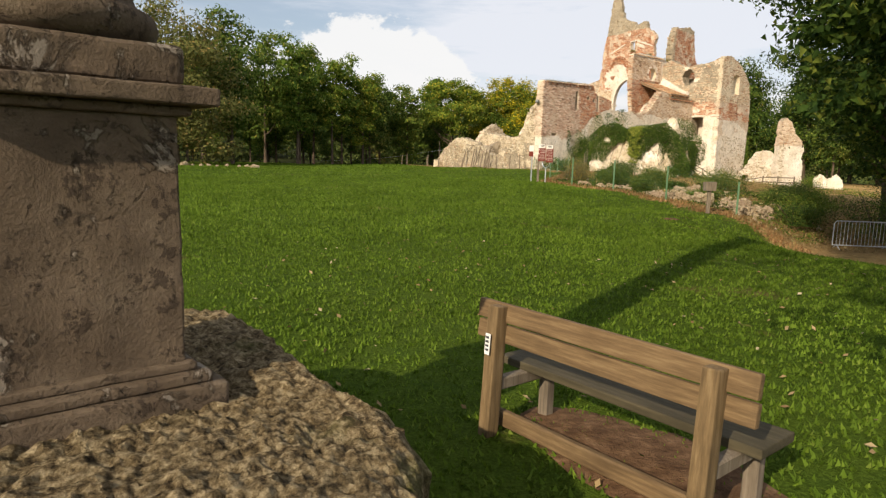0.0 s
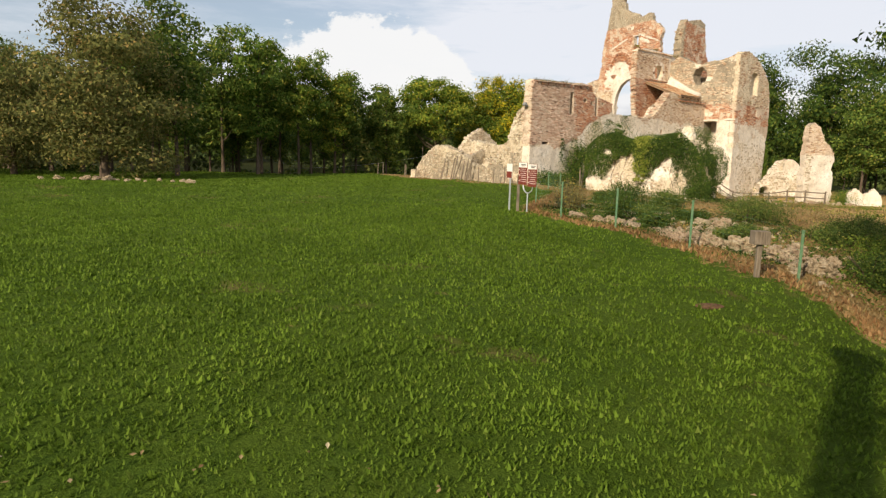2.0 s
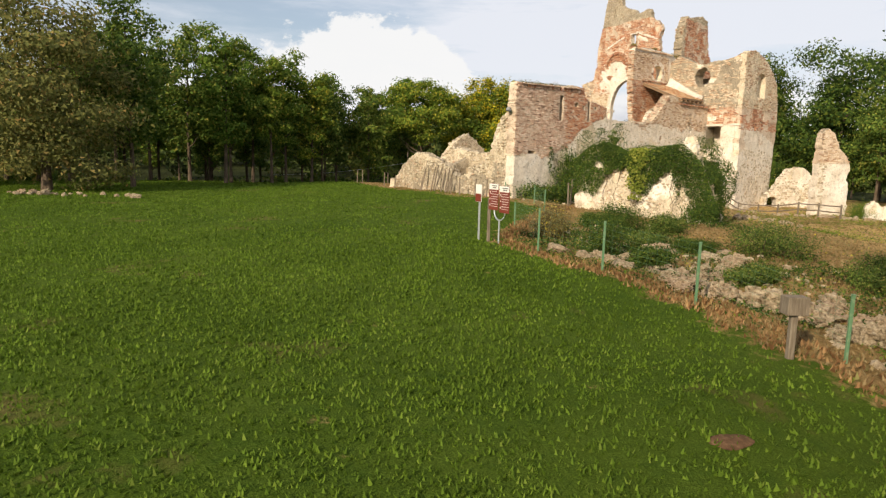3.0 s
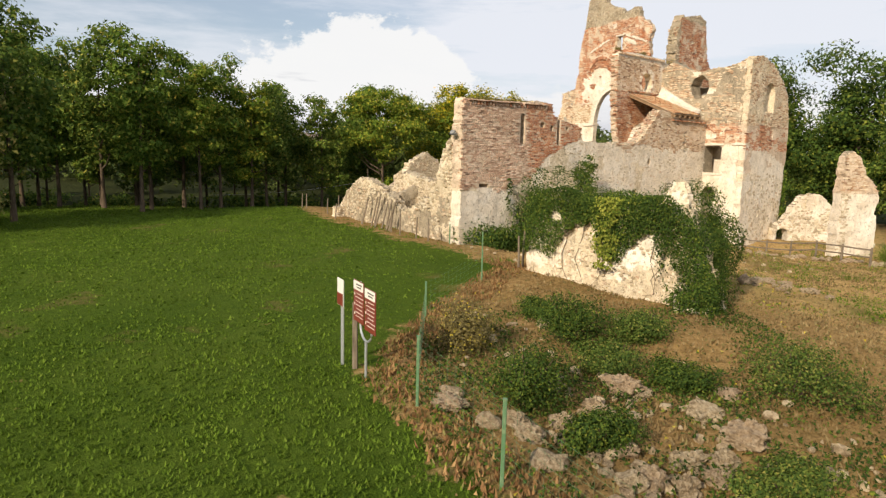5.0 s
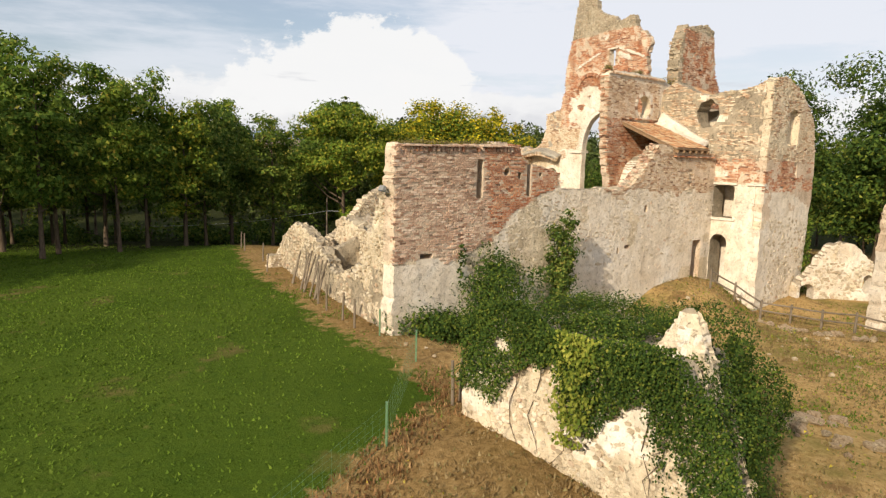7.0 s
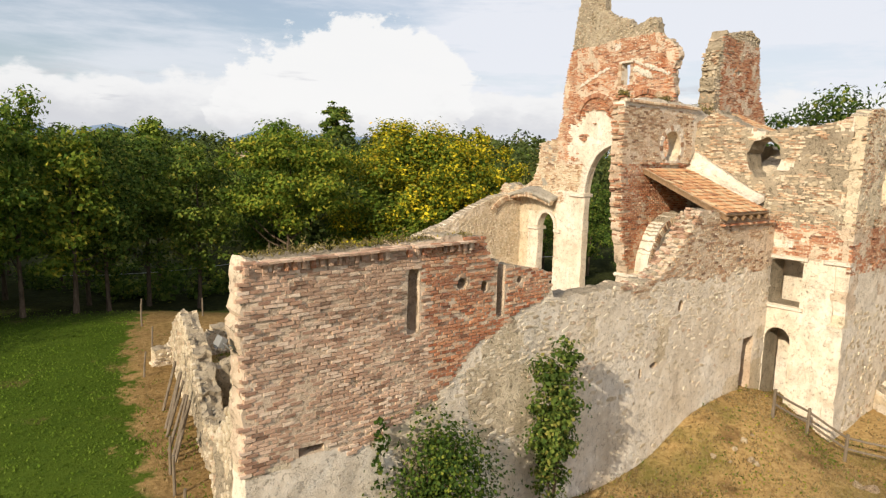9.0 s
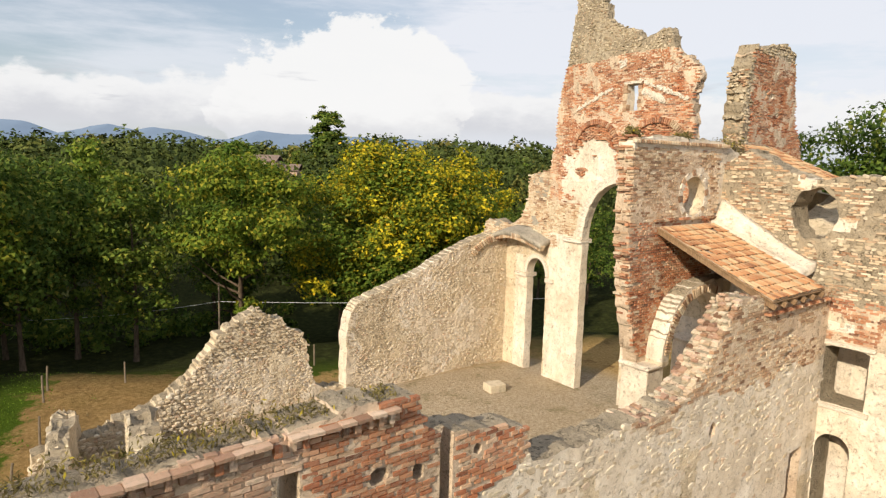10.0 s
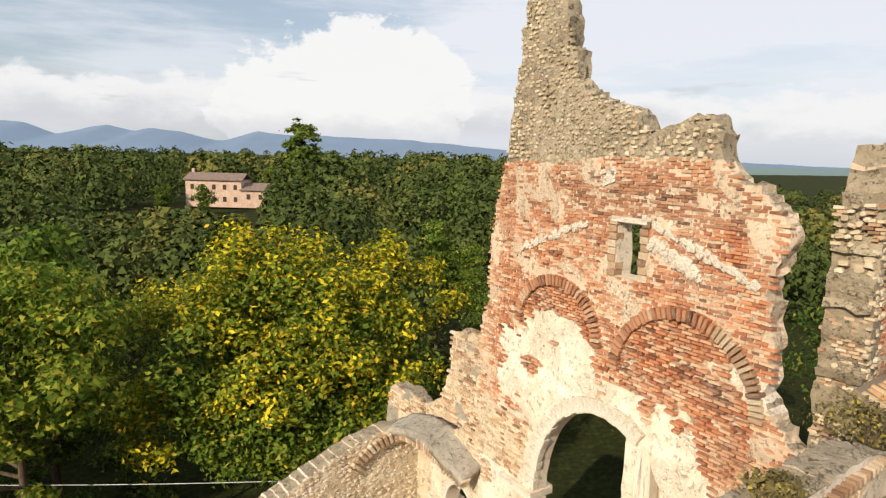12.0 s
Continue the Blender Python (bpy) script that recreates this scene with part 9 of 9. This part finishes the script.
def grass(name, count, area, size, seed, mat, label, accept=None, lift=0.5, per=3):
    """Tufts of blades and clover leaves over the ground."""
    rng = np.random.default_rng(seed)
    x0, x1, y0, y1 = area
    x, y = rng.uniform(x0, x1, count), rng.uniform(y0, y1, count)
    if accept is not None:
        edge = np.minimum(np.minimum(x - x0, x1 - x), np.minimum(y - y0, y1 - y)) / (0.2 * (x1 - x0))
        ok = accept(x, y, rng) & (edge > rng.uniform(0, 1, count))
        x, y = x[ok], y[ok]
    n = len(x)
    x, y = np.repeat(x, per) + rng.normal(0, size * 0.7, n * per), np.repeat(y, per) + rng.normal(0, size * 0.7, n * per)
    n = len(x)
    z = height(x, y)
    a = rng.uniform(0, 2 * math.pi, n)
    tall = size * rng.uniform(0.5, 1.3, n)
    tip = tall * rng.uniform(0.2, 0.9, n)
    wide = size * 0.26 * rng.uniform(0.7, 1.5, n)
    base = np.stack([x, y, z - 0.005], 1)
    out = np.stack([np.cos(a), np.sin(a), 0 * a], 1)
    side = np.stack([-np.sin(a), np.cos(a), 0 * a], 1)
    up = np.array([0, 0, 1.0])
    end = base + out * tip[:, None] + up * (tall * lift * 2)[:, None]
    v = np.stack([base + side * wide[:, None], end, base - side * wide[:, None] + up * (tall * 0.25)[:, None]], 1).reshape(-1, 3)
    tagged(new(name, mesh_of(name, v, np.arange(3 * n).reshape(-1, 3), [mat])), label, "grass", kind="stuff")


LEAF_GRASS = leaf_material("lawn_blades", [(0.0, (0.072, 0.121, 0.010)), (0.5, (0.116, 0.189, 0.017)), (0.9, (0.166, 0.246, 0.025)), (1.0, (0.195, 0.250, 0.040))], 0.3, 0.0)
LEAF_DRY = leaf_material("dry_blades", [(0.0, (0.178, 0.120, 0.051)), (0.5, (0.294, 0.206, 0.094)), (0.85, (0.375, 0.283, 0.142)), (1.0, (0.161, 0.163, 0.051))], 0.25, 0.0)


def on_lawn(x, y, rng):
    return soft_in(x, y, LAWN, 2.0) + 0.8 * vnoise(x * 0.8, y * 0.8, 5) > rng.uniform(0.25, 0.75, len(x))


def in_yard(x, y, rng):
    return (soft_in(x, y, LAWN, 1.6) < rng.uniform(0, 0.8, len(x))) & (soft_in(x, y, NAVE, 0.5) < 0.3)


LAWN_LABEL = "short green clover and grass blades"
grass("lawn_grass", 90000, (-11, 13.5, -3, 20), 0.05, 1, LEAF_GRASS, LAWN_LABEL, on_lawn)
grass("lawn_grass", 90000, (-30, 12.5, 12, 40), 0.075, 2, LEAF_GRASS, LAWN_LABEL, on_lawn)
grass("lawn_grass", 90000, (-52, 11, 33, 82), 0.11, 3, LEAF_GRASS, LAWN_LABEL, on_lawn, 0.35, 2)
grass("dry_grass", 12000, (5, 22, 22, 46), 0.10, 4, LEAF_DRY, "dry straw-coloured grass of the ruin yard", in_yard)
grass("dry_grass", 9000, (-6, 34, 44, 74), 0.11, 5, LEAF_DRY, "dry straw-coloured grass of the ruin yard", in_yard, 0.4)


def green_spots(x, y, rng):
    return in_yard(x, y, rng) & (vnoise(x * 0.35, y * 0.35, 6) + 0.6 * vnoise(x * 1.3, y * 1.3, 2) > rng.uniform(0.05, 0.4, len(x)))


grass("dry_grass", 9000, (13, 33, 46, 68), 0.10, 7, LEAF_DRY, "dry straw-coloured grass of the ruin yard", in_yard, 0.5)
grass("yard_grass", 16000, (11, 34, 38, 68), 0.09, 8, LEAF_GRASS, "patches of green grass in the dry yard", green_spots, 0.5)
grass("yard_grass", 9000, (0, 12, 44, 72), 0.09, 9, LEAF_GRASS, "patches of green grass along the west wall", green_spots, 0.5)


def by_fence(x, y, rng):
    edge = soft_in(x, y, LAWN, 2.4)
    return (edge > 0.02) & (edge < 0.62) & (vnoise(x * 0.9, y * 0.9, 4) > -0.45) & (y > 21) & (x > 5)


LEAF_STALK = leaf_material("russet_stalks", [(0.0, (0.174, 0.090, 0.038)), (0.5, (0.312, 0.174, 0.075)), (0.9, (0.464, 0.290, 0.131)), (1.0, (0.232, 0.217, 0.072))], 0.25, 0.0)
grass("dry_stalks", 16000, (3, 16, 18, 50), 0.11, 6, LEAF_STALK, "russet dry stalks along the wire fence", by_fence, 0.6)


def yard_weeds():
    """Low weeds, ivy runners and dry stalks through the rubble and the yard."""
    rng = np.random.default_rng(23)
    for mat, count, area, low, label in ((LEAF_IVY, 32000, (6, 16, 26, 40), -0.02, "low green weeds and runners among the stones"), (LEAF_DARK, 14000, (12.5, 22, 24, 35), 0.16, "green weeds on the slope of the ruin yard"), (LEAF_WEED, 9000, (6, 24, 24, 50), -0.05, "dry stalks among the stones"), (LEAF_LIME, 16000, (17, 34, 40, 66), 0.05, "thin green patches in the dry yard")):
        x, y = rng.uniform(area[0], area[1], count), rng.uniform(area[2], area[3], count)
        ok = (soft_in(x, y, LAWN, 1.0) < 0.2) & (vnoise(x * 0.7, y * 0.7, low * 40 + 3) > low + rng.normal(0, 0.12, count))
        x, y = x[ok], y[ok]
        z = height(x, y) + np.abs(rng.normal(0.03, 0.08, len(x))) + 0.25 * np.clip(vnoise(x * 0.9, y * 0.9, low * 40 + 8), 0, 1)
        v, f = leaf_quads(np.stack([x, y, z], 1), 0.085, rng, droop=-0.6, slim=0.6, three=True)
        tagged(new("weeds", mesh_of("weeds", v, f, [mat])), label, "weeds", kind="stuff")


yard_weeds()


def wall_weeds():
    """Dry weeds and soil tufts along the nave wall's top."""
    rng = np.random.default_rng(19)
    n = 1500
    s, d = rng.uniform(0.2, 6.1, n), rng.uniform(0.12, 0.7, n)
    z = 8.52 + 0.024 * s + np.abs(rng.normal(0, 0.09, n)) * (0.4 + np.clip(vnoise(s * 2, d * 2, 3), 0, 1) * 2)
    p = Face(church(0, 0), ALONG, -ACROSS).place(s, z, d)
    v, f = leaf_quads(p, 0.10, rng, droop=-1.5, slim=0.3)
    tagged(new("wall_weeds", mesh_of("wall_weeds", v, f, [LEAF_WEED])), "dry weeds rooted along the nave wall's top", "weeds", kind="stuff")


wall_weeds()


def fallen_leaves():
    rng = np.random.default_rng(9)
    n = 420
    x, y = rng.uniform(-3, 9, n), rng.uniform(1.5, 14, n)
    p = np.stack([x, y, height(x, y) + 0.045], 1)
    v, f = leaf_quads(p, 0.07, rng, slim=0.6, normals=np.tile((0, 0, 1.5), (n, 1)))
    m = leaf_material("fallen_leaf", [(0.0, (0.20, 0.12, 0.05)), (0.6, (0.38, 0.28, 0.14)), (1.0, (0.55, 0.47, 0.30))], 0.1, 0.0)
    tagged(new("fallen_leaves", mesh_of("fallen_leaves", v, f, [m])), "scattered dry fallen leaves on the lawn", "leaves", kind="stuff")


fallen_leaves()
